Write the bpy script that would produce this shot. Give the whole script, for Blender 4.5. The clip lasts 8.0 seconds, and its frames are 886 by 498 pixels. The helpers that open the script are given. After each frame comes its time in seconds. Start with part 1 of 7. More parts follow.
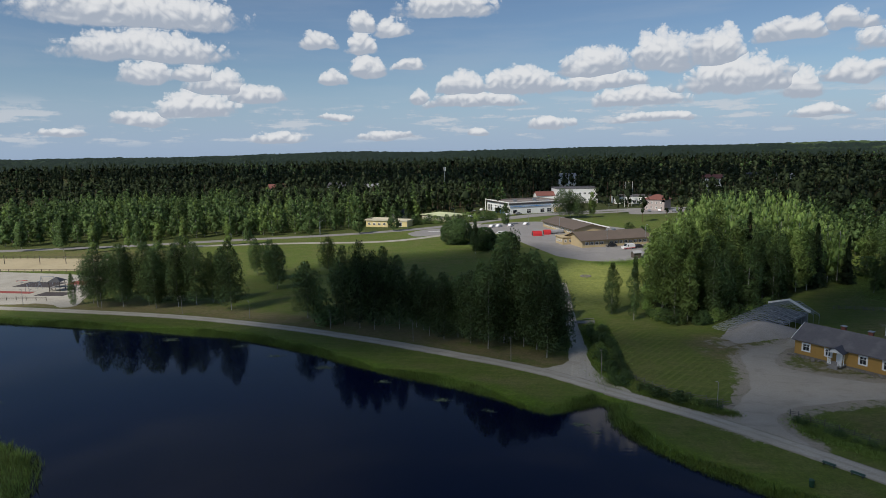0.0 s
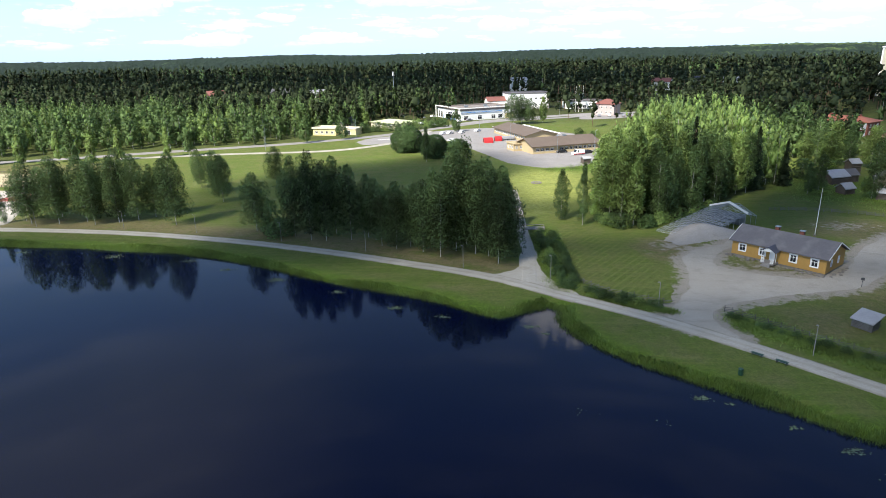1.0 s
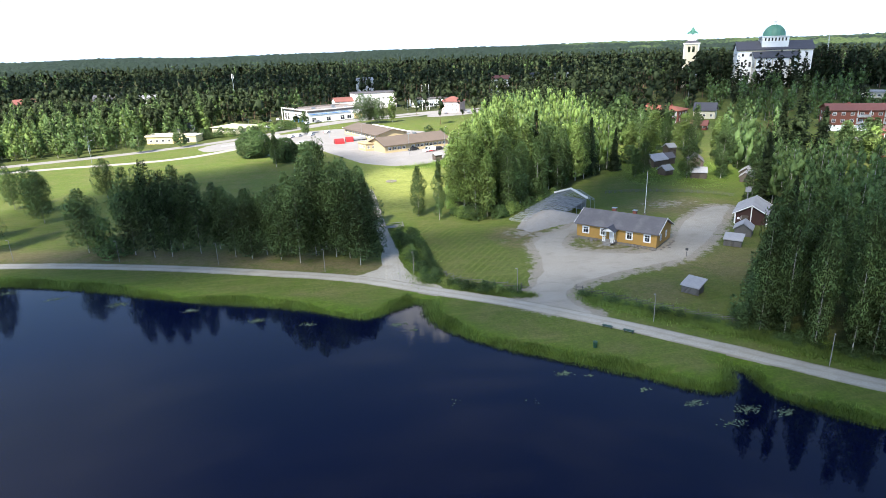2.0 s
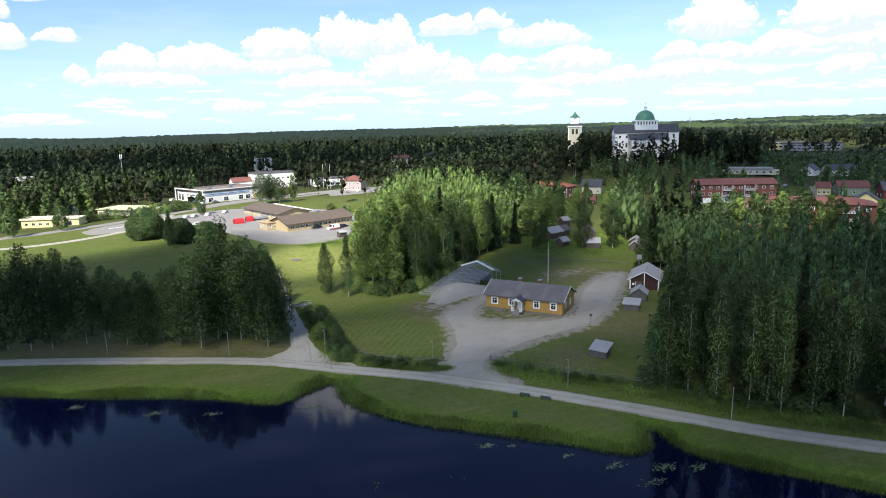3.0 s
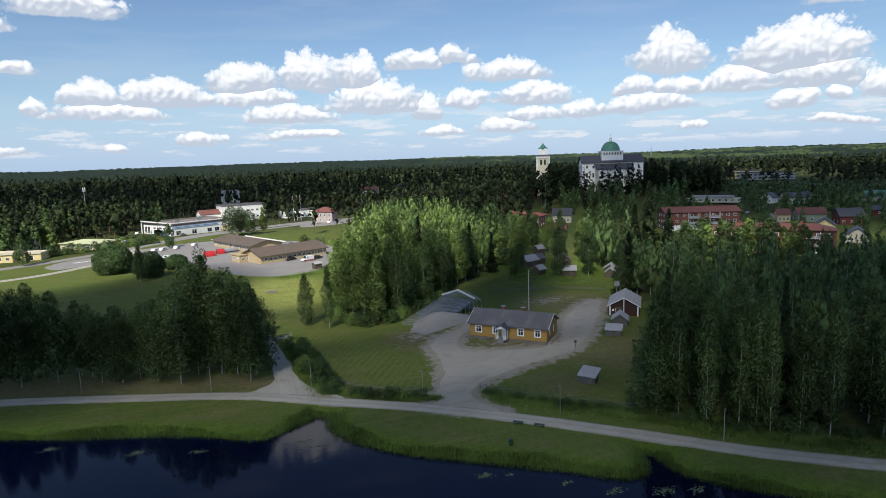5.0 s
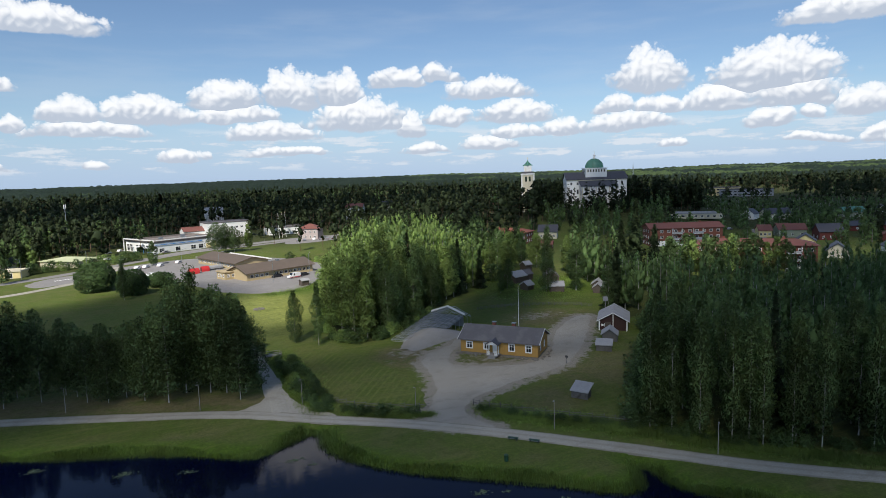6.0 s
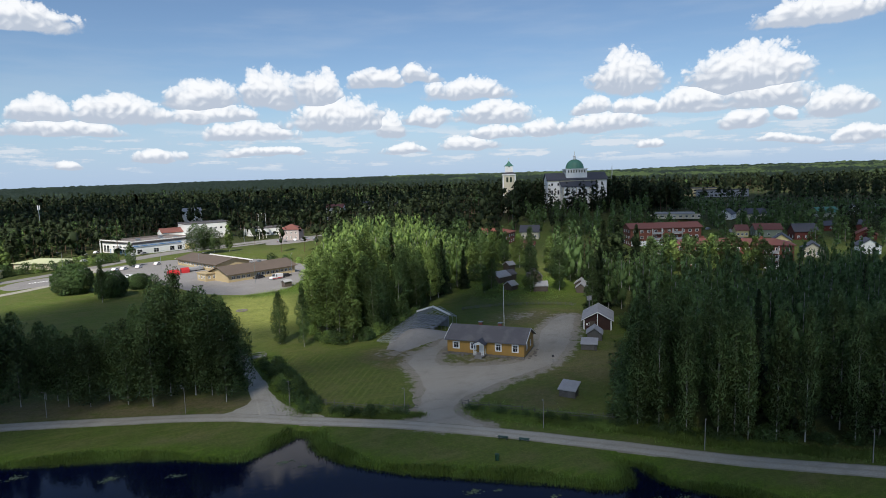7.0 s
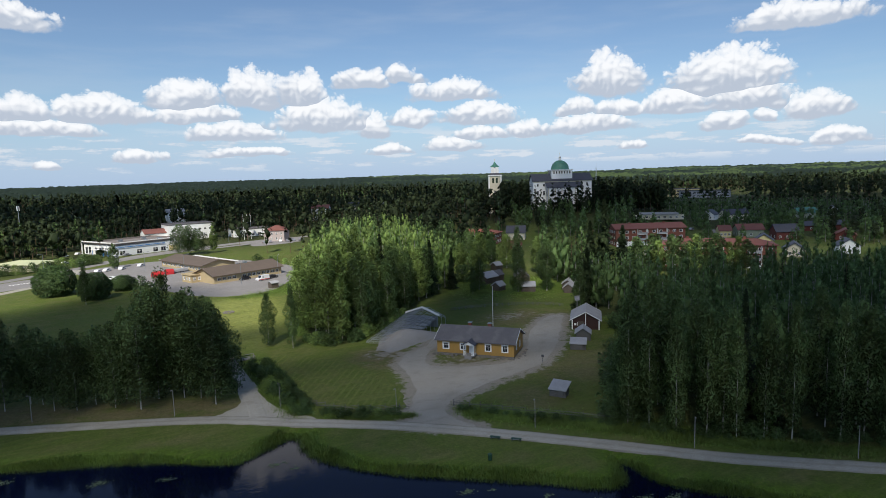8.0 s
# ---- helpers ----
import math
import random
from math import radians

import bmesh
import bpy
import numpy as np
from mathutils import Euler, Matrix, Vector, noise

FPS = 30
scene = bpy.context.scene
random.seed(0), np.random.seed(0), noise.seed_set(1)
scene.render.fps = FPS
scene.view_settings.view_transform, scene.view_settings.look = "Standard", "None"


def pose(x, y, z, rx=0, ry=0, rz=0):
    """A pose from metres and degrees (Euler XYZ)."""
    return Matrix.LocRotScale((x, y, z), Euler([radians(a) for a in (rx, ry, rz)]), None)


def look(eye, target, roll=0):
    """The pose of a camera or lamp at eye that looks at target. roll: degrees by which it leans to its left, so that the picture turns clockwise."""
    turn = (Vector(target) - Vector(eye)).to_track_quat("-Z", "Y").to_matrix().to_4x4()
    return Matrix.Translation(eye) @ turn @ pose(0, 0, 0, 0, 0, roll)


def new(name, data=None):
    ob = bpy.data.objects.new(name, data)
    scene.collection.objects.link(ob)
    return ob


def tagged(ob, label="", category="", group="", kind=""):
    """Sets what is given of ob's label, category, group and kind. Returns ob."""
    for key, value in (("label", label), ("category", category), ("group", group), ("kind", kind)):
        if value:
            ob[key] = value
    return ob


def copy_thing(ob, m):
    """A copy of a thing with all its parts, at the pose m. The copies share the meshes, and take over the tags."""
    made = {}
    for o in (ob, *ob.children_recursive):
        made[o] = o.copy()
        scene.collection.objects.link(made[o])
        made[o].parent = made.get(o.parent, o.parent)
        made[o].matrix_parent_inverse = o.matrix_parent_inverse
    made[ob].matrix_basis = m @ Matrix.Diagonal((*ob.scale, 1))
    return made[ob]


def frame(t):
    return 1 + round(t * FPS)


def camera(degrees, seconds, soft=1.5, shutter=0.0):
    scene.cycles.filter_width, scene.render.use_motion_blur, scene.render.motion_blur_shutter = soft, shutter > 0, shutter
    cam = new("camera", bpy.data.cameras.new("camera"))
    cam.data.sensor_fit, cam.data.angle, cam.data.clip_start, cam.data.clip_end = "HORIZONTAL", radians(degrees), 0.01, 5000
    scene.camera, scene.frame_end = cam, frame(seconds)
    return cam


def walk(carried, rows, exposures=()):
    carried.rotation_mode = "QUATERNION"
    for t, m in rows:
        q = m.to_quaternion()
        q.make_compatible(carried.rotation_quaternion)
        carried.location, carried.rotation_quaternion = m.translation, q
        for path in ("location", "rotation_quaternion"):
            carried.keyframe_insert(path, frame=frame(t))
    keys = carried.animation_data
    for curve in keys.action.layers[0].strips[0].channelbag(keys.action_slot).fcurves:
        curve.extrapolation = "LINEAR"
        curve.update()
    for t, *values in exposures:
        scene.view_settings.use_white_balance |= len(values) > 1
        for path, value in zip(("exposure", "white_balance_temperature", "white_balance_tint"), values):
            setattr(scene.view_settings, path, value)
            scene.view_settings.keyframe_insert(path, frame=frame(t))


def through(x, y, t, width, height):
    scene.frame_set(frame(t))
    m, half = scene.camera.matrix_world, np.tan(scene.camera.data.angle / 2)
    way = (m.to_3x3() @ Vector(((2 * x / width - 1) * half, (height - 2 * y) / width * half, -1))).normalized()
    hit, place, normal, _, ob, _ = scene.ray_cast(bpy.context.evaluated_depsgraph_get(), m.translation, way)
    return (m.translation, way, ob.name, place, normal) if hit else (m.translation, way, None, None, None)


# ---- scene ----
cam = camera(72.1, 8.0, soft=0.7)
# seconds, eye, pitch, roll, yaw
PATH = [
    (0, (-0.24, -2.39, 38.74), -9.04, -1.10, 8.03),
    (0.1, (-0.28, -2.32, 38.75), -9.38, -1.10, 8.03),
    (0.2, (-0.31, -2.25, 38.77), -9.73, -1.10, 8.04),
    (0.3, (-0.35, -2.18, 38.78), -9.81, -1.10, 8.04),
    (0.4, (-0.38, -2.11, 38.79), -13.77, -1.10, 8.04),
    (0.5, (-0.41, -2.04, 38.81), -17.64, -1.10, 8.05),
    (1, (-0.24, -1.78, 38.72), -17.73, -1.25, 3.58),
    (1.5, (-0.22, -1.50, 38.49), -17.82, -1.46, -2.45),
    (2, (-0.44, -1.12, 38.42), -18.06, -1.89, -10.18),
    (2.1, (-0.54, -1.06, 38.42), -16.82, -1.88, -11.88),
    (2.2, (-0.64, -1.01, 38.42), -13.29, -1.88, -13.58),
    (3.3, (-2.65, -0.43, 37.76), -11.10, -1.79, -20.35),
    (3.5, (-2.99, -0.31, 37.72), -11.24, -1.78, -20.65),
    (3.6, (-3.14, -0.25, 37.72), -10.48, -1.78, -20.82),
    (3.7, (-3.30, -0.19, 37.72), -9.10, -1.79, -21.00),
    (3.8, (-3.45, -0.14, 37.71), -8.80, -1.79, -21.18),
    (4, (-3.75, -0.02, 37.71), -8.72, -1.79, -21.54),
    (4.5, (-4.64, 0.28, 37.77), -8.72, -1.78, -22.31),
    (4.7, (-4.90, 0.38, 37.73), -8.68, -1.79, -22.62),
    (5.8, (-6.35, 0.95, 37.53), -6.77, -1.83, -24.37),
    (6, (-6.60, 1.05, 37.49), -6.75, -1.80, -24.68),
    (6.5, (-7.27, 1.34, 37.47), -6.74, -1.74, -25.48),
    (7, (-7.91, 1.55, 37.49), -6.75, -1.74, -26.59),
    (7.5, (-8.49, 1.81, 37.53), -6.74, -1.72, -27.34),
    (8, (-8.91, 1.90, 37.55), -6.73, -1.69, -28.04),
]
EXPOSURES = [(0, -0.4), (0.3, -0.4), (0.5, -0.3), (0.8, 0.62), (1.0, 0.95), (1.5, 1.3), (2.2, 1.48), (3.3, 0.45), (4.0, 0.2), (8.0, 0.0)]
walk(cam, [(t, pose(*eye, 90 + pitch, 0, yaw) @ pose(0, 0, 0, 0, 0, roll)) for t, eye, pitch, roll, yaw in PATH], EXPOSURES)

# ---------------------------------------------------------------- sky and sun
SUN_ELEVATION, SUN_BEARING = radians(47), radians(217)  # the bearing runs clockwise from +y
SUN_WAY = Vector((math.sin(SUN_BEARING) * math.cos(SUN_ELEVATION), math.cos(SUN_BEARING) * math.cos(SUN_ELEVATION), math.sin(SUN_ELEVATION)))


class Graph:
    """A short way to write node trees."""

    def __init__(self, tree):
        self.tree = tree
        tree.nodes.clear()

    def add(self, kind, inputs=None):
        node = self.tree.nodes.new(kind)
        for key, value in (inputs or {}).items():
            if isinstance(value, bpy.types.NodeSocket):
                self.tree.links.new(value, node.inputs[key])
            else:
                node.inputs[key].default_value = value
        return node

    def math(self, op, a, b=0.0, clamp=False):
        node = self.add("ShaderNodeMath", {0: a, 1: b})
        node.operation, node.use_clamp = op, clamp
        return node.outputs[0]

    def ramp(self, value, low, high, a=0.0, b=1.0):
        node = self.add("ShaderNodeMapRange")
        node.interpolation_type = "SMOOTHSTEP"
        for slot, given in enumerate((value, low, high, a, b)):
            if isinstance(given, bpy.types.NodeSocket):
                self.tree.links.new(given, node.inputs[slot])
            else:
                node.inputs[slot].default_value = given
        return node.outputs[0]

    def noise(self, where, scale, detail=4.0, rough=0.55):
        return self.add("ShaderNodeTexNoise", {"Vector": where, "Scale": scale, "Detail": detail, "Roughness": rough}).outputs[0]

    def mix(self, factor, a, b, blend="MIX"):
        node = self.add("ShaderNodeMix", {0: factor})
        node.data_type, node.blend_type = "RGBA", blend
        for slot, value in ((6, a), (7, b)):
            if isinstance(value, bpy.types.NodeSocket):
                self.tree.links.new(value, node.inputs[slot])
            else:
                node.inputs[slot].default_value = (*value, 1) if len(value) == 3 else value
        return node.outputs[2]


# the clouds that stand in the sky: bearing, base, width and height in degrees; heaped ones, then small and low ones
HEAPED_CLOUDS = [(-33.4, 10.8, 14.5, 2.6), (-32.8, 8.2, 11.1, 2.2), (-27.2, 5.5, 4.6, 1.9), (-29.5, 3.7, 5.6, 1.8), (-7.5, 12.2, 7.5, 1.9), (-0.6, 5.5, 6.8, 2.1), (-4.7, 4.2, 8.0, 1.2), (5.9, 6.8, 5.7, 2.2),
                 (11.5, 7.1, 5.1, 2.8), (15.8, 7.2, 4.0, 2.6), (17.4, 5.0, 7.9, 2.7), (6.4, 5.5, 7.3, 1.3), (29.2, 7.3, 6.9, 1.8), (9.5, 3.9, 6.7, 1.5), (32.1, 5.1, 6.5, 1.8), (43.3, 7.3, 5.0, 3.4),
                 (52.9, 6.9, 8.7, 3.2), (54.7, 5.3, 6.1, 2.4), (48.9, 5.3, 5.6, 1.8), (57.8, 11.1, 8.5, 1.8), (41.6, 3.8, 6.6, 1.5), (11.0, 21.0, 15.0, 5.0)]
SMALL_CLOUDS = [(-33.1, 6.3, 3.7, 1.6), (-29.6, 6.5, 3.3, 1.5), (-24.5, 4.8, 5.3, 1.4), (-33.5, 2.9, 4.0, 1.2), (-14.8, 11.0, 2.3, 1.5), (-12.3, 10.6, 2.7, 1.4), (-19.0, 9.4, 2.8, 1.4), (-15.0, 9.2, 2.8, 1.7),
                (-14.5, 7.2, 3.4, 1.6), (-17.9, 6.3, 2.3, 1.2), (-10.8, 7.6, 2.4, 0.8), (-10.0, 4.7, 2.2, 1.1), (-5.9, 5.5, 3.8, 1.9), (21.0, 8.5, 4.7, 1.4), (24.9, 8.9, 3.0, 1.4), (22.0, 4.2, 3.1, 1.9),
                (25.7, 5.0, 4.2, 1.5), (59.5, 4.2, 3.9, 2.0), (44.2, 5.2, 3.3, 1.3), (40.7, 5.4, 3.7, 1.3), (36.4, 3.7, 4.3, 1.5), (52.5, 3.5, 3.4, 1.4), (55.5, 4.0, 1.8, 1.0)]
LOW_CLOUDS = [(-12.9, 1.4, 4.9, 0.7), (-17.5, 3.1, 2.5, 0.6), (-22.7, 1.3, 3.7, 0.9), (-39.3, 1.9, 3.6, 0.6), (60.9, 1.9, 3.2, 1.2), (55.8, 2.0, 4.0, 0.6), (45.6, 2.0, 2.3, 0.7), (29.3, 2.6, 5.2, 1.1),
              (32.1, 3.6, 4.4, 1.1), (23.3, 2.4, 3.7, 1.0), (10.9, 2.4, 6.8, 0.7), (-4.4, 1.6, 1.9, 0.7), (1.9, 2.1, 3.7, 0.9)]


def make_sky():
    world = bpy.data.worlds.new("summer_sky")
    world.use_nodes = True
    scene.world = world
    g = Graph(world.node_tree)
    way = g.add("ShaderNodeTexCoord").outputs["Generated"]
    air = g.add("ShaderNodeTexSky")
    air.sky_type, air.sun_disc, air.sun_elevation, air.sun_rotation = "NISHITA", False, SUN_ELEVATION, SUN_BEARING
    air.altitude, air.air_density, air.dust_density, air.ozone_density = 100.0, 1.0, 0.4, 4.5
    sky = air.outputs[0]
    split = g.add("ShaderNodeSeparateXYZ", {0: way}).outputs
    lift = g.math("MAXIMUM", split[2], 0.0)

    high = g.math("MULTIPLY", g.ramp(g.noise(g.add("ShaderNodeMapping", {0: way, 3: (2.0, 2.0, 14.0)}).outputs[0], 2.2, 6.0), 0.42, 0.75), 0.14)
    veil = g.math("MULTIPLY", g.math("MULTIPLY", g.ramp(lift, 0.34, 0.58), g.ramp(lift, 0.62, 0.80, 1.0, 0.0)), g.ramp(split[0], -0.50, -0.12, 0.45, 0.0))
    veil = g.math("ADD", high, veil)
    colour = g.mix(veil, sky, (6.0, 6.5, 7.2))
    haze = g.ramp(lift, 0.0, 0.14, 0.80, 0.0)
    colour = g.mix(haze, colour, (3.7, 5.2, 7.6))
    # heaped clouds: each a dome over a flat base, its outline billowed
    bearing = g.math("MULTIPLY", g.math("ARCTAN2", split[0], split[1]), 57.2958)
    lifted = g.math("MULTIPLY", g.math("ARCSINE", split[2]), 57.2958)
    view = g.add("ShaderNodeCombineXYZ", {0: bearing, 1: lifted}).outputs[0]
    drift = g.add("ShaderNodeTexNoise", {"Vector": view, "Scale": 0.34, "Detail": 2.0, "Roughness": 0.45}).outputs["Color"]
    bent = g.add("ShaderNodeVectorMath", {0: drift, 1: (3.4, 1.1, 0.0), 2: (-1.7, -0.55, 0.0)})
    bent.operation = "MULTIPLY_ADD"
    ragged = g.add("ShaderNodeVectorMath", {0: view, 1: bent.outputs[0]}).outputs[0]

    def billows(shift, scale, octaves=4):
        """Heaped lumps, coarse to fine, about -1 to 1."""
        place = g.add("ShaderNodeVectorMath", {0: view, 1: (*shift, 0.0)}).outputs[0]
        total = None
        for size, share in ((scale, 0.9), (scale * 2.3, 0.7), (scale * 5.0, 0.42), (scale * 11.0, 0.22))[:octaves]:
            fold = g.math("ABSOLUTE", g.math("SUBTRACT", g.noise(place, size, 0.0), 0.5))
            fold = g.math("MULTIPLY", g.math("SUBTRACT", 0.12, fold), -4.0 * share)
            total = fold if total is None else g.math("ADD", total, fold)
        return total

    puff = billows((0.0, 0.0), 0.55)
    heap, above = billows((0.0, 0.0), 0.55, 2), billows((-0.20, 0.32), 0.55, 2)
    body, rise = None, None
    for b, base, wide, tall in HEAPED_CLOUDS + SMALL_CLOUDS + LOW_CLOUDS:
        near = g.add("ShaderNodeVectorMath", {0: ragged, 1: (1.7 / wide, 1.0 / tall, 0.0), 2: (-1.7 * b / wide, -base / tall, 0.0)})
        near.operation = "MULTIPLY_ADD"
        u, v = g.add("ShaderNodeSeparateXYZ", {0: near.outputs[0]}).outputs[:2]
        side = g.math("MULTIPLY", u, u)
        lid = g.math("MAXIMUM", v, g.math("MULTIPLY", v, -4.5))
        mine = g.math("SUBTRACT", 1.0, g.math("ADD", side, g.math("MULTIPLY", lid, lid)))
        if body is None:
            body, rise = mine, v
        else:
            more = g.math("GREATER_THAN", mine, body)
            rise = g.math("ADD", g.math("MULTIPLY", v, more), g.math("MULTIPLY", rise, g.math("SUBTRACT", 1.0, more)))
            union = g.add("ShaderNodeMath", {0: body, 1: mine, 2: 0.7})
            union.operation = "SMOOTH_MAX"
            body = union.outputs[0]
    low_puff = billows((31.0, 7.0), 1.1)
    strewn = g.noise(g.add("ShaderNodeMapping", {0: view, 3: (0.20, 1.25, 1.0)}).outputs[0], 1.0, 6.0, 0.55)
    far = g.math("ADD", g.math("MULTIPLY", strewn, 2.0), g.math("MULTIPLY", low_puff, 0.08))
    far = g.math("MULTIPLY", g.ramp(far, 0.98, 1.24), g.math("MULTIPLY", g.ramp(lifted, 0.7, 1.6), g.ramp(lifted, 3.4, 5.2, 1.0, 0.0)))
    light = g.math("SUBTRACT", heap, above)
    white, grey = (9.2, 9.35, 9.6), (4.8, 5.4, 6.4)
    colour = g.mix(g.math("MULTIPLY", far, 0.72), colour, g.mix(g.ramp(strewn, 0.48, 0.62), (5.2, 5.9, 7.0), (7.1, 7.5, 8.1)))
    soft_edge = g.ramp(rise, -0.15, 0.5, 0.40, 0.15)
    edge_value = g.math("ADD", body, g.math("MULTIPLY", puff, 0.34))
    thick = g.ramp(edge_value, g.math("MULTIPLY", soft_edge, -1.0), soft_edge)
    bright = g.ramp(g.math("ADD", g.math("ADD", rise, g.math("MULTIPLY", light, 0.24)), g.math("MULTIPLY", puff, 0.07)), -0.02, 0.62)
    colour = g.mix(g.math("MULTIPLY", thick, g.ramp(edge_value, 0.0, 0.5, 0.72, 0.98)), colour, g.mix(bright, grey, white))
    shine = g.add("ShaderNodeBackground", {0: colour, 1: 0.105})
    g.add("ShaderNodeOutputWorld", {0: shine.outputs[0]})


make_sky()
sun = new("sun", bpy.data.lights.new("sun", "SUN"))
sun.data.energy, sun.data.angle, sun.data.color = 5.0, radians(0.55), (1.0, 0.95, 0.86)
sun.matrix_world = look(SUN_WAY * 100, (0, 0, 0))


def shade_cumulus(cx, cy, long, wide, turn, seed):
    """A thin cloud out of view that shades the ground: one heaped body over a flat base, 900 metres up."""
    bm = bmesh.new()
    for layer in (1.0, 0.84, 0.68, 0.52):
        made = bmesh.ops.create_icosphere(bm, subdivisions=4, radius=1.0)
        for v in made["verts"]:
            p = v.co.copy()
            puff = 1 + 0.22 * noise.noise(p * 2.1 + Vector((seed * 7.0, 0, 0))) + 0.12 * noise.noise(p * 5.0 + Vector((0, seed * 5.0, 0)))
            v.co = layer * Vector((p.x * long / 2 * puff, p.y * wide / 2 * puff, max(-14.0 + 4 * noise.noise(p * 3), p.z * 70 * puff)))
    data = bpy.data.meshes.new("cumulus_cloud")
    bm.to_mesh(data)
    bm.free()
    data.materials.append(CLOUD_WHITE)
    ob = new("cumulus_cloud", data)
    ob.matrix_basis = pose(cx, cy, 900, 0, 0, turn)
    return tagged(ob, "unseen thin white cloud with a flat base, placed for its shade", "cloud", "fair-weather clouds", "structure")


# ---------------------------------------------------------------- materials
def material(name, colour, rough=0.8, vary=0.25, grain=3.0, bump=0.15, metal=0.0, second=None, random_tint=0.0, stain=0.35):
    """A surface with grain at one scale and stains at a larger one; second: the colour of its worn places."""
    m = bpy.data.materials.new(name)
    m.use_nodes = True
    g = Graph(m.node_tree)
    where = g.add("ShaderNodeTexCoord").outputs["Object"]
    fine, broad = g.noise(where, grain, 6.0, 0.65), g.noise(where, grain * 0.12, 3.0)
    dark = tuple(c * (1 - vary) for c in colour)
    light = tuple(min(1.0, c * (1 + vary)) for c in colour)
    tone = g.mix(fine, dark, light)
    tone = g.mix(g.math("MULTIPLY", g.ramp(broad, 0.45, 0.7), stain), tone, second or tuple(c * 0.7 for c in colour))
    if random_tint:
        chance = g.add("ShaderNodeObjectInfo").outputs["Random"]
        tone = g.add("ShaderNodeHueSaturation", {"Value": g.ramp(chance, 0, 1, 1 - random_tint, 1 + random_tint), "Color": tone}).outputs[0]
    relief = g.add("ShaderNodeBump", {"Strength": bump, "Distance": 0.05, "Height": fine}).outputs[0]
    surface = g.add("ShaderNodeBsdfPrincipled", {"Base Color": tone, "Roughness": rough, "Metallic": metal, "Normal": relief})
    g.add("ShaderNodeOutputMaterial", {0: surface.outputs[0]})
    return m


def foliage(name, colour, warm, through=0.30, spread=0.22, gaps=0.0):
    """Leaves: each clump and each tree of a slightly different green, letting light through; through of one: as much as they send back. gaps: how open each spray is."""
    m = bpy.data.materials.new(name)
    m.use_nodes = True
    g = Graph(m.node_tree)
    tree = g.add("ShaderNodeObjectInfo").outputs["Random"]
    clump = g.add("ShaderNodeNewGeometry").outputs["Random Per Island"]
    tone = g.mix(g.math("MULTIPLY", clump, 0.6), colour, warm)
    tone = g.mix(g.math("MULTIPLY", tree, 0.45), tone, warm)
    value = g.math("ADD", g.ramp(clump, 0, 1, 1 - spread, 1 + spread), g.ramp(tree, 0, 1, -0.12, 0.12))
    spot = g.noise(g.add("ShaderNodeNewGeometry").outputs["Position"], 0.16, 3.0, 0.5)
    value = g.math("MULTIPLY", value, g.ramp(spot, 0.36, 0.64, 0.72, 1.28))
    tone = g.add("ShaderNodeHueSaturation", {"Value": value, "Color": tone}).outputs[0]
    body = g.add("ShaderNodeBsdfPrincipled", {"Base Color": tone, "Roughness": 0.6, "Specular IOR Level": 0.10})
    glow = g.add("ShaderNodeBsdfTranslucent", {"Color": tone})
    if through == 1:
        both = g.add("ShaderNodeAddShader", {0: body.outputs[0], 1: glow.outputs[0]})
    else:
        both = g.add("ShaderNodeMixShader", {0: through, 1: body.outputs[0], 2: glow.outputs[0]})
    if gaps:
        both = g.add("ShaderNodeMixShader", {0: gaps, 1: both.outputs[0], 2: g.add("ShaderNodeBsdfTransparent").outputs[0]})
    g.add("ShaderNodeOutputMaterial", {0: both.outputs[0]})
    return m


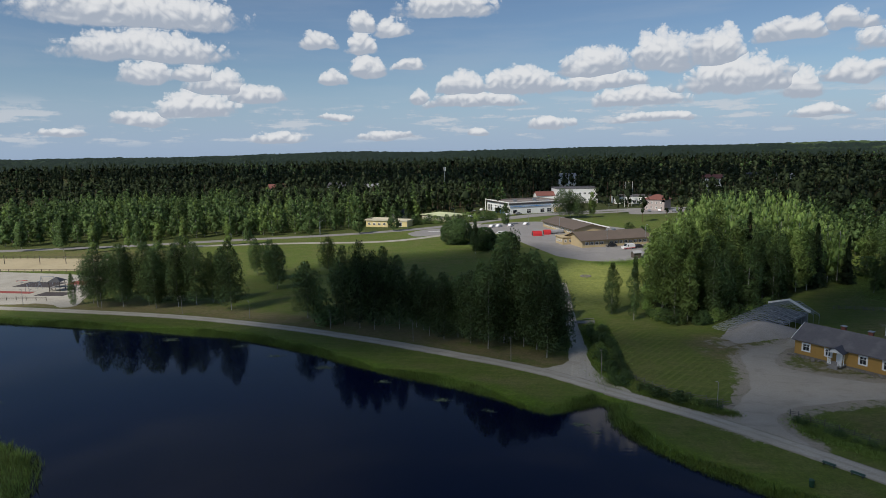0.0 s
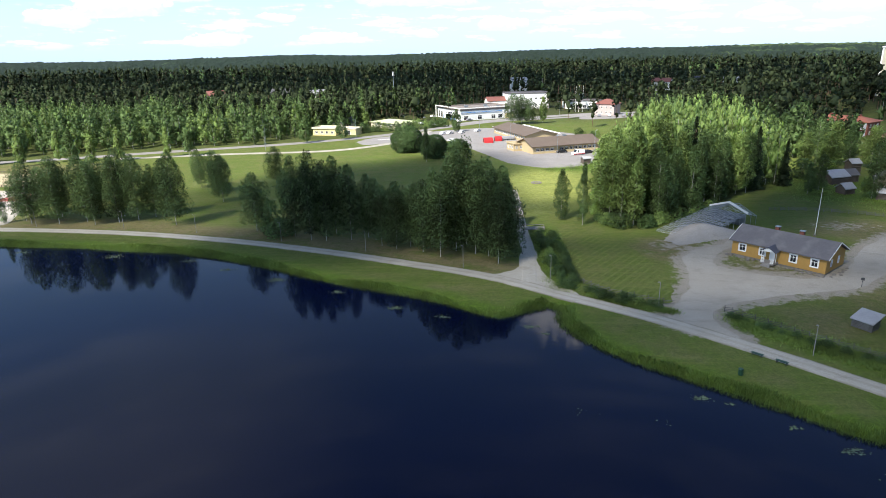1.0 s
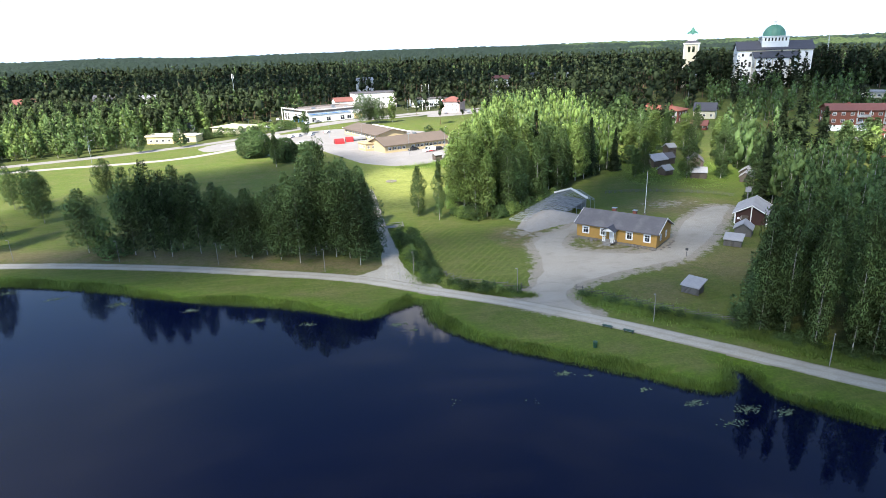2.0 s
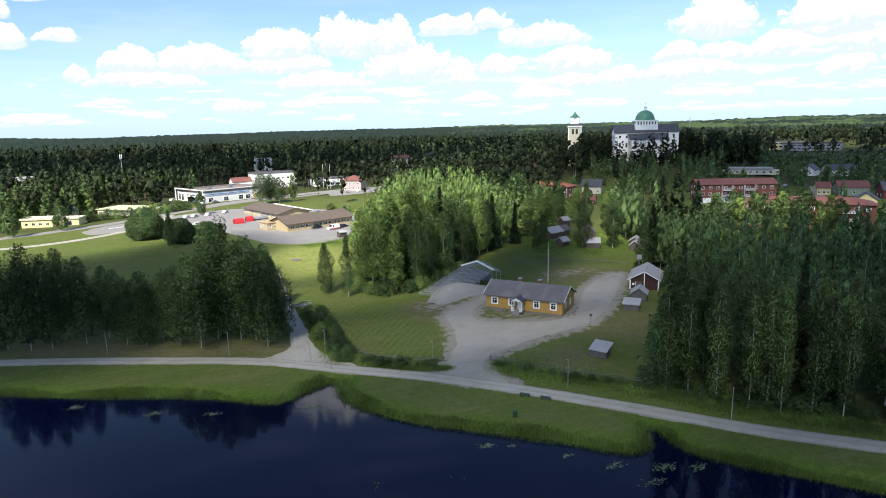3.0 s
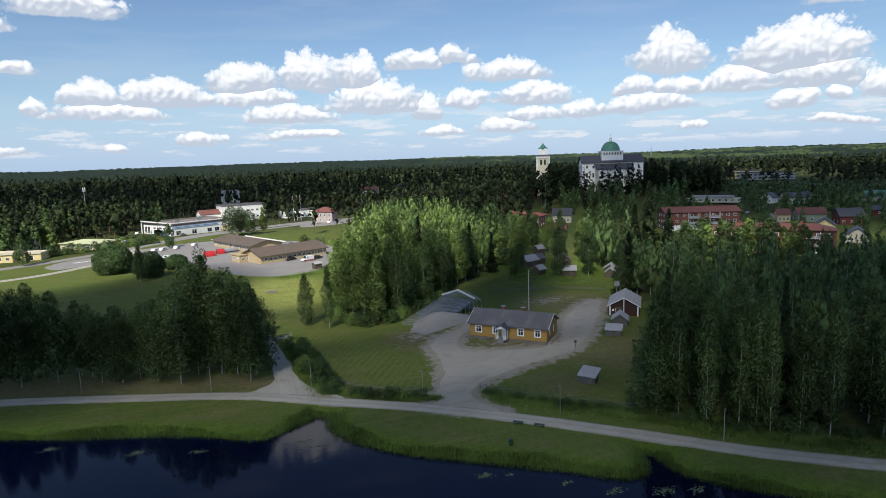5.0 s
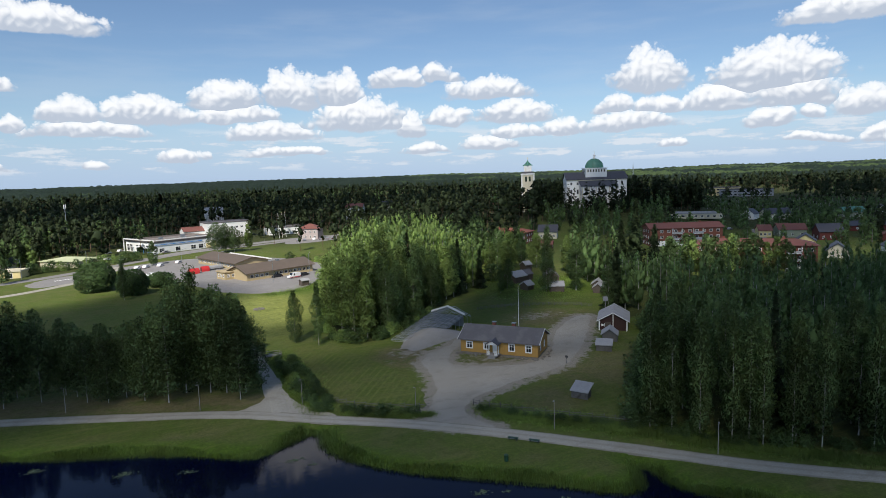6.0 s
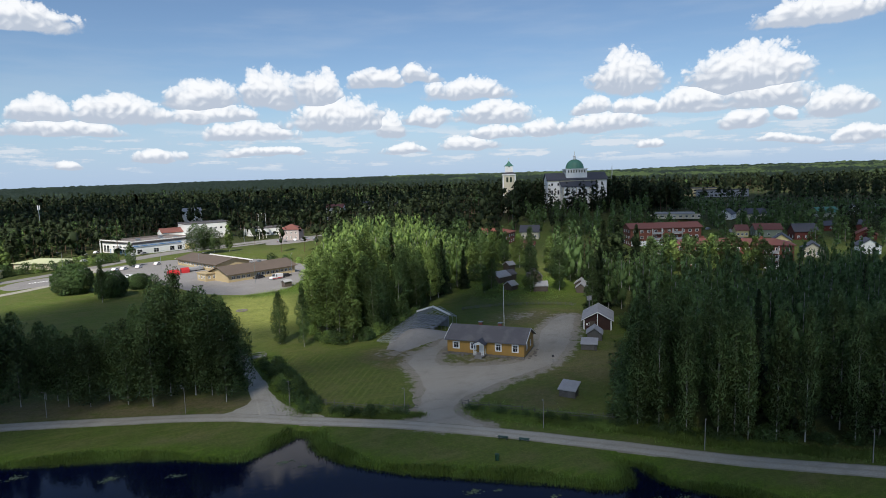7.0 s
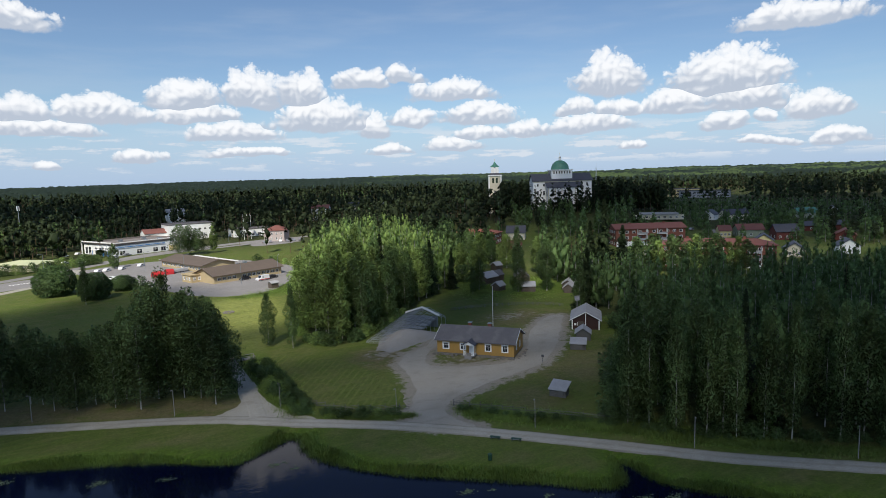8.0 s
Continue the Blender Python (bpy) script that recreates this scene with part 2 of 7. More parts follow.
def ground_material(name="meadow_and_soil", striped=False):
    m = bpy.data.materials.new(name)
    m.use_nodes = True
    g = Graph(m.node_tree)
    where = g.add("ShaderNodeNewGeometry").outputs["Position"]
    marks = g.add("ShaderNodeAttribute")
    marks.attribute_name = "soil"
    scuffed = g.add("ShaderNodeAttribute")
    scuffed.attribute_name = "bare"
    soil = g.add("ShaderNodeSeparateColor", {0: marks.outputs["Color"]}).outputs
    fine, mid, broad = g.noise(where, 2.6, 8.0, 0.78), g.noise(where, 0.22, 5.0, 0.62), g.noise(where, 0.035, 3.0)
    fine = g.ramp(fine, 0.32, 0.68)
    lawn = g.mix(fine, (0.065, 0.098, 0.015), (0.138, 0.182, 0.034))
    lawn = g.mix(g.math("MULTIPLY", g.ramp(mid, 0.40, 0.62), 0.85), lawn, g.mix(fine, (0.104, 0.116, 0.032), (0.185, 0.190, 0.064)))
    lawn = g.mix(g.math("MULTIPLY", g.ramp(broad, 0.42, 0.62), 0.40), lawn, g.mix(fine, (0.074, 0.128, 0.016), (0.142, 0.205, 0.031)))
    if striped:
        turned = g.add("ShaderNodeMapping", {0: where, 2: (0, 0, 0.62)}).outputs[0]
        across = g.add("ShaderNodeSeparateXYZ", {0: turned}).outputs[0]
        stripe = g.ramp(g.math("SINE", g.math("MULTIPLY", across, 4.6)), 0.1, 0.9)
        lawn = g.mix(g.math("MULTIPLY", stripe, g.ramp(mid, 0.40, 0.60, 0.75, 0.30)), lawn, (0.165, 0.195, 0.050))
    # dry yellow grass, made paler still: the sun on this lawn is in the colour
    sunlit_lawn = g.add("ShaderNodeAttribute")
    sunlit_lawn.attribute_name = "parched"
    lawn = g.mix(g.math("MULTIPLY", sunlit_lawn.outputs["Fac"], g.ramp(mid, 0.30, 0.55, 0.55, 1.0)), lawn, g.mix(fine, (0.225, 0.255, 0.055), (0.350, 0.370, 0.105)))
    dry = g.mix(fine, (0.14, 0.115, 0.055), (0.24, 0.20, 0.105))
    lawn = g.mix(g.math("MULTIPLY", soil[0], g.ramp(mid, 0.24, 0.54)), lawn, dry)
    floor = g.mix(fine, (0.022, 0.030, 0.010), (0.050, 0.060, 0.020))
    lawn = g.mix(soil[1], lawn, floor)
    lush = g.mix(fine, (0.052, 0.100, 0.009), (0.125, 0.205, 0.022))
    lawn = g.mix(soil[2], lawn, lush)
    tuft = g.ramp(g.noise(where, 0.9, 6.0, 0.75), 0.36, 0.64)
    lawn = g.mix(g.math("MULTIPLY", tuft, 0.42), lawn, (0.054, 0.072, 0.015))
    swath = g.ramp(g.noise(g.add("ShaderNodeMapping", {0: where, 2: (0, 0, 0.78), 3: (0.10, 1.1, 1.0)}).outputs[0], 0.9, 4.0, 0.6), 0.48, 0.66)
    lawn = g.mix(g.math("MULTIPLY", swath, 0.38), lawn, (0.165, 0.175, 0.050))
    grit = g.mix(g.ramp(g.noise(where, 5.0, 6.0, 0.75), 0.3, 0.7), (0.22, 0.195, 0.155), (0.40, 0.36, 0.30))
    worn = g.ramp(g.math("ADD", scuffed.outputs["Fac"], g.math("MULTIPLY", g.math("SUBTRACT", g.noise(where, 0.55, 7.0, 0.72), 0.5), 1.9)), 0.42, 0.78)
    lawn = g.mix(g.math("MULTIPLY", worn, g.ramp(scuffed.outputs["Fac"], 0.02, 0.15)), lawn, grit)
    relief = g.add("ShaderNodeBump", {"Strength": 0.5, "Distance": 0.25, "Height": fine}).outputs[0]
    surface = g.add("ShaderNodeBsdfPrincipled", {"Base Color": lawn, "Roughness": 0.9, "Specular IOR Level": 0.2, "Normal": relief})
    g.add("ShaderNodeOutputMaterial", {0: surface.outputs[0]})
    return m


def gravel_material(name, light, dark, edge):
    m = bpy.data.materials.new(name)
    m.use_nodes = True
    g = Graph(m.node_tree)
    where = g.add("ShaderNodeNewGeometry").outputs["Position"]
    fine, mid, broad = g.ramp(g.noise(where, 5.0, 8.0, 0.78), 0.3, 0.7), g.noise(where, 0.35, 8.0, 0.7), g.noise(where, 0.09, 5.0, 0.6)
    tone = g.mix(fine, dark, light)
    tone = g.mix(g.math("MULTIPLY", g.ramp(broad, 0.35, 0.7), g.math("MULTIPLY", mid, 0.7)), tone, edge)
    tone = g.mix(g.math("MULTIPLY", g.ramp(broad, 0.5, 0.65), 0.35), tone, tuple(c * 0.75 for c in light))
    pools = g.ramp(g.noise(g.add("ShaderNodeMapping", {0: where, 2: (0, 0, 0.75), 3: (0.5, 1.0, 1.0)}).outputs[0], 0.55, 6.0, 0.65), 0.50, 0.68)
    tone = g.mix(g.math("MULTIPLY", pools, 0.26), tone, tuple(c * 0.62 for c in edge))
    # along a path the wheels keep two tracks pale; its middle and edges are darker
    across = g.add("ShaderNodeAttribute")
    across.attribute_name = "across"
    off = g.math("ABSOLUTE", g.math("SUBTRACT", across.outputs["Fac"], 1.0))
    rough_part = g.math("ADD", g.ramp(off, 0.02, 0.15, 0.34, 0.0), g.ramp(off, 0.34, 0.50, 0.0, 0.85))
    rough_part = g.math("MULTIPLY", g.math("MULTIPLY", rough_part, g.ramp(mid, 0.30, 0.62, 0.25, 1.0)), g.math("GREATER_THAN", across.outputs["Fac"], 0.2))
    tone = g.mix(rough_part, tone, tuple(c * 0.78 for c in edge))
    relief = g.add("ShaderNodeBump", {"Strength": 0.4, "Distance": 0.04, "Height": fine}).outputs[0]
    surface = g.add("ShaderNodeBsdfPrincipled", {"Base Color": tone, "Roughness": 0.92, "Normal": relief})
    g.add("ShaderNodeOutputMaterial", {0: surface.outputs[0]})
    return m


def water_material():
    m = bpy.data.materials.new("lake_water")
    m.use_nodes = True
    g = Graph(m.node_tree)
    where = g.add("ShaderNodeNewGeometry").outputs["Position"]
    ripple = g.noise(g.add("ShaderNodeMapping", {0: where, 3: (0.9, 1.5, 1)}).outputs[0], 1.1, 4.0)
    calm = g.ramp(g.noise(where, 0.03, 2.0), 0.40, 0.62, 0.02, 0.09)
    relief = g.add("ShaderNodeBump", {"Strength": calm, "Distance": 0.10, "Height": ripple}).outputs[0]
    surface = g.add("ShaderNodeBsdfPrincipled", {"Base Color": (0.0012, 0.0028, 0.0175, 1), "Roughness": 0.03, "IOR": 1.33, "Specular IOR Level": 0.30, "Normal": relief})
    g.add("ShaderNodeOutputMaterial", {0: surface.outputs[0]})
    return m


def glass_material():
    m = bpy.data.materials.new("window_glass")
    m.use_nodes = True
    g = Graph(m.node_tree)
    surface = g.add("ShaderNodeBsdfPrincipled", {"Base Color": (0.02, 0.024, 0.03, 1), "Roughness": 0.04, "IOR": 1.5})
    g.add("ShaderNodeOutputMaterial", {0: surface.outputs[0]})
    return m


def cloud_material():
    """Thin cloud: white, and letting most of the sun through each of its layers."""
    m = bpy.data.materials.new("cloud_white")
    m.use_nodes = True
    g = Graph(m.node_tree)
    white = g.add("ShaderNodeBsdfDiffuse", {"Color": (0.85, 0.85, 0.87, 1)})
    clear = g.add("ShaderNodeBsdfTransparent")
    both = g.add("ShaderNodeMixShader", {0: 0.27, 1: clear.outputs[0], 2: white.outputs[0]})
    g.add("ShaderNodeOutputMaterial", {0: both.outputs[0]})
    return m


GROUND, FIELD_LAWN = ground_material(), ground_material("striped_lawn", True)
GRAVEL = gravel_material("pale_gravel", (0.48, 0.448, 0.388), (0.33, 0.305, 0.258), (0.225, 0.205, 0.15))
YARD = gravel_material("yard_gravel", (0.42, 0.388, 0.335), (0.265, 0.245, 0.208), (0.225, 0.195, 0.14))
HEAP = gravel_material("crushed_stone", (0.34, 0.325, 0.305), (0.20, 0.19, 0.18), (0.22, 0.20, 0.16))
ASPHALT = gravel_material("worn_asphalt", (0.30, 0.285, 0.275), (0.20, 0.19, 0.185), (0.19, 0.17, 0.155))
SAND = gravel_material("pale_sand", (0.50, 0.42, 0.27), (0.40, 0.33, 0.20), (0.36, 0.29, 0.17))
WATER, GLASS = water_material(), glass_material()
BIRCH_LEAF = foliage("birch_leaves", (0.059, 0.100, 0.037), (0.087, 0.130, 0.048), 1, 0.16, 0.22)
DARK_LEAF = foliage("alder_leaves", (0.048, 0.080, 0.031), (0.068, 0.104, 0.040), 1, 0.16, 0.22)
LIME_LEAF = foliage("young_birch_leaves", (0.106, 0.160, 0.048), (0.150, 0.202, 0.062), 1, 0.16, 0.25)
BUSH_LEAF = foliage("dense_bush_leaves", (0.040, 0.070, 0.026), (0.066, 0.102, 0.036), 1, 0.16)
SPRUCE_LEAF = foliage("spruce_needles", (0.024, 0.042, 0.020), (0.044, 0.062, 0.025), 0.3, 0.15)
PINE_LEAF = foliage("pine_needles", (0.030, 0.046, 0.023), (0.051, 0.067, 0.030), 0.3, 0.15)
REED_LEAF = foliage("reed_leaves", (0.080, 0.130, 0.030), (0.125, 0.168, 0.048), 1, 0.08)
LILY_LEAF = foliage("lily_pads", (0.110, 0.160, 0.080), (0.190, 0.230, 0.130), 0.05)
BIRCH_BARK = material("birch_bark", (0.36, 0.345, 0.32), 0.8, 0.3, 3.0, second=(0.10, 0.09, 0.08), stain=0.6)
PINE_BARK = material("pine_bark", (0.16, 0.10, 0.065), 0.9, 0.35, 4.0)
YELLOW_BOARD = material("ochre_boards", (0.40, 0.235, 0.062), 0.78, 0.20, 2.0, second=(0.36, 0.20, 0.05))
WHITE_PAINT = material("white_paint", (0.80, 0.80, 0.78), 0.6, 0.06, 2.0, 0.05, stain=0.15)
GREY_FELT = material("grey_roof_felt", (0.125, 0.118, 0.125), 0.9, 0.30, 3.5, second=(0.20, 0.19, 0.185), stain=0.5)
PLANK_GREY = material("weathered_planks", (0.24, 0.23, 0.22), 0.85, 0.30, 5.0, second=(0.15, 0.14, 0.13))
SHINGLE = material("silver_shingles", (0.34, 0.34, 0.355), 0.75, 0.22, 4.0, second=(0.19, 0.19, 0.195))
LOG_DARK = material("dark_logs", (0.085, 0.068, 0.055), 0.85, 0.30, 4.0, second=(0.13, 0.11, 0.09))
FALU_RED = material("falu_red_boards", (0.12, 0.030, 0.024), 0.85, 0.2, 3.0)
BARN_DARK = material("dark_brown_red_boards", (0.050, 0.022, 0.018), 0.85, 0.25, 3.0, second=(0.03, 0.016, 0.014))
LOG_GREY = material("grey_weathered_logs", (0.125, 0.12, 0.115), 0.85, 0.32, 5.0, second=(0.075, 0.07, 0.065))
BRICK_RED = material("red_brick", (0.18, 0.062, 0.042), 0.85, 0.18, 6.0)
TILE_RED = material("red_roof_sheet", (0.185, 0.072, 0.056), 0.7, 0.15, 2.0, second=(0.20, 0.06, 0.05))
TILE_ORANGE = material("orange_roof_tiles", (0.33, 0.115, 0.072), 0.8, 0.18, 3.0)
TILE_DARK = material("dark_roof_sheet", (0.065, 0.065, 0.078), 0.6, 0.2, 2.0)
TAN_ROOF = material("tan_roof_felt", (0.115, 0.088, 0.070), 0.85, 0.18, 1.5, second=(0.15, 0.115, 0.09))
TAN_WALL = material("tan_boards", (0.44, 0.345, 0.20), 0.8, 0.12, 2.0)
CREAM = material("cream_boards", (0.58, 0.53, 0.40), 0.75, 0.10, 2.0)
PALE_YELLOW = material("pale_yellow_boards", (0.68, 0.56, 0.28), 0.75, 0.10, 2.0)
PINK = material("faded_pink_render", (0.42, 0.355, 0.33), 0.85, 0.10, 2.0)
COPPER_GREEN = material("verdigris_copper", (0.080, 0.215, 0.155), 0.55, 0.18, 0.8, second=(0.06, 0.20, 0.15))
GREEN_BOARD = material("grey_green_boards", (0.30, 0.33, 0.25), 0.8, 0.1, 2.0)
STEEL = material("galvanised_steel", (0.36, 0.39, 0.42), 0.45, 0.1, 4.0, 0.03, metal=0.7)
SLATE_BLUE = material("blue_grey_seats", (0.15, 0.18, 0.215), 0.6, 0.25, 1.5, second=(0.20, 0.225, 0.25))
DARK_METAL = material("dark_metal", (0.05, 0.05, 0.055), 0.5, 0.15, 4.0)
CAR_WHITE = material("white_car_paint", (0.75, 0.75, 0.76), 0.25, 0.03, 1.0, 0.0, stain=0.05)
CAR_BLACK = material("black_car_paint", (0.02, 0.02, 0.024), 0.25, 0.1, 1.0, 0.0)
CAR_GREY = material("silver_car_paint", (0.32, 0.33, 0.35), 0.3, 0.05, 1.0, 0.0, metal=0.5)
RED_CLOTH = material("red_canvas", (0.46, 0.018, 0.022), 0.7, 0.12, 2.0)
RED_RUBBER = material("red_rubber", (0.26, 0.055, 0.045), 0.9, 0.15, 3.0)
DARK_RUBBER = material("dark_rubber", (0.055, 0.045, 0.045), 0.9, 0.2, 3.0)
BLUE_PAINT = material("blue_paint", (0.05, 0.20, 0.48), 0.5, 0.1, 2.0)
BIN_GREEN = material("dark_green_plastic", (0.015, 0.055, 0.030), 0.5, 0.1, 3.0)
STONE = material("field_stone", (0.18, 0.165, 0.145), 0.9, 0.3, 3.0)
CLOUD_WHITE = cloud_material()

LIME_ROOF = material("pale_green_roof_sheet", (0.52, 0.54, 0.33), 0.7, 0.08, 1.5)
SHOP_ROOF = material("brown_grey_roof_felt", (0.20, 0.17, 0.155), 0.85, 0.18, 1.2, second=(0.26, 0.23, 0.21))
TYRE = material("tyre_rubber", (0.02, 0.02, 0.02), 0.9, 0.1, 4.0)
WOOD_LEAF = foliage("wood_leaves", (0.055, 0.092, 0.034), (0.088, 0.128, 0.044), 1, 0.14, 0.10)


def far_wood_material():
    m = bpy.data.materials.new("far_forest_green")
    m.use_nodes = True
    g = Graph(m.node_tree)
    where = g.add("ShaderNodeNewGeometry").outputs["Position"]
    stands, tops = g.noise(where, 0.0045, 4.0), g.ramp(g.noise(where, 0.07, 5.0, 0.8), 0.35, 0.65)
    tone = g.mix(tops, (0.010, 0.018, 0.014), (0.024, 0.038, 0.022))
    # paler towards +x: sunlight on the far forest is put into its colour
    sunlit_east = g.add("ShaderNodeSeparateXYZ", {0: where}).outputs[0]
    stands = g.math("ADD", stands, g.ramp(sunlit_east, 300.0, 1400.0, -0.14, 0.05))
    tone = g.mix(g.math("MULTIPLY", g.ramp(stands, 0.50, 0.60), 0.75), tone, g.mix(tops, (0.050, 0.082, 0.030), (0.110, 0.150, 0.050)))
    surface = g.add("ShaderNodeBsdfPrincipled", {"Base Color": tone, "Roughness": 0.9, "Specular IOR Level": 0.1})
    g.add("ShaderNodeOutputMaterial", {0: surface.outputs[0]})
    return m


FAR_WOOD = far_wood_material()

# ---------------------------------------------------------------- mesh helpers
def mesh_object(name, verts, faces, mats, parent=None, label="", smooth=False):
    data = bpy.data.meshes.new(name)
    data.from_pydata([tuple(v) for v in verts], [], [tuple(f) for f in faces])
    for m in mats if isinstance(mats, (list, tuple)) else [mats]:
        data.materials.append(m)
    if smooth:
        data.shade_smooth()
    ob = new(name, data)
    ob.parent = parent
    if label:
        ob["label"] = label
    return ob


def part(name, bm, mat, parent, label=""):
    data = bpy.data.meshes.new(name)
    bm.normal_update()
    bm.to_mesh(data)
    bm.free()
    data.materials.append(mat)
    ob = new(name, data)
    ob.parent = parent
    if label:
        ob["label"] = label
    return ob


def thing(name, m, label, category, group="", kind=""):
    ob = tagged(new(name), label, category, group, kind)
    ob.matrix_basis = m
    return ob


def box(bm, x0, x1, y0, y1, z0, z1, turn=None):
    made = bmesh.ops.create_cube(bm, size=1.0, matrix=Matrix.Translation(((x0 + x1) / 2, (y0 + y1) / 2, (z0 + z1) / 2))
                                 @ Matrix.Diagonal((x1 - x0, y1 - y0, z1 - z0, 1)))
    if turn is not None:
        bmesh.ops.transform(bm, matrix=turn, verts=made["verts"])
    return bm


def boxes(*rows):
    bm = bmesh.new()
    for row in rows:
        box(bm, *row)
    return bm


def tube(bm, a, b, r0, r1=None, sides=6):
    a, b = Vector(a), Vector(b)
    m = Matrix.Translation((a + b) / 2) @ (b - a).to_track_quat("Z", "Y").to_matrix().to_4x4()
    bmesh.ops.create_cone(bm, cap_ends=True, segments=sides, radius1=r0, radius2=r0 if r1 is None else r1, depth=(b - a).length, matrix=m)
    return bm


def prism(bm, outline, x0, x1):
    """An outline in y and z, pushed from x0 to x1."""
    near = [bm.verts.new((x0, y, z)) for y, z in outline]
    far = [bm.verts.new((x1, y, z)) for y, z in outline]
    bm.faces.new(near)
    bm.faces.new(far[::-1])
    for n in range(len(outline)):
        k = (n + 1) % len(outline)
        bm.faces.new((near[n], far[n], far[k], near[k]))
    bmesh.ops.recalc_face_normals(bm, faces=bm.faces[:])
    return bm


def spline(points, step):
    """A smooth line through points, about step metres between its places."""
    p = np.array([points[0], *points, points[-1]], float)
    out = []
    for n in range(1, len(p) - 2):
        a, b, c, d = p[n - 1 : n + 3]
        count = max(2, int(np.linalg.norm(c - b) / step))
        for t in np.arange(count) / count:
            out.append(0.5 * (2 * b + (c - a) * t + (2 * a - 5 * b + 4 * c - d) * t**2 + (3 * b - a - 3 * c + d) * t**3))
    return np.array([*out, p[-2]])


def inside(x, y, ring):
    """Which places lie inside a ring of points."""
    hit = np.zeros(np.shape(x), bool)
    for (ax, ay), (bx, by) in zip(ring, np.roll(ring, -1, axis=0)):
        cross = (ay > y) != (by > y)
        with np.errstate(divide="ignore", invalid="ignore"):
            hit ^= cross & (x < (bx - ax) * (y - ay) / (by - ay) + ax)
    return hit


def distance(x, y, line):
    """How far places lie from a line of points."""
    best = np.full(np.shape(x), 1e9)
    for (ax, ay), (bx, by) in zip(line[:-1], line[1:]):
        dx, dy = bx - ax, by - ay
        t = np.clip(((x - ax) * dx + (y - ay) * dy) / (dx * dx + dy * dy + 1e-9), 0, 1)
        best = np.minimum(best, np.hypot(x - ax - t * dx, y - ay - t * dy))
    return best


def step(value, low, high):
    t = np.clip((value - low) / (high - low), 0, 1)
    return t * t * (3 - 2 * t)


def wave(x, y, scale, seed):
    """Slow waves without a plain repeat, about -1 to 1."""
    u, v = x / scale + seed, y / scale - 0.7 * seed
    return (np.sin(u) * np.cos(1.3 * v + 1.1) + 0.6 * np.sin(2.1 * u + 1.7 * v) + 0.4 * np.cos(3.3 * v - 1.9 * u)) / 2


# ---------------------------------------------------------------- the lie of the land
SHORE = spline([(-330, 140), (-200, 131), (-129, 126.5), (-104.5, 124.4), (-81, 121.6), (-66, 119.3), (-58.5, 117), (-43.6, 110.8), (-29.6, 102.3),
                (-13, 95.5), (-7, 92.2), (-0.5, 87.4), (3.2, 86), (7, 88.2), (11, 90.6), (12.8, 89), (12.4, 83.5), (16.3, 76), (20.5, 71.6), (25.8, 67.4),
                (33.7, 61.4), (39.6, 55.8), (43, 54.4), (45.3, 56.4), (46.6, 59), (48, 57.6), (47.2, 53.5), (50.6, 48.3), (60, 38), (75, 20), (95, -12)], 1.5)
LAKE = np.concatenate([SHORE, spline([(95, -12), (120, -80), (110, -210), (0, -260), (-150, -230), (-110, -60), (-66, 20), (-57, 45), (-58.5, 55),
                                      (-64, 63.5), (-73, 68), (-110, 72), (-200, 60), (-330, 70)], 4.0)[1:]])
MAIN_PATH = spline([(-330, 150), (-200, 141), (-160, 138.3), (-128.6, 136.6), (-88, 132.8), (-58.7, 126.4), (-35, 118.6), (-14.8, 110.2), (2, 102.3), (14, 93.4), (25.7, 84.8),
                    (38.4, 73.2), (49.6, 61.6), (59.4, 51.2), (72.7, 39.7), (95, 22), (130, 0)], 2.0)
SIDE_PATH = spline([(8.5, 99.5), (9.2, 107.5), (9.8, 118), (9.5, 135.4), (9.7, 163), (9.5, 176)], 2.0)
CAR_ROAD = spline([(-330, 195), (-230, 228), (-165, 250), (-110.4, 272), (-79.6, 287), (-53.6, 304), (-29.7, 330), (-7, 353), (20, 373), (60, 390), (130, 424)], 4.0)
FIELD_PATH = spline([(-150, 243), (-103.6, 252.6), (-63.8, 259), (-40.4, 280), (-30, 305), (-27, 326)], 4.0)


def height(x, y):
    """How high the ground lies; all about the lake it is level."""
    r = np.hypot(x, y)
    bearing = np.degrees(np.arctan2(x, y))
    far = step(r, 600, 3000)
    z = far * (22 + 8 * step(bearing, -12, 4) + 8 * wave(x, y, 420, 1.3) + 3 * step(bearing, 40, 58) * step(r, 1300, 2800) + 7 * np.exp(-((bearing + 16) / 5) ** 2))
    z = z + 13 * np.exp(-(((x - 295) / 110) ** 2 + ((y - 375) / 110) ** 2) ** 1.3)
    return z + 0.5 * wave(x, y, 37, 4.0) * step(r, 200, 400)


def terrain(x, y):
    lake, off = inside(x, y, LAKE), distance(x, y, LAKE)
    bank = np.where(lake, -1.0 - 0.5 * np.minimum(off, 4), -0.85 * (1 - step(off, 0.0, 2.2)))
    return height(x, y) + bank


def spaced(low, fine_low, fine_high, high, fine, grow):
    mid = list(np.arange(fine_low, fine_high, fine))
    up, down, d = [fine_high], [fine_low], fine
    while up[-1] < high:
        d *= grow
        up.append(up[-1] + d)
    d = fine
    while down[-1] > low:
        d *= grow
        down.append(down[-1] - d)
    return np.array(sorted(down[1:]) + mid + up)


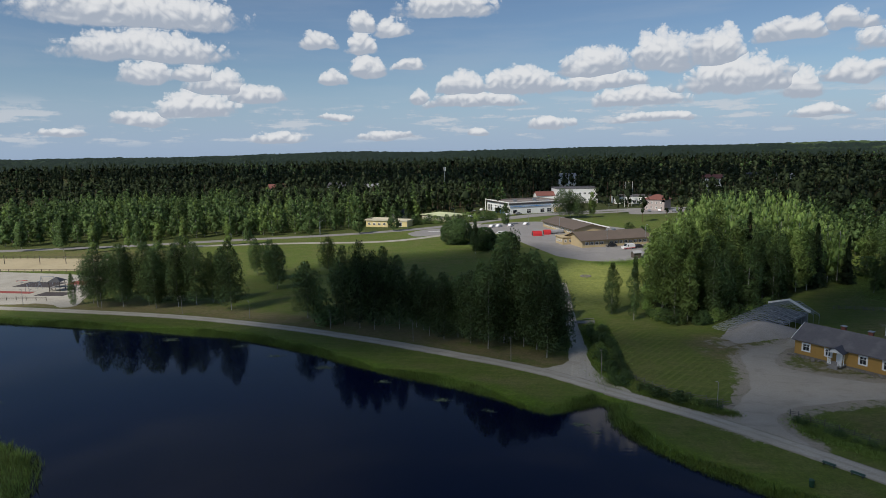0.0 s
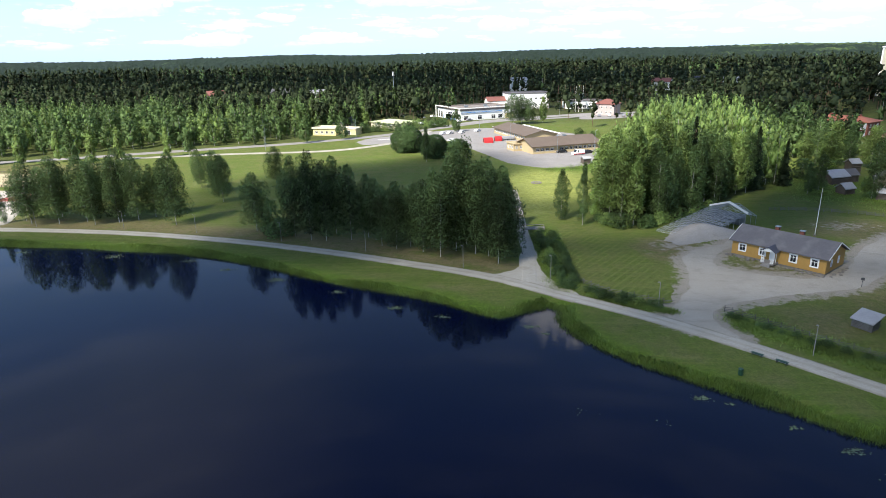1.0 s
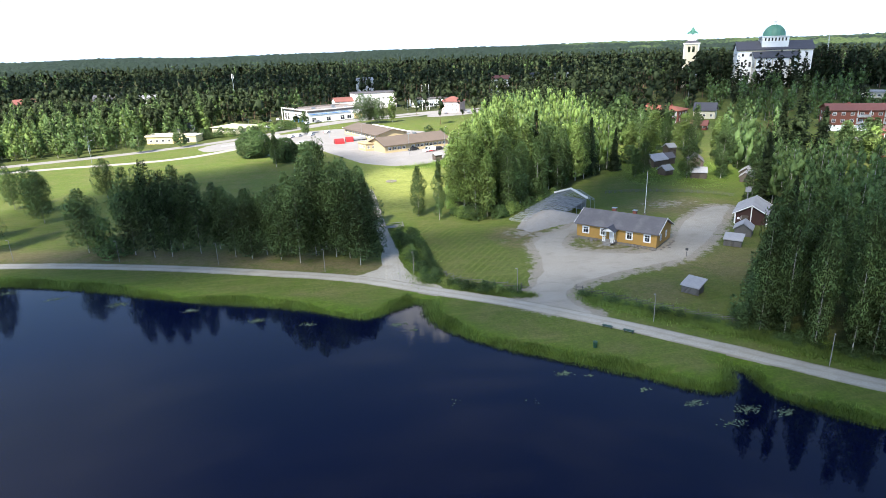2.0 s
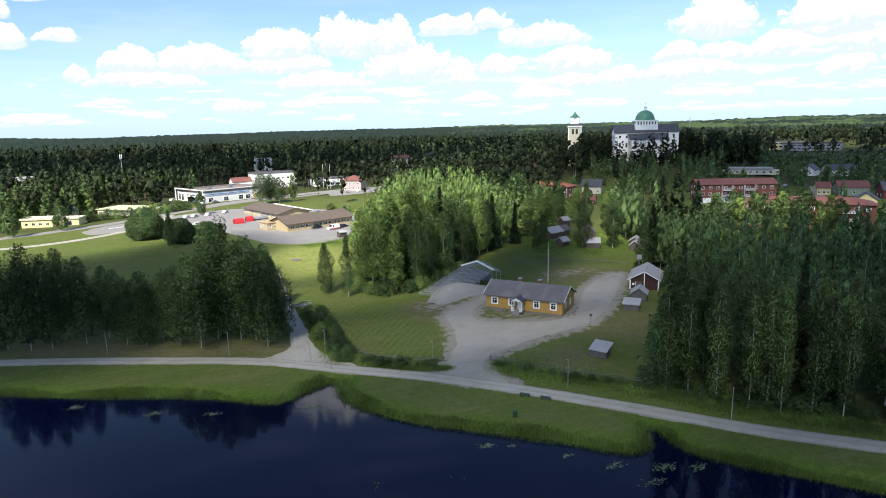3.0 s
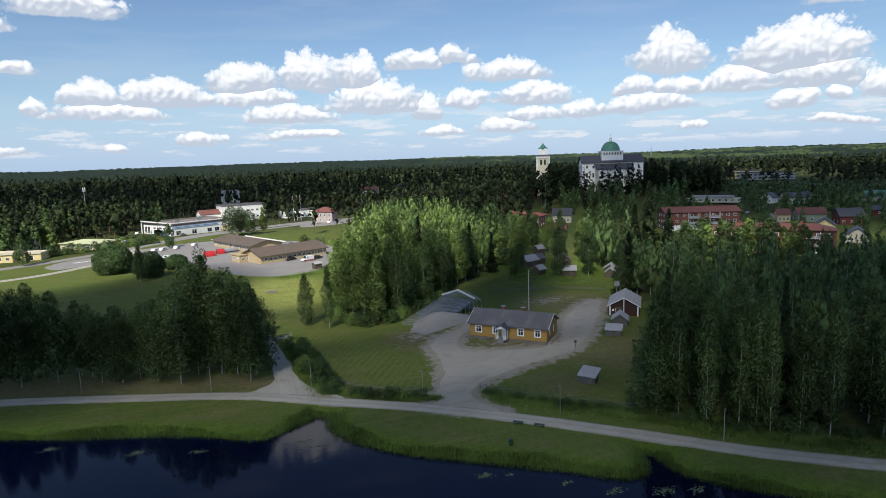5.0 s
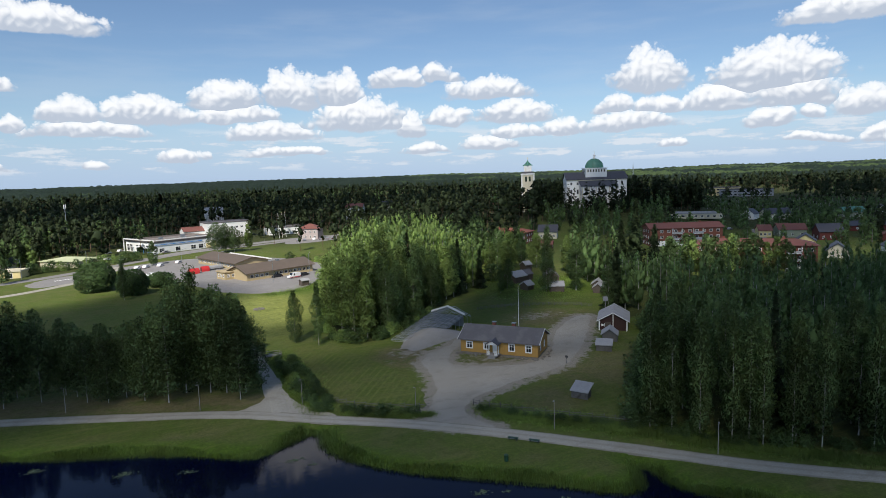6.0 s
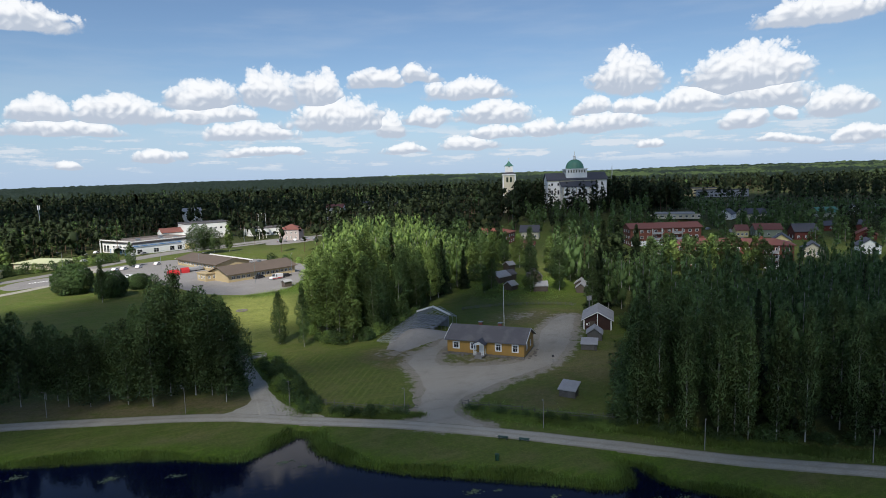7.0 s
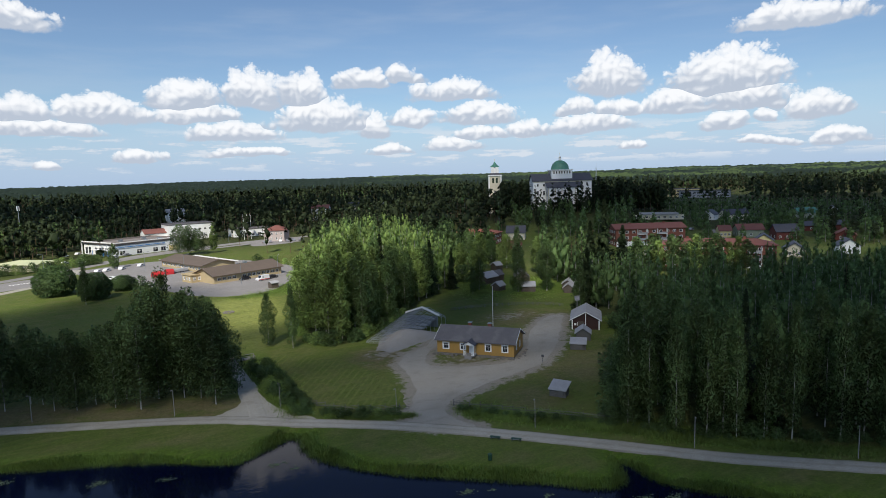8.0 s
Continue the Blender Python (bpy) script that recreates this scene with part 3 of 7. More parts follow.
def build_ground():
    xs, ys = spaced(-4600, -150, 110, 4600, 1.5, 1.07), spaced(-1500, 45, 150, 4700, 1.5, 1.055)
    gx, gy = np.meshgrid(xs, ys)
    gz = terrain(gx, gy)
    verts = np.stack([gx.ravel(), gy.ravel(), gz.ravel()], 1)
    n, k = len(xs), len(ys)
    a = (np.arange(k - 1)[:, None] * n + np.arange(n - 1)).ravel()
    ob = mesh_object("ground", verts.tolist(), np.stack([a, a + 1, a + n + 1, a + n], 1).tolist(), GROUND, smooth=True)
    x, y = verts[:, 0], verts[:, 1]
    path, off = distance(x, y, MAIN_PATH), distance(x, y, SHORE)
    north = y > np.interp(x, MAIN_PATH[:, 0], MAIN_PATH[:, 1])
    dry = np.where(north & (x < 8), step(path, 1.2, 2.2) * (1 - step(path, 7, 14)), 0)
    yard = np.maximum(np.exp(-(((x - 57) / 13) ** 2 + ((y - 103) / 10) ** 2) ** 2), 0.9 * np.exp(-(((x - 84) / 14) ** 2 + ((y - 132) / 10) ** 2) ** 2))
    yard = np.maximum(yard, np.exp(-(((x - 39) / 8) ** 2 + ((y - 118) / 9) ** 2) ** 2))
    yard = np.maximum(yard, 0.7 * np.exp(-(((x - 72) / 16) ** 2 + ((y - 92) / 9) ** 2) ** 2))
    yard = np.maximum(yard, 0.7 * np.exp(-(((x - 50) / 7) ** 2 + ((y - 83) / 6) ** 2) ** 2))
    dry = np.maximum(np.maximum(dry, yard), 0.8 * np.exp(-(((x + 178) / 45) ** 2 + ((y - 222) / 12) ** 2) ** 2))
    r = np.hypot(x, y)
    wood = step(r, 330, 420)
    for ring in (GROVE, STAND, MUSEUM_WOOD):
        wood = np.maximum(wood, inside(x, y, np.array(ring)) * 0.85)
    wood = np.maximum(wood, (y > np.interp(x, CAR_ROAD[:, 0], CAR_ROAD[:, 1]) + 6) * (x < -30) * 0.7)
    lush = np.maximum(1 - step(off, 1.5, 5.0), np.exp(-(((x - 14.6) / 3.8) ** 2 + ((y - 117) / 24) ** 2) ** 2))
    lush = np.maximum(lush, np.exp(-(((x - 108) / 22) ** 2 + ((y - 172) / 22) ** 2) ** 2) * 0.9)
    lush = np.maximum(lush, 0.95 * np.exp(-(((x - 34) / 17) ** 2 + ((y - 213) / 9) ** 2) ** 2))
    lush = np.maximum(lush, (distance(x, y, np.array([(39, 83), (46, 75.5), (54, 67), (62, 57)])) < 3.4) * 0.8)
    bare = 0.86 * (1 - step(distance(x, y, np.array([*YARD_RING, YARD_RING[0]])), 0.0, 5.5))
    for px, py, rx, ry, much in ((58.3, 110.5, 13, 11, 0.72), (58, 104, 10, 3.0, 0.6), (40, 121, 7, 6, 0.70), (82, 135, 11, 6, 0.62), (33, 116, 6, 2.5, 0.40), (90, 131, 5, 4, 0.5), (94, 140, 3, 8, 0.3), (76, 101, 5, 3, 0.3)):
        bare = np.maximum(bare, much * np.exp(-(((x - px) / rx) ** 2 + ((y - py) / ry) ** 2)))
    for px, py, rx, ry in ((24, 73, 4, 2), (43.5, 58.5, 1.6, 2.6), (-8, 97, 7, 1.5), (35, 66, 3, 1.5), (62, 44, 4, 2)):
        dry = np.maximum(dry, 0.75 * np.exp(-(((x - px) / rx) ** 2 + ((y - py) / ry) ** 2)))
    bare = np.maximum(bare, 0.34 * (1 - step(np.abs(path - 1.7), 0.2, 1.2)))
    marks = ob.data.color_attributes.new("soil", "FLOAT_COLOR", "POINT")
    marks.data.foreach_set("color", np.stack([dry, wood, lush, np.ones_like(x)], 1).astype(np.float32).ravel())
    # the strip of dry lawn whose sunlit brightness is painted in
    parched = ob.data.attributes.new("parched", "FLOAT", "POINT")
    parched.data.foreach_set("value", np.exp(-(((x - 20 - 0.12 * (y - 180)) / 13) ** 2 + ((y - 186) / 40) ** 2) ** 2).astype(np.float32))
    scuffed = ob.data.attributes.new("bare", "FLOAT", "POINT")
    scuffed.data.foreach_set("value", bare.astype(np.float32))
    return tagged(ob, "uneven mown grass and woodland ground beside a lake", "ground", kind="structure")


def ribbon(name, line, width, lift, mat, label, category, tracks=True):
    """A road along a line, with a crown and ragged edges, a little above the ground."""
    line = np.asarray(line)
    ahead = np.gradient(line, axis=0)
    ahead /= np.linalg.norm(ahead, axis=1)[:, None]
    side = np.stack([-ahead[:, 1], ahead[:, 0]], 1)
    rows, cuts = [], (-0.56, -0.5, -0.36, -0.2, -0.08, 0.0, 0.08, 0.2, 0.36, 0.5, 0.56)
    for n, s in enumerate(cuts):
        edge = abs(s) > 0.45
        jag = 0.16 * np.array([noise.noise((p[0] * 0.6, p[1] * 0.6, 3.0 * n)) for p in line]) if edge else np.zeros(len(line))
        p = line + side * (s * width + jag)[:, None]
        z = height(p[:, 0], p[:, 1]) + (-0.06 if abs(s) > 0.52 else lift + 0.05 * (1 - 2 * abs(s)) - 0.02 * (0.1 < abs(s) < 0.3))
        rows.append(np.column_stack([p, z]))
    verts, k = np.stack(rows, 1).reshape(-1, 3), len(cuts)
    faces = [(a * k + b, a * k + b + 1, (a + 1) * k + b + 1, (a + 1) * k + b) for a in range(len(line) - 1) for b in range(k - 1)]
    ob = mesh_object(name, verts.tolist(), [f[::-1] for f in faces], mat, smooth=True)
    if tracks:
        ob.data.attributes.new("across", "FLOAT", "POINT").data.foreach_set("value", np.tile(np.array(cuts, np.float32) + 1, len(line)))
    return tagged(ob, label, category, kind="structure")


def sheet(name, outline, lift, mat, label, category, close=2.0, jag=0.55):
    """A paved or gravelled patch with a soft outline, a little above the ground."""
    ring = spline([*outline, outline[0]], close)[:-1]
    bm = bmesh.new()
    verts = []
    for x, y in ring:
        j = jag * noise.noise((x * 0.5, y * 0.5, 1.7))
        verts.append(bm.verts.new((x + j, y - j, float(height(x, y)) + lift)))
    face = bm.faces.new(verts)
    if face.normal.z < 0 or sum(a[0] * b[1] - b[0] * a[1] for a, b in zip(ring, np.roll(ring, -1, axis=0))) < 0:
        face.normal_flip()
    edge = bmesh.ops.extrude_edge_only(bm, edges=bm.edges[:])
    bmesh.ops.translate(bm, vec=(0, 0, -0.12), verts=[v for v in edge["geom"] if isinstance(v, bmesh.types.BMVert)])
    bmesh.ops.triangulate(bm, faces=[face])
    ob = part(name, bm, mat, None)
    return tagged(ob, label, category, kind="structure")


# woods, as rings on the plan
GROVE = [(28, 140), (33, 133.5), (46, 139.5), (58, 152), (72, 167), (90, 180), (98, 205), (84, 232), (60, 232), (43, 205), (33, 170)]
STAND = [(55, 67), (62, 58.5), (72, 50), (100, 26), (190, 20), (200, 110), (140, 128), (104, 120), (97, 106), (78, 90), (66, 78)]
MUSEUM_WOOD = [(100, 120), (112, 138), (120, 150), (124, 170), (135, 200), (150, 192), (146, 160), (138, 140), (128, 124)]
YARD_RING = [(28, 84), (29.5, 87.8), (33, 93), (36.4, 99.6), (38.1, 106.8), (38.8, 111.2), (42.3, 117), (49.3, 121.4), (54, 125.5), (55, 124), (51.1, 119.5), (47.9, 116.6), (45, 112), (44.2, 108.5),
             (47.8, 105), (52, 102.8), (57, 101.4), (62.3, 102.8), (66.5, 106.5), (69.6, 110.1), (75.4, 117.7), (79.8, 121.9), (86.5, 127), (92, 129.5), (93.8, 127.8), (89.6, 122.8), (78.8, 110.6), (69.8, 102),
             (63.5, 97.2), (56.6, 95.2), (49.4, 93.4), (41.5, 90.8), (37.3, 88.4), (35.2, 85.5), (35, 81.5), (36.5, 77.6), (31, 80.5)]
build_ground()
lake = mesh_object("water", [(-1500, -900, -0.85), (400, -900, -0.85), (400, 160, -0.85), (-1500, 160, -0.85)], [(0, 1, 2, 3)], WATER)
tagged(lake, "dark still lake water mirroring the sky", "lake", kind="structure")
ribbon("road", MAIN_PATH, 3.2, 0.03, GRAVEL, "pale gravel lakeside path with worn wheel tracks", "path")
ribbon("road_side", SIDE_PATH, 2.6, 0.035, GRAVEL, "narrow gravel path leading off between the trees", "path", False)
ribbon("road_town", CAR_ROAD, 7.0, 0.05, ASPHALT, "grey asphalt road past the woods", "road")
ribbon("pavement_field", FIELD_PATH, 4.5, 0.04, GRAVEL, "pale gravel track across the lawn", "path")
ribbon("road_flats", spline([(140, 150), (158, 166), (176, 180), (196, 192), (205, 208)], 3.0), 2.6, 0.05, GRAVEL, "pale gravel path up to the flats", "path")
ribbon("road_shed", spline([(205, 208), (228, 203), (255, 202), (300, 240)], 4.0), 5.0, 0.06, ASPHALT, "grey street between the houses", "street")
sheet("pavement_fork", [(1.5, 103.8), (5.5, 105.5), (7.4, 110), (8.4, 118), (11.1, 118), (11.2, 108), (12.5, 101.5), (16.5, 93.5), (12, 94), (6, 98.6)], 0.02, GRAVEL,
      "gravel fork where two paths meet", "path", 1.0)
sheet("pavement_yard", YARD_RING, 0.025, YARD, "wide gravel yard round the old house", "yard", 1.2)
sheet("pavement_lot", [(10.4, 223), (21.6, 213), (35, 214), (50, 236), (58, 246), (62, 262), (52, 290), (40, 312), (6, 332), (-23, 323), (-26, 308), (-10, 275), (0, 250)], 0.05, ASPHALT,
      "worn asphalt car park round the low school", "car park")
sheet("pavement_shop", [(-40, 352), (-26, 345), (0, 372), (28, 392), (60, 407), (95, 412), (92, 380), (62, 372), (60, 395), (20, 378), (-12, 350), (-40, 338), (-62, 352), (-58, 366)], 0.06, ASPHALT,
      "asphalt forecourt before the shops", "forecourt")
sheet("pavement_junction", [(-58, 284), (-53, 297), (-40, 306), (-31, 303), (-34, 290), (-42, 280), (-52, 275)], 0.055, ASPHALT, "asphalt junction of the track and the road", "road", 1.5)
sheet("pavement_play", [(-200, 139.6), (-148, 140.5), (-131, 142.5), (-123, 139), (-120, 141), (-124, 150), (-127, 160), (-140, 178), (-180, 184), (-215, 184)], 0.03, GRAVEL,
      "pale gravel of the playground", "playground")
sheet("pavement_court", [(-212, 186), (-152, 189), (-160, 206), (-168, 212), (-220, 208)], 0.04, SAND, "pale sand of the beach volleyball court", "sand court")

# unseen clouds added overhead, so that shade falls on the lake shore, the trees and parts of the forest
for cx, cy, long, wide, turn, seed in [(-400, -732, 860, 400, -10, 1), (-520, 20, 1250, 420, -8, 2), (-65, -370, 620, 350, 4, 3), (-318, -592, 168, 100, -20, 4), (-418, -508, 78, 32, 45, 6), (55, -110, 720, 270, -35, 7), (-546, -484, 90, 58, 10, 8), (-541, -543, 52, 26, -12, 9)]:
    shade_cumulus(cx, cy, long, wide, turn, seed)

# ---------------------------------------------------------------- trees
def leaf_cards(centres, sizes, rng, flat=0.35, droop=0.0):
    """Small bent leaf clumps at the given places: one triangle each, turned at random or hanging as sprays."""
    n = len(centres)
    up = rng.normal(size=(n, 3))
    up[:, 2] = np.abs(up[:, 2]) + flat
    up /= np.linalg.norm(up, axis=1)[:, None]
    a = np.cross(up, rng.normal(size=(n, 3)))
    a /= np.linalg.norm(a, axis=1)[:, None]
    if droop:
        a = a * (1 - droop) + np.array([0, 0, -droop]) + rng.normal(size=(n, 3)) * 0.18
        a /= np.linalg.norm(a, axis=1)[:, None]
        up = np.cross(a, rng.normal(size=(n, 3)))
        up /= np.linalg.norm(up, axis=1)[:, None]
    b = np.cross(up, a)
    s = sizes[:, None]
    long, slim = 0.66 + 0.22 * droop, 0.46 - 0.10 * droop
    spray = np.stack([centres + a * s * long, centres - a * s * long * 0.55 + b * s * slim, centres - a * s * long * 0.55 - b * s * slim], 1)
    return spray.reshape(-1, 3), np.arange(3 * n).reshape(-1, 3)


ICO = None


def lumps(centres, radii, rng, jag=0.25):
    """Rough lumps that fill a crown's inside."""
    global ICO
    if ICO is None:
        bm = bmesh.new()
        bmesh.ops.create_icosphere(bm, subdivisions=1, radius=1.0)
        ICO = (np.array([v.co[:] for v in bm.verts]), np.array([[v.index for v in f.verts] for f in bm.faces]))
        bm.free()
    base, tri = ICO
    verts = base[None] * (1 + jag * rng.normal(size=(len(centres), len(base), 1))) * radii[:, None] + centres[:, None]
    faces = tri[None] + (np.arange(len(centres)) * len(base))[:, None, None]
    return verts.reshape(-1, 3), faces.reshape(-1, 3)


def joined(*pieces):
    verts, faces, first = [], [], 0
    for v, f in pieces:
        verts.append(v)
        faces.append(f + first)
        first += len(v)
    return np.concatenate(verts), np.concatenate(faces)


def soften(data, verts, faces, axis_z):
    """Turns the leaves' normals partly outwards, as a crown of fine leaves takes the light."""
    a, b, c = (verts[faces[:, n]] for n in range(3))
    flat = np.cross(b - a, c - a)
    own = np.zeros_like(verts)
    for n in range(3):
        np.add.at(own, faces[:, n], flat)
    own /= np.linalg.norm(own, axis=1)[:, None] + 1e-9
    out = verts - np.array([0, 0, 1]) * np.clip(verts[:, 2:], *axis_z)
    out[:, 2] = out[:, 2] * 0.6 + 0.9
    out /= np.linalg.norm(out, axis=1)[:, None] + 1e-9
    own *= np.sign((own * out).sum(1))[:, None]
    both = 0.30 * own + 0.88 * out
    both /= np.linalg.norm(both, axis=1)[:, None] + 1e-9
    data.normals_split_custom_set_from_vertices(both.tolist())


def fast_mesh(name, verts, faces, mat):
    data = bpy.data.meshes.new(name)
    verts, faces = np.asarray(verts, np.float32), np.asarray(faces, np.int32)
    data.vertices.add(len(verts))
    data.vertices.foreach_set("co", verts.ravel())
    data.loops.add(faces.size)
    data.loops.foreach_set("vertex_index", faces.ravel())
    data.polygons.add(len(faces))
    data.polygons.foreach_set("loop_start", np.arange(len(faces), dtype=np.int32) * faces.shape[1])
    data.materials.append(mat)
    data.update()
    data.validate()
    return data


def trunk_mesh(name, tall, r, mat, rng, limbs=6, low=0.35):
    bm = bmesh.new()
    lean = rng.normal(size=2) * 0.02
    at = lambda t: Vector((lean[0] * tall * t * t + 0.12 * math.sin(5 * t), lean[1] * tall * t * t, tall * t - 0.3 * (t == 0)))
    levels = (0, 0.03, 0.3, 0.6, 0.86)
    for a, b in zip(levels[:-1], levels[1:]):
        tube(bm, at(a), at(b), r * (1.35 if a == 0 else 1 - 0.85 * a), r * (1 - 0.85 * b), 7)
    for n in range(limbs):
        t = low + (0.9 - low) * n / limbs
        turn = n * 2.4 + rng.uniform(0, 0.8)
        reach = tall * 0.16 * (1.1 - t)
        tube(bm, at(t), at(t) + Vector((math.cos(turn) * reach, math.sin(turn) * reach, reach * 0.9)), r * 0.35 * (1.1 - t), r * 0.08, 4)
    data = bpy.data.meshes.new(name)
    bm.to_mesh(data)
    bm.free()
    data.materials.append(mat)
    return data


def broadleaf(seed, tall, wide, low, leaves, size, leaf_mat, bark, lean_top=0.55, gap=0.5, droop=0.55, dome=1.6):
    """A leafy crown of boughs, each a cloud of leaf clumps, on a tapered trunk. wide: the crown's radius."""
    rng = np.random.default_rng(seed)
    boughs = 46 if leaves > 2000 else 22
    t = np.sort(rng.uniform(0.02, 0.97, boughs))
    profile = np.minimum(1.0, 0.45 + 0.55 * (t / 0.2)) * (1 - np.clip((t - lean_top) / (1 - lean_top), 0, 1) ** dome * 0.90)
    turn = np.arange(boughs) * 2.4 + rng.uniform(0, 1.2, boughs)
    reach = profile * wide * rng.uniform(0.22, 0.86, boughs) * (1 + 0.22 * np.sin(turn + seed))
    centre = np.stack([np.cos(turn) * reach, np.sin(turn) * reach, low + t * (tall - low) * 0.97], 1)
    radius = wide * (0.15 + 0.21 * profile) * rng.uniform(0.55, 1.35, boughs)
    pick = rng.choice(boughs, leaves, p=radius**2 / (radius**2).sum())
    way = rng.normal(size=(leaves, 3))
    way /= np.linalg.norm(way, axis=1)[:, None]
    spot = centre[pick] + way * (radius[pick] * rng.uniform(0.55, 1.18, leaves) ** gap)[:, None] * (1, 1, 1.45)
    loose = rng.uniform(size=leaves) < 0.16
    at, round_ = rng.uniform(0.0, 1.0, leaves), rng.uniform(0, 2 * np.pi, leaves)
    girth = np.interp(at, t, reach + radius * 0.8) * rng.uniform(0.55, 1.08, leaves) * (1 + 0.22 * np.sin(3 * round_ + 9 * at))
    spot[loose] = np.stack([np.cos(round_) * girth, np.sin(round_) * girth, low + at * (tall - low)], 1)[loose]
    spot[:, 2] -= 0.10 * np.hypot(spot[:, 0], spot[:, 1])
    spot[:, 2] = np.clip(spot[:, 2], low * 0.8, tall)
    cards = leaf_cards(spot, size * rng.uniform(0.65, 1.35, leaves), rng, droop=droop)
    verts, faces = cards
    crown = fast_mesh("crown", verts, faces, leaf_mat)
    soften(crown, verts, faces, (low, tall * 0.8))
    return trunk_mesh("trunk", tall, 0.0058 * tall, bark, rng), crown


def conifer(seed, tall, wide, low, leaves, size, leaf_mat, bark, pine=False):
    """A spruce: tiers of drooping boughs in a cone; or a pine: a bare stem with flat tufts at its top."""
    rng = np.random.default_rng(seed)
    t = rng.uniform(0, 1, leaves) ** (0.85 if pine else 1.35)
    z = low + t * (tall - low)
    if pine:
        shape = wide * np.sin(np.clip(t, 0.05, 1) * 2.7) ** 0.7
    else:
        tier = 0.75 + 0.25 * np.cos(t * 34 + rng.uniform(0, 1))
        shape = wide * (1 - t) ** 0.85 * tier + 0.15
    turn, out = rng.uniform(0, 2 * np.pi, leaves), rng.uniform(0.45, 1.05, leaves)
    bough = 1 + 0.28 * np.sin(turn * 5 + t * 40) * (1 if not pine else 0.6)
    spot = np.stack([np.cos(turn) * shape * out * bough, np.sin(turn) * shape * out * bough, z - 0.35 * shape * out * (not pine)], 1)
    cards = leaf_cards(spot, size * rng.uniform(0.6, 1.3, leaves) * (1.15 - 0.5 * t), rng, 0.9)
    levels = np.linspace(0.06, 0.9, 9)
    radius = wide * (np.sin(levels * 2.7) ** 0.7 * 0.6 if pine else (1 - levels) * 0.62) + 0.12
    core = lumps(np.stack([0 * levels, 0 * levels, low + levels * (tall - low)], 1), np.stack([radius, radius, np.full(9, (tall - low) * 0.08)], 1), rng, 0.35)
    verts, faces = joined(cards, core)
    crown = fast_mesh("crown", verts, faces, leaf_mat)
    soften(crown, verts, faces, (low, tall * 0.9))
    return trunk_mesh("trunk", tall * 0.98, 0.0075 * tall, bark, rng, limbs=5, low=0.6), crown


def round_bush(seed, tall, wide, leaves, size, leaf_mat, bark):
    """A clipped-looking dense bush: leaves close over a lumpy dome that reaches the ground."""
    rng = np.random.default_rng(seed)
    way = rng.normal(size=(leaves, 3))
    way /= np.linalg.norm(way, axis=1)[:, None]
    lump = np.array([1 + 0.16 * noise.noise(Vector(w) * 2.3 + Vector((seed, 0, 0))) + 0.08 * noise.noise(Vector(w) * 5.5) for w in way])
    spot = way * (lump * rng.uniform(0.86, 1.03, leaves))[:, None] * (wide, wide, tall * 0.54) + (0, 0, tall * 0.46)
    spot[:, 2] = np.maximum(spot[:, 2], 0.05)
    cards = leaf_cards(spot, size * rng.uniform(0.65, 1.3, leaves), rng)
    core = lumps(np.array([(0, 0, tall * 0.46)]), np.array([(wide * 0.82, wide * 0.82, tall * 0.44)]), rng, 0.03)
    verts, faces = joined(cards, core)
    crown = fast_mesh("crown", verts, faces, leaf_mat)
    soften(crown, verts, faces, (tall * 0.2, tall * 0.5))
    return trunk_mesh("trunk", tall * 0.6, 0.09, bark, rng), crown


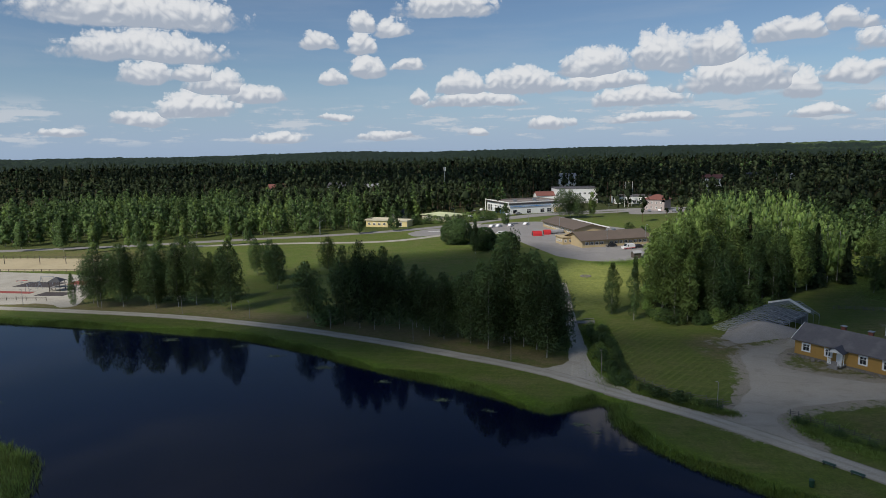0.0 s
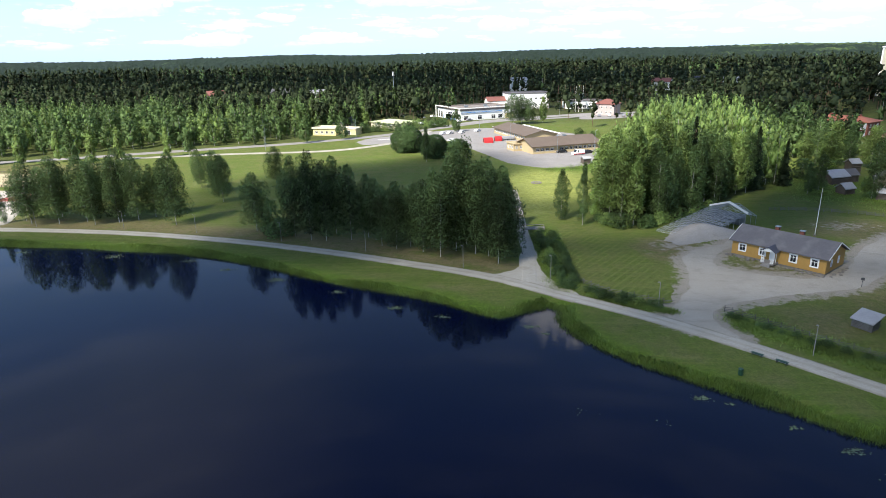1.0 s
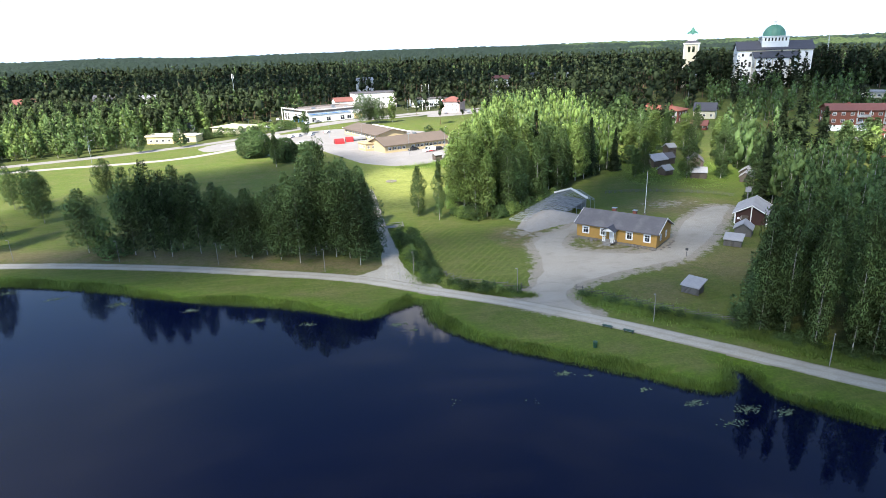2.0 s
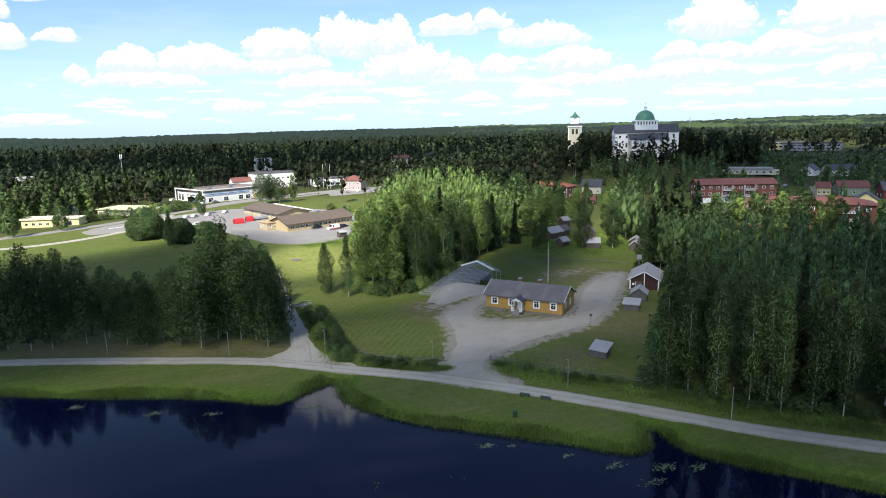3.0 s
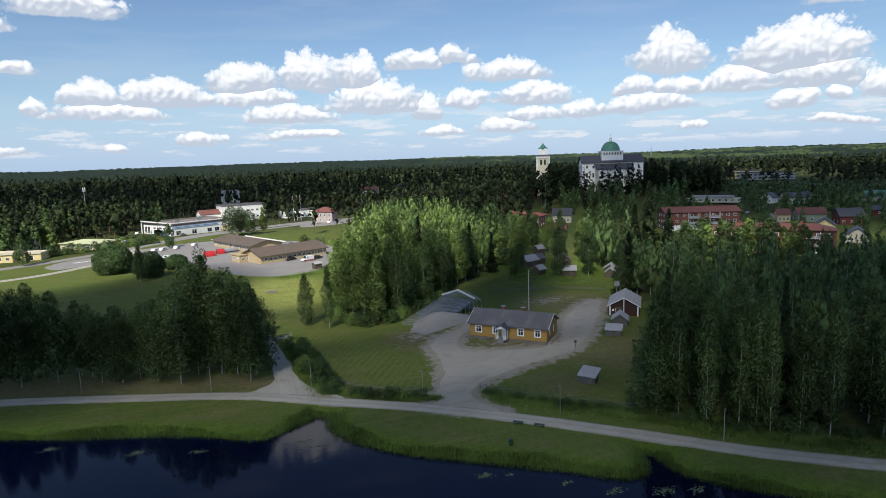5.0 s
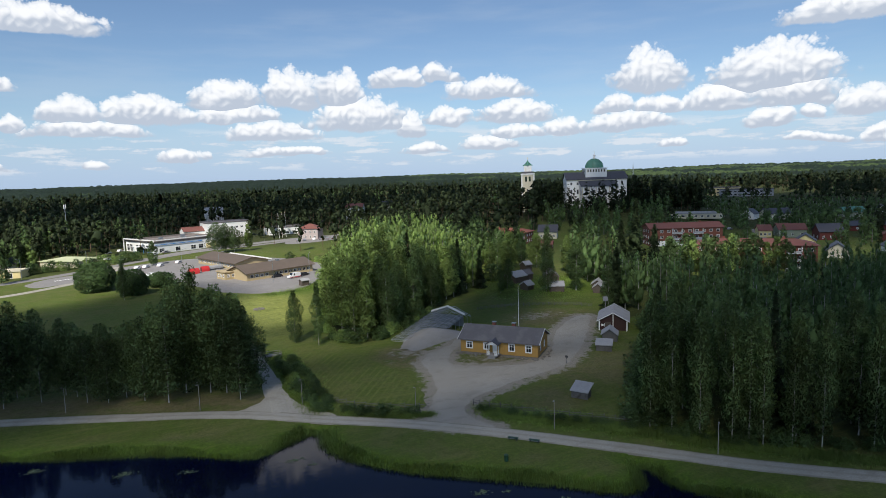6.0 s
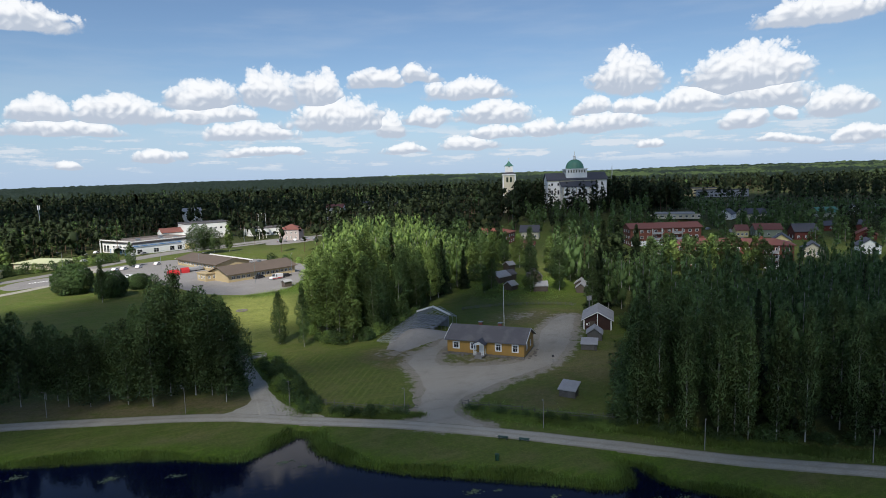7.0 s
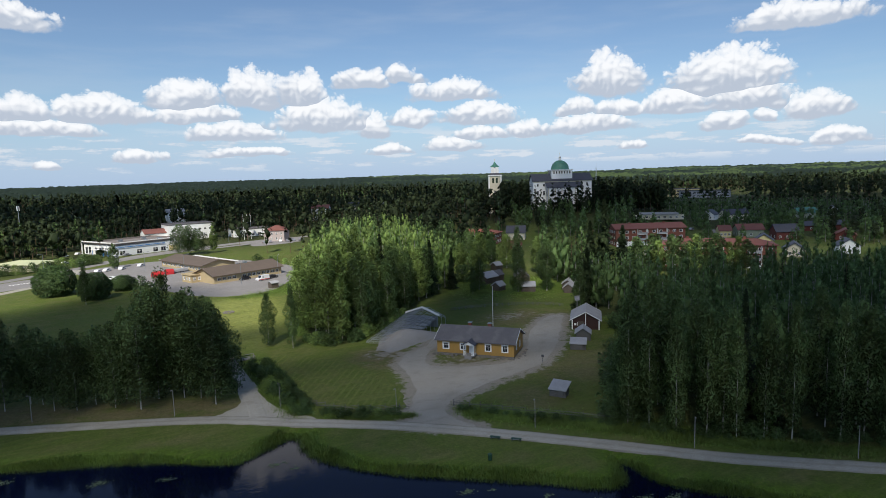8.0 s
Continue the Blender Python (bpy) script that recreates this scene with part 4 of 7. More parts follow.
TREES = {
    "birch": ([broadleaf(11, 20, 2.9, 1.3, 7600, 0.275, BIRCH_LEAF, BIRCH_BARK), broadleaf(12, 20, 2.5, 1.6, 7000, 0.275, BIRCH_LEAF, BIRCH_BARK, 0.40),
               broadleaf(13, 20, 3.2, 1.2, 7800, 0.285, BIRCH_LEAF, BIRCH_BARK, 0.35), broadleaf(14, 20, 2.7, 1.8, 7000, 0.275, BIRCH_LEAF, BIRCH_BARK, 0.25)],
              "birch_tree", "slender silver birch with white bark and green summer leaves"),
    "broad": ([broadleaf(21, 16, 4.2, 2.3, 8800, 0.285, DARK_LEAF, BIRCH_BARK, 0.5, droop=0.3, dome=2.2), broadleaf(22, 16, 3.8, 2.0, 8400, 0.285, DARK_LEAF, BIRCH_BARK, 0.45, droop=0.3, dome=1.9)],
              "birch_tree", "dense dark-leaved birch standing on the park lawn"),
    "lime": ([broadleaf(31, 20, 2.7, 2.6, 5200, 0.375, LIME_LEAF, BIRCH_BARK, 0.5, dome=2.0), broadleaf(32, 20, 3.0, 2.4, 5200, 0.375, LIME_LEAF, BIRCH_BARK, 0.45, dome=2.2),
              broadleaf(33, 20, 2.5, 2.0, 5000, 0.375, LIME_LEAF, BIRCH_BARK, 0.3)], "birch_tree", "birch with pale yellow-green leaves"),
    "spruce": ([conifer(41, 22, 3.4, 1.2, 4400, 0.44, SPRUCE_LEAF, PINE_BARK), conifer(42, 22, 3.0, 0.8, 4200, 0.44, SPRUCE_LEAF, PINE_BARK)],
               "spruce_tree", "tall dark green spruce with drooping boughs"),
    "wood": ([broadleaf(51, 15, 2.9, 1.6, 1700, 0.60, BIRCH_LEAF, BIRCH_BARK), broadleaf(52, 15, 2.5, 2.2, 1600, 0.60, LIME_LEAF, BIRCH_BARK, 0.45),
              broadleaf(53, 15, 3.2, 1.4, 1800, 0.60, BIRCH_LEAF, BIRCH_BARK, 0.4)], "birch_tree", "leafy birch at the edge of the roadside wood"),
    "dome": ([round_bush(61, 8, 5.2, 5600, 0.42, BUSH_LEAF, BIRCH_BARK)], "bush", "big round dark bush on the lawn"),
    "bush": ([broadleaf(71, 3.0, 1.7, 0.2, 760, 0.28, LIME_LEAF, BIRCH_BARK, 0.4, droop=0.0, dome=2.2), broadleaf(72, 3.0, 1.9, 0.2, 760, 0.28, BUSH_LEAF, BIRCH_BARK, 0.4, droop=0.0, dome=2.2)],
             "bush", "rounded leafy green bush"),
}
BASE_HEIGHT = {"birch": 20, "broad": 16, "lime": 20, "spruce": 22, "wood": 15, "bush": 3, "dome": 8}
placing = random.Random(5)


def plant(kind, x, y, tall, label="", group="", wide=1.0, pick=None):
    """One tree at a place, as tall as given."""
    meshes, name, words = TREES[kind]
    which = placing.randrange(len(meshes)) if pick is None else pick
    scale = tall / BASE_HEIGHT[kind]
    tree = thing(name, pose(x, y, float(terrain(np.array(x), np.array(y))) - 0.05, 0, 0, placing.uniform(0, 360)), label or words, "bush" if kind in ("bush", "dome") else "tree", group)
    spread = scale ** 0.8 * wide * placing.uniform(0.9, 1.1)
    tree.scale = (spread, spread, scale)
    for data in meshes[which]:
        ob = new(data.name.split(".")[0], data)
        ob.parent = tree
    return tree


def scatter(ring, gap, seed):
    """Places about gap metres apart inside a ring."""
    rng = np.random.default_rng(seed)
    ring = np.array(ring, float)
    low, high = ring.min(0), ring.max(0)
    gx, gy = np.meshgrid(np.arange(low[0], high[0], gap), np.arange(low[1], high[1], gap * 0.87))
    gx = gx + (np.arange(len(gx)) % 2)[:, None] * gap / 2
    p = np.stack([gx.ravel(), gy.ravel()], 1) + rng.uniform(-0.34, 0.34, (gx.size, 2)) * gap
    return p[inside(p[:, 0], p[:, 1], ring)]


# the row along the lakeside path
for x, y, tall, kind in [(-121, 141.5, 9, "birch"), (-113, 140.5, 16, "broad"), (-106, 141, 17, "birch"), (-100, 143, 17, "broad"), (-96, 140, 16, "birch"), (-93, 148, 18, "broad"), (-87, 144, 17, "birch"),
                         (-101, 150, 16, "birch"), (-82, 149, 15, "birch"), (-110, 148, 15, "broad"), (-75, 139.5, 18, "broad"), (-73, 164, 13.5, "birch"), (-80, 176, 13, "birch"), (-52.5, 133.5, 14, "birch"), (-48, 131, 8, "bush"),
                         (-88, 183, 12, "birch"), (-66, 190, 12, "birch"), (-117, 144, 13, "broad"), (-91, 142, 17, "broad"), (-84, 147, 14, "broad"), (-117, 151, 13, "birch")]:
    plant("broad" if tall > 10 else kind, x, y, tall, group="trees of the lakeside park", wide=0.92 if tall > 10 else 0.7)
for x, y, tall, kind in [(-42, 129, 18.5, "broad"), (-37.5, 126, 17.5, "broad"), (-34, 125.5, 18, "broad"), (-39, 133, 19, "broad"), (-33, 131, 18, "birch"), (-28.5, 126, 17, "birch"), (-25, 128, 14.5, "birch"), (-21, 121.5, 12.8, "birch"), (-17.6, 119.5, 13.8, "birch"),
                         (-23, 126, 13.8, "birch"), (-14.8, 121, 13.2, "birch"), (-11.8, 117.3, 15.2, "birch"), (-8, 114, 17, "birch"), (-10, 121, 17, "birch"), (-5, 118, 21, "birch"), (-1, 116, 19, "birch"), (1.6, 114.3, 17, "birch"), (3.4, 109.5, 14, "birch"),
                         (-3, 123, 23, "birch"), (1, 121, 19, "birch"), (4.5, 118, 16, "birch"), (5.2, 126, 16, "birch"), (1, 130, 17, "broad"), (5, 134, 15, "birch"), (-6, 128, 21, "birch"), (-14, 127, 12.8, "birch"), (-19, 129, 12.5, "birch"), (4.8, 113, 16, "birch")]:
    plant("broad" if (x * 7 + y) % 3 > 0.8 else kind, x, y, tall, group="trees of the lakeside park", wide=0.82 if kind == "broad" else 0.95)
# the sunlit grove behind the field
GROVE_EDGE = [(33, 168), (28, 141), (33, 133.6), (46, 139), (58, 151)]
back = []
for x, y in scatter(GROVE, 5.2, 3):
    front = y < 158 + 0.45 * max(0, x - 40) or x < 37
    # the sunlit west side gets the paler leaves, so part of its light is colour
    sunlit_west = x - (y - 140) * 0.25 < 40
    kind = "lime" if sunlit_west or placing.random() < (0.35 if front else 0.8) else ("spruce" if placing.random() < 0.07 else "birch")
    rim = float(distance(np.array(x), np.array(y), np.array([*GROVE, GROVE[0]])))
    tall = min(23.5, 14.5 + 0.75 * rim) + placing.uniform(-1.5, 2.0)
    if front:
        plant(kind, x, y, tall, group="trees of the grove", wide=1.25)
    else:
        back.append((kind, x, y, tall))
for n in range(22):
    t = n / 21 * (len(GROVE_EDGE) - 1)
    k = min(int(t), len(GROVE_EDGE) - 2)
    (ax, ay), (bx, by) = GROVE_EDGE[k : k + 2]
    plant("bush", ax + (bx - ax) * (t - k) + placing.uniform(-1, 1), ay + (by - ay) * (t - k) + placing.uniform(-1, 1), placing.uniform(1.8, 3.6), "leafy undergrowth bush at the edge of the grove", "grove undergrowth", wide=1.2)
plant("birch", 19.6, 142.5, 12.4, "young birch alone on the sunny lawn")
plant("birch", 23.8, 137, 15, "thin birch at the edge of the lawn", wide=0.7)
# the dark birch stand by the path
for x, y in scatter(STAND, 5.8, 9):
    edge = distance(np.array(x), np.array(y), np.array([(66, 78), (55, 67), (72, 50), (100, 26)])) < 13
    kind, tall = "spruce" if placing.random() < 0.02 else "birch", placing.uniform(14.0, 20.5)
    if edge:
        plant(kind, x, y, tall, group="trees of the birch stand", wide=1.0)
    else:
        back.append((kind, x, y, tall - 3.0))
for x, y in [(56, 66.5), (58, 64.2), (60, 61), (62.8, 58), (65.2, 55), (68.6, 53.2), (71.2, 50.8), (76, 47), (80, 43), (59, 70), (64, 74)]:
    plant("birch", x, y, placing.uniform(17, 20), group="trees of the birch stand", wide=0.75)
for line, gap, low, high in (([(55, 68.5), (60, 63), (66, 56), (72.5, 50), (84, 40.5), (97, 31)], 1.9, 1.2, 2.6), ([(56, 70), (66, 80), (78, 91.5), (92, 103), (98, 112)], 2.6, 1.6, 3.4)):
    for x, y in spline(line, gap):
        plant("bush", x + placing.uniform(-1.2, 1.2), y + placing.uniform(-1.0, 1.6), placing.uniform(low, high), "leafy undergrowth bush at the foot of the birches", "stand undergrowth", wide=1.25, pick=1)
# round the open-air museum
for x, y in scatter(MUSEUM_WOOD, 7.0, 4):
    sight = math.hypot(x + 8, y - 2)
    open_view = math.degrees(math.atan2(x + 8, y - 2)) > 41.5
    tall = placing.uniform(15, 22)
    back.append(("spruce" if placing.random() < 0.3 and not open_view else "birch", x, y, min(tall, 36 - 0.118 * sight) if open_view else tall))
for x, y, tall, kind in [(103.5, 162, 16, "birch"), (136.5, 158, 28.5, "spruce"), (133, 161, 21.5, "spruce"), (140, 153, 20, "spruce"), (112, 158, 18, "birch"), (116, 163, 17, "birch"), (99, 190, 6, "bush"), (95, 172, 11, "birch"), (90, 168, 9, "birch"), (127, 196, 18, "birch"), (121, 205, 15, "birch"),
                         (98, 205, 14, "birch"), (112, 200, 13, "lime"), (120, 212, 15, "lime"), (129, 206, 14, "lime"), (108, 207, 12, "lime"), (132, 190, 14, "lime"), (137, 178, 13, "broad"), (128, 178, 12, "broad"), (126, 160, 12, "birch"), (104, 215, 16, "birch"), (116, 215, 17, "birch"), (100, 128, 15, "birch"), (106, 132, 17, "spruce"), (146, 196, 20, "birch")]:
    plant(kind, x, y, tall, group="trees round the museum", wide={"lime": 1.7, "broad": 1.7, "spruce": 1.6}.get(kind, 1.25))
for n in range(10):
    plant("wood", 171 + 1.9 * n + placing.uniform(-1.5, 1.5), 160 - 2.1 * n + placing.uniform(-1.5, 1.5), placing.uniform(11.5, 15), "leafy tree before the brick flats", "trees before the flats", wide=1.3)
for x, y, tall in [(160, 166, 12.5), (165, 171, 13), (170, 168, 14), (175, 170, 13.5), (168, 163, 12)]:
    plant("wood", x, y, tall, "leafy tree before the brick flats", "trees before the flats", wide=1.3)
# along the town road
for x, y, tall in [(-216, 229, 13), (-197, 230, 14), (-180, 227, 13), (-163, 233, 14), (-146, 238, 14), (-130, 246, 13), (-105, 279, 13), (-82, 284.5, 13), (-66.7, 294.5, 14), (-240, 224, 14), (-172, 238, 13), (-205, 238, 13),
                   (-12, 318, 12), (-122, 248, 12), (-187, 236, 12), (-152, 229, 12), (36, 352, 15)]:
    plant("wood", x, y, tall, group="roadside trees")
for x, y, tall in [(19, 347, 17), (24, 352, 16), (28, 349, 14)]:
    plant("broad", x, y, tall, "broad dark tree behind the school", wide=1.25)
for x, y, tall in [(-30.2, 253, 10.6), (-17.6, 237, 9.0), (-9, 250, 5.6)]:
    plant("dome", x, y, tall)
plant("birch", -20.1, 227, 13.5, "thin birch before the round bushes", wide=0.9)
for n in range(16):
    plant("bush", -62 + 2.9 * n + placing.uniform(-1, 1), 322 + 1.6 * n + placing.uniform(-1.5, 1.5), placing.uniform(3.6, 5.5), "pale green shrub of the roadside hedge", "roadside hedge")
for x, y in [(47, 292), (52, 286), (57, 280), (55, 290), (61, 272)]:
    plant("bush", x, y, placing.uniform(3, 4.5), "green bush behind the school", "school bushes")
for x, y, tall in [(15, 97, 1.6), (14, 103, 2.0), (13.4, 109, 2.2), (13.6, 114, 2.0), (14, 119, 2.4), (13, 124, 1.8), (20, 92.5, 1.5), (22.5, 90.6, 1.6), (25, 89.5, 1.4), (41.5, 80.6, 0.9), (46.5, 75.5, 0.9), (55, 67.5, 1.8), (57, 70, 2.4), (-45, 128.5, 4.5)]:
    plant("bush", x, y, tall, "low leafy bush in tall grass beside the path", "bushes by the path", wide=1.3)


for line, gap, low, high in (([(37.6, 84.6), (42, 79.6), (47.5, 73.8), (53.5, 67.8), (57.5, 63)], 1.25, 0.5, 1.2), ([(14.2, 98), (13.8, 110), (13.4, 122), (13.2, 131)], 1.7, 0.7, 1.7), ([(16.2, 99), (16.3, 110), (15.8, 120), (15.4, 128)], 1.5, 0.8, 1.9), ([(18.5, 95), (23, 91.3), (28, 88.4)], 1.2, 0.7, 1.5), ([(57.5, 62.5), (64, 55)], 1.4, 0.7, 1.3)):
    for x, y in spline(line, gap):
        plant("bush", x + placing.uniform(-0.5, 0.5), y + placing.uniform(-0.5, 0.5), placing.uniform(low, high), "low clump of leafy weeds in the rough verge", "verge weeds", wide=1.1, pick=1)


def template(kind, seed, leaves, size):
    """A light tree 20 metres tall for woods that nobody counts: its crown, a heap of boughs, with normals that turn outwards, and its stem."""
    rng = np.random.default_rng(seed)
    low, girth = {"birch": (0.06, 4.3), "pine": (0.26, 3.7), "spruce": (0.03, 3.4)}[kind]

    def reach(t):
        u = (t - low) / (1 - low)
        if kind == "birch":
            return girth * np.minimum(1, 0.6 + u / 0.6) * (1 - np.clip((u - 0.28) / 0.72, 0, 1) ** 1.5 * 0.88)
        if kind == "pine":
            return girth * np.clip(np.sin(np.clip(u, 0.04, 1) * 2.75), 0.05, 1) ** 0.7
        return girth * (1 - u) ** 0.85 + 0.1

    boughs = 13 if leaves > 100 else 3
    at = low + (1 - low) * np.linspace(0.10, 0.93, boughs) + rng.uniform(-0.03, 0.03, boughs)
    turn = np.arange(boughs) * 2.4 + rng.uniform(0, 1.2, boughs)
    far_out = reach(at) * rng.uniform(0.30, 0.70, boughs) * (1.0 if leaves > 100 else 0.35)
    centre = np.stack([np.cos(turn) * far_out, np.sin(turn) * far_out, at * 20], 1)
    radius = (0.25 + (0.50 if leaves > 100 else 0.62) * reach(at)) * rng.uniform(0.75, 1.2, boughs)
    tall_way = 0.9 if kind == "spruce" else 1.6
    pick = rng.choice(boughs, leaves, p=radius**2 / (radius**2).sum())
    way = rng.normal(size=(leaves, 3)) + (0, 0, 0.25)
    way /= np.linalg.norm(way, axis=1)[:, None]
    spot = centre[pick] + way * (radius[pick] * rng.uniform(0.62, 1.18, leaves))[:, None] * (1, 1, tall_way)
    spot[:, 2] = np.clip(spot[:, 2], 20 * low * 0.8, 20.4)
    cards = leaf_cards(spot, size * rng.uniform(0.6, 1.3, leaves), rng, 0.5, 0.35 if kind == "birch" else 0.0)
    core = lumps(centre, np.stack([radius, radius, radius * tall_way], 1) * (0.56 if leaves > 100 else 0.72), rng, 0.38)
    verts, faces = joined(cards, core)
    out = verts * (1, 1, 0)
    out /= np.linalg.norm(out, axis=1)[:, None] + 0.3
    knob = core[0].reshape(boughs, -1, 3) - centre[:, None]
    knob /= np.linalg.norm(knob, axis=2)[:, :, None]
    bulge = np.concatenate([np.repeat(way, 3, axis=0), knob.reshape(-1, 3)])
    normals = 0.95 * bulge + 0.35 * out + (0, 0, 0.30) + np.repeat(rng.normal(size=(len(verts) // 3 + 1, 3)), 3, axis=0)[: len(verts)] * (0.34 if leaves > 100 else 0.20)
    normals /= np.linalg.norm(normals, axis=1)[:, None]
    stem_v = np.array([(-.14, -.12, -0.5), (.14, -.12, -0.5), (0, .16, -0.5), (-.04, -.03, 17), (.04, -.03, 17), (0, .05, 17)])
    stem_f = np.array([(0, 1, 4), (0, 4, 3), (1, 2, 5), (1, 5, 4), (2, 0, 3), (2, 3, 5)])
    return (verts, faces, normals), (stem_v, stem_f)


def wood(name, rows, leaves, size, label, leafy):
    """Many trees of a kind joined into one mesh: rows of x, y, height and kind."""
    rng = np.random.default_rng(77)
    made = {kind: [template(kind, 100 + n, leaves, size) for n in range(5)] for kind in ("birch", "pine", "spruce")}
    made["lime"] = made["birch"]
    for kind, leaf_mat, words in (("birch", leafy, "leafy"), ("lime", LIME_LEAF, "young_leafy"), ("pine", PINE_LEAF, "pine"), ("spruce", SPRUCE_LEAF, "spruce")):
        mine = [r for r in rows if r[3] == kind]
        if not mine:
            continue
        crowns, stems, normals = [], [], []
        for x, y, tall, _, *slim in mine:
            crown, stem = made[kind][rng.integers(5)]
            turn, scale = rng.uniform(0, 6.28), tall / 20
            spin = np.array([[math.cos(turn), -math.sin(turn), 0], [math.sin(turn), math.cos(turn), 0], [0, 0, 1]])
            broad = scale**0.8 * rng.uniform(0.85, 1.2, 2) * (slim[0] if slim else 1.0)
            base = (x, y, float(height(np.array(x), np.array(y))))
            crowns.append((crown[0] @ spin.T * (*broad, scale) + base, crown[1]))
            normals.append(crown[2] @ spin.T)
            stems.append((stem[0] * (1, 1, scale) + base, stem[1]))
        data = fast_mesh(name, *joined(*crowns), leaf_mat)
        data.normals_split_custom_set_from_vertices(np.concatenate(normals).tolist())
        tagged(new(f"{name}_{words}", data), label.format(words.replace("_", " ")), "woods", kind="stuff")
        tagged(new(f"{name}_{words}_stems", fast_mesh(name, *joined(*stems), BIRCH_BARK if kind in ("birch", "lime") else PINE_BARK)), f"thin bare stems of the {words.replace('_', ' ')} wood", "tree stems", kind="stuff")


# the roadside wood and the hidden insides of the groves
wood("grove_wood", [(x, y, tall, kind, 0.64) for kind, x, y, tall in back], 520, 0.54, "close {} wood that fills the grove and the birch stand", BIRCH_LEAF)
rows = []
for x, y in scatter([(-330, 215), (-235, 240), (-165, 262), (-110, 284), (-90, 296), (-94, 330), (-62, 350), (-66, 385), (-300, 385)], 8.4, 6):
    rows.append((x, y, placing.uniform(8.5, 18.0), "lime" if placing.random() < 0.12 else "birch"))
for x, y in scatter([(-12, 430), (-70, 400), (-62, 352), (-92, 332), (-300, 390), (-300, 420), (-60, 450)], 9, 16):
    rows.append((x, y, placing.uniform(12, 19), "birch" if placing.random() < 0.5 else "pine"))
for x, y in scatter([(92, 352), (130, 335), (150, 300), (135, 225), (100, 225), (72, 250), (70, 290), (84, 320)], 7.0, 18):
    rows.append((x, y, placing.uniform(12, 19), placing.choice(["birch", "birch", "birch", "birch", "spruce", "pine"])))
for x, y in [(252, 326), (258, 322), (266, 330), (270, 316), (277, 318), (284, 322), (262, 336), (244, 340), (290, 318), (298, 312), (238, 350), (225, 356), (305, 318), (312, 326), (248, 352), (272, 326), (228, 362), (232, 357), (236, 361), (241, 363), (222, 366), (229, 352), (246, 358), (262, 330), (268, 325), (274, 322), (281, 327), (287, 325), (294, 320), (255, 335), (250, 342), (300, 325), (266, 336), (277, 331), (290, 331)]:
    rows.append((x, y, placing.uniform(15, 23), "spruce"))
for x, y in scatter([(205, 330), (240, 385), (262, 395), (330, 400), (345, 340), (330, 300), (310, 300), (318, 345), (290, 385), (250, 372)], 7.5, 26):
    rows.append((x, y, placing.uniform(16, 22), placing.choice(["spruce", "pine"])))
rows = [r for r in rows if not (11 < math.degrees(math.atan2(r[0] + 8, r[1] - 2)) < 15.8 and 285 < r[1] < 404)]
wood("near_wood", rows, 310, 1.08, "dense {} wood of middling height, lit in patches", WOOD_LEAF)

# the forest that runs to the skyline; clearings round what is built there
CLEAR = [(78, 372, 20), (70, 350, 16), (92, 388, 18), (3, 415, 46), (35, 480, 30), (80, 396, 24), (-75, 318, 18), (-51, 336, 17), (164, 286, 22), (187, 282, 14), (222, 221, 30), (212, 180, 36), (246, 160, 20), (294, 200, 18), (288, 216, 18), (262, 184, 16), (255, 205, 14),
         (336, 273, 14), (447, 268, 18), (354, 212, 16), (679, 552, 75), (584, 474, 50), (365, 300, 16), (281, 358, 40), (232, 371, 12), (297, 281, 20), (285, 262, 14), (270, 240, 14), (356, 268, 14), (106, 175, 22), (48, 405, 20), (100, 420, 16), (320, 300, 12)]


for hx, hy in ((-205, 480), (-160, 500), (-120, 470), (160, 560), (205, 590), (222, 566), (40, 640)):
    CLEAR += [(hx, hy, 15), (hx * 0.95, hy * 0.95, 13), (hx * 0.90, hy * 0.90, 11)]


def skyline_rows():
    rng = np.random.default_rng(8)
    out = []
    for gap, near, far in ((9.6, 330, 640), (18.0, 640, 1350)):
        gx, gy = np.meshgrid(np.arange(-1150, 1300, gap), np.arange(-100, 1350, gap * 0.9))
        p = np.stack([gx.ravel(), gy.ravel()], 1) + rng.uniform(-0.4, 0.4, (gx.size, 2)) * gap
        r, bearing = np.hypot(*p.T), np.degrees(np.arctan2(p[:, 0], p[:, 1]))
        keep = (r >= near) & (r < far) & (bearing > -52) & (bearing < 74)
        keep &= distance(p[:, 0], p[:, 1], CAR_ROAD) > 9
        keep &= ~((p[:, 0] > -62) & (p[:, 0] < 60) & (p[:, 1] < 372)) & ~((p[:, 0] < -60) & (p[:, 1] < 388))
        for x, y, clear in CLEAR:
            keep &= np.hypot(p[:, 0] - x, p[:, 1] - y) > clear
        town = (bearing > 33) & (r < 640) & (p[:, 1] < 470)
        keep &= ~town | (rng.uniform(size=len(p)) < 0.88)
        for x, y in p[keep]:
            patch = wave(x, y, 120, 2.0)
            low = math.degrees(math.atan2(x, y)) > 33 and math.hypot(x, y) < 640 and y < 470
            kind = "birch" if patch + rng.normal() * 0.4 > (-0.5 if low else 0.85) else ("spruce" if rng.uniform() < 0.28 else "pine")
            tall = (rng.uniform(6, 10) if math.hypot(x, y) < 345 else rng.uniform(9, 14)) if low else rng.uniform(13, 22) * (1.1 if gap > 10 else 1)
            out.append((x, y, tall, kind))
    return out


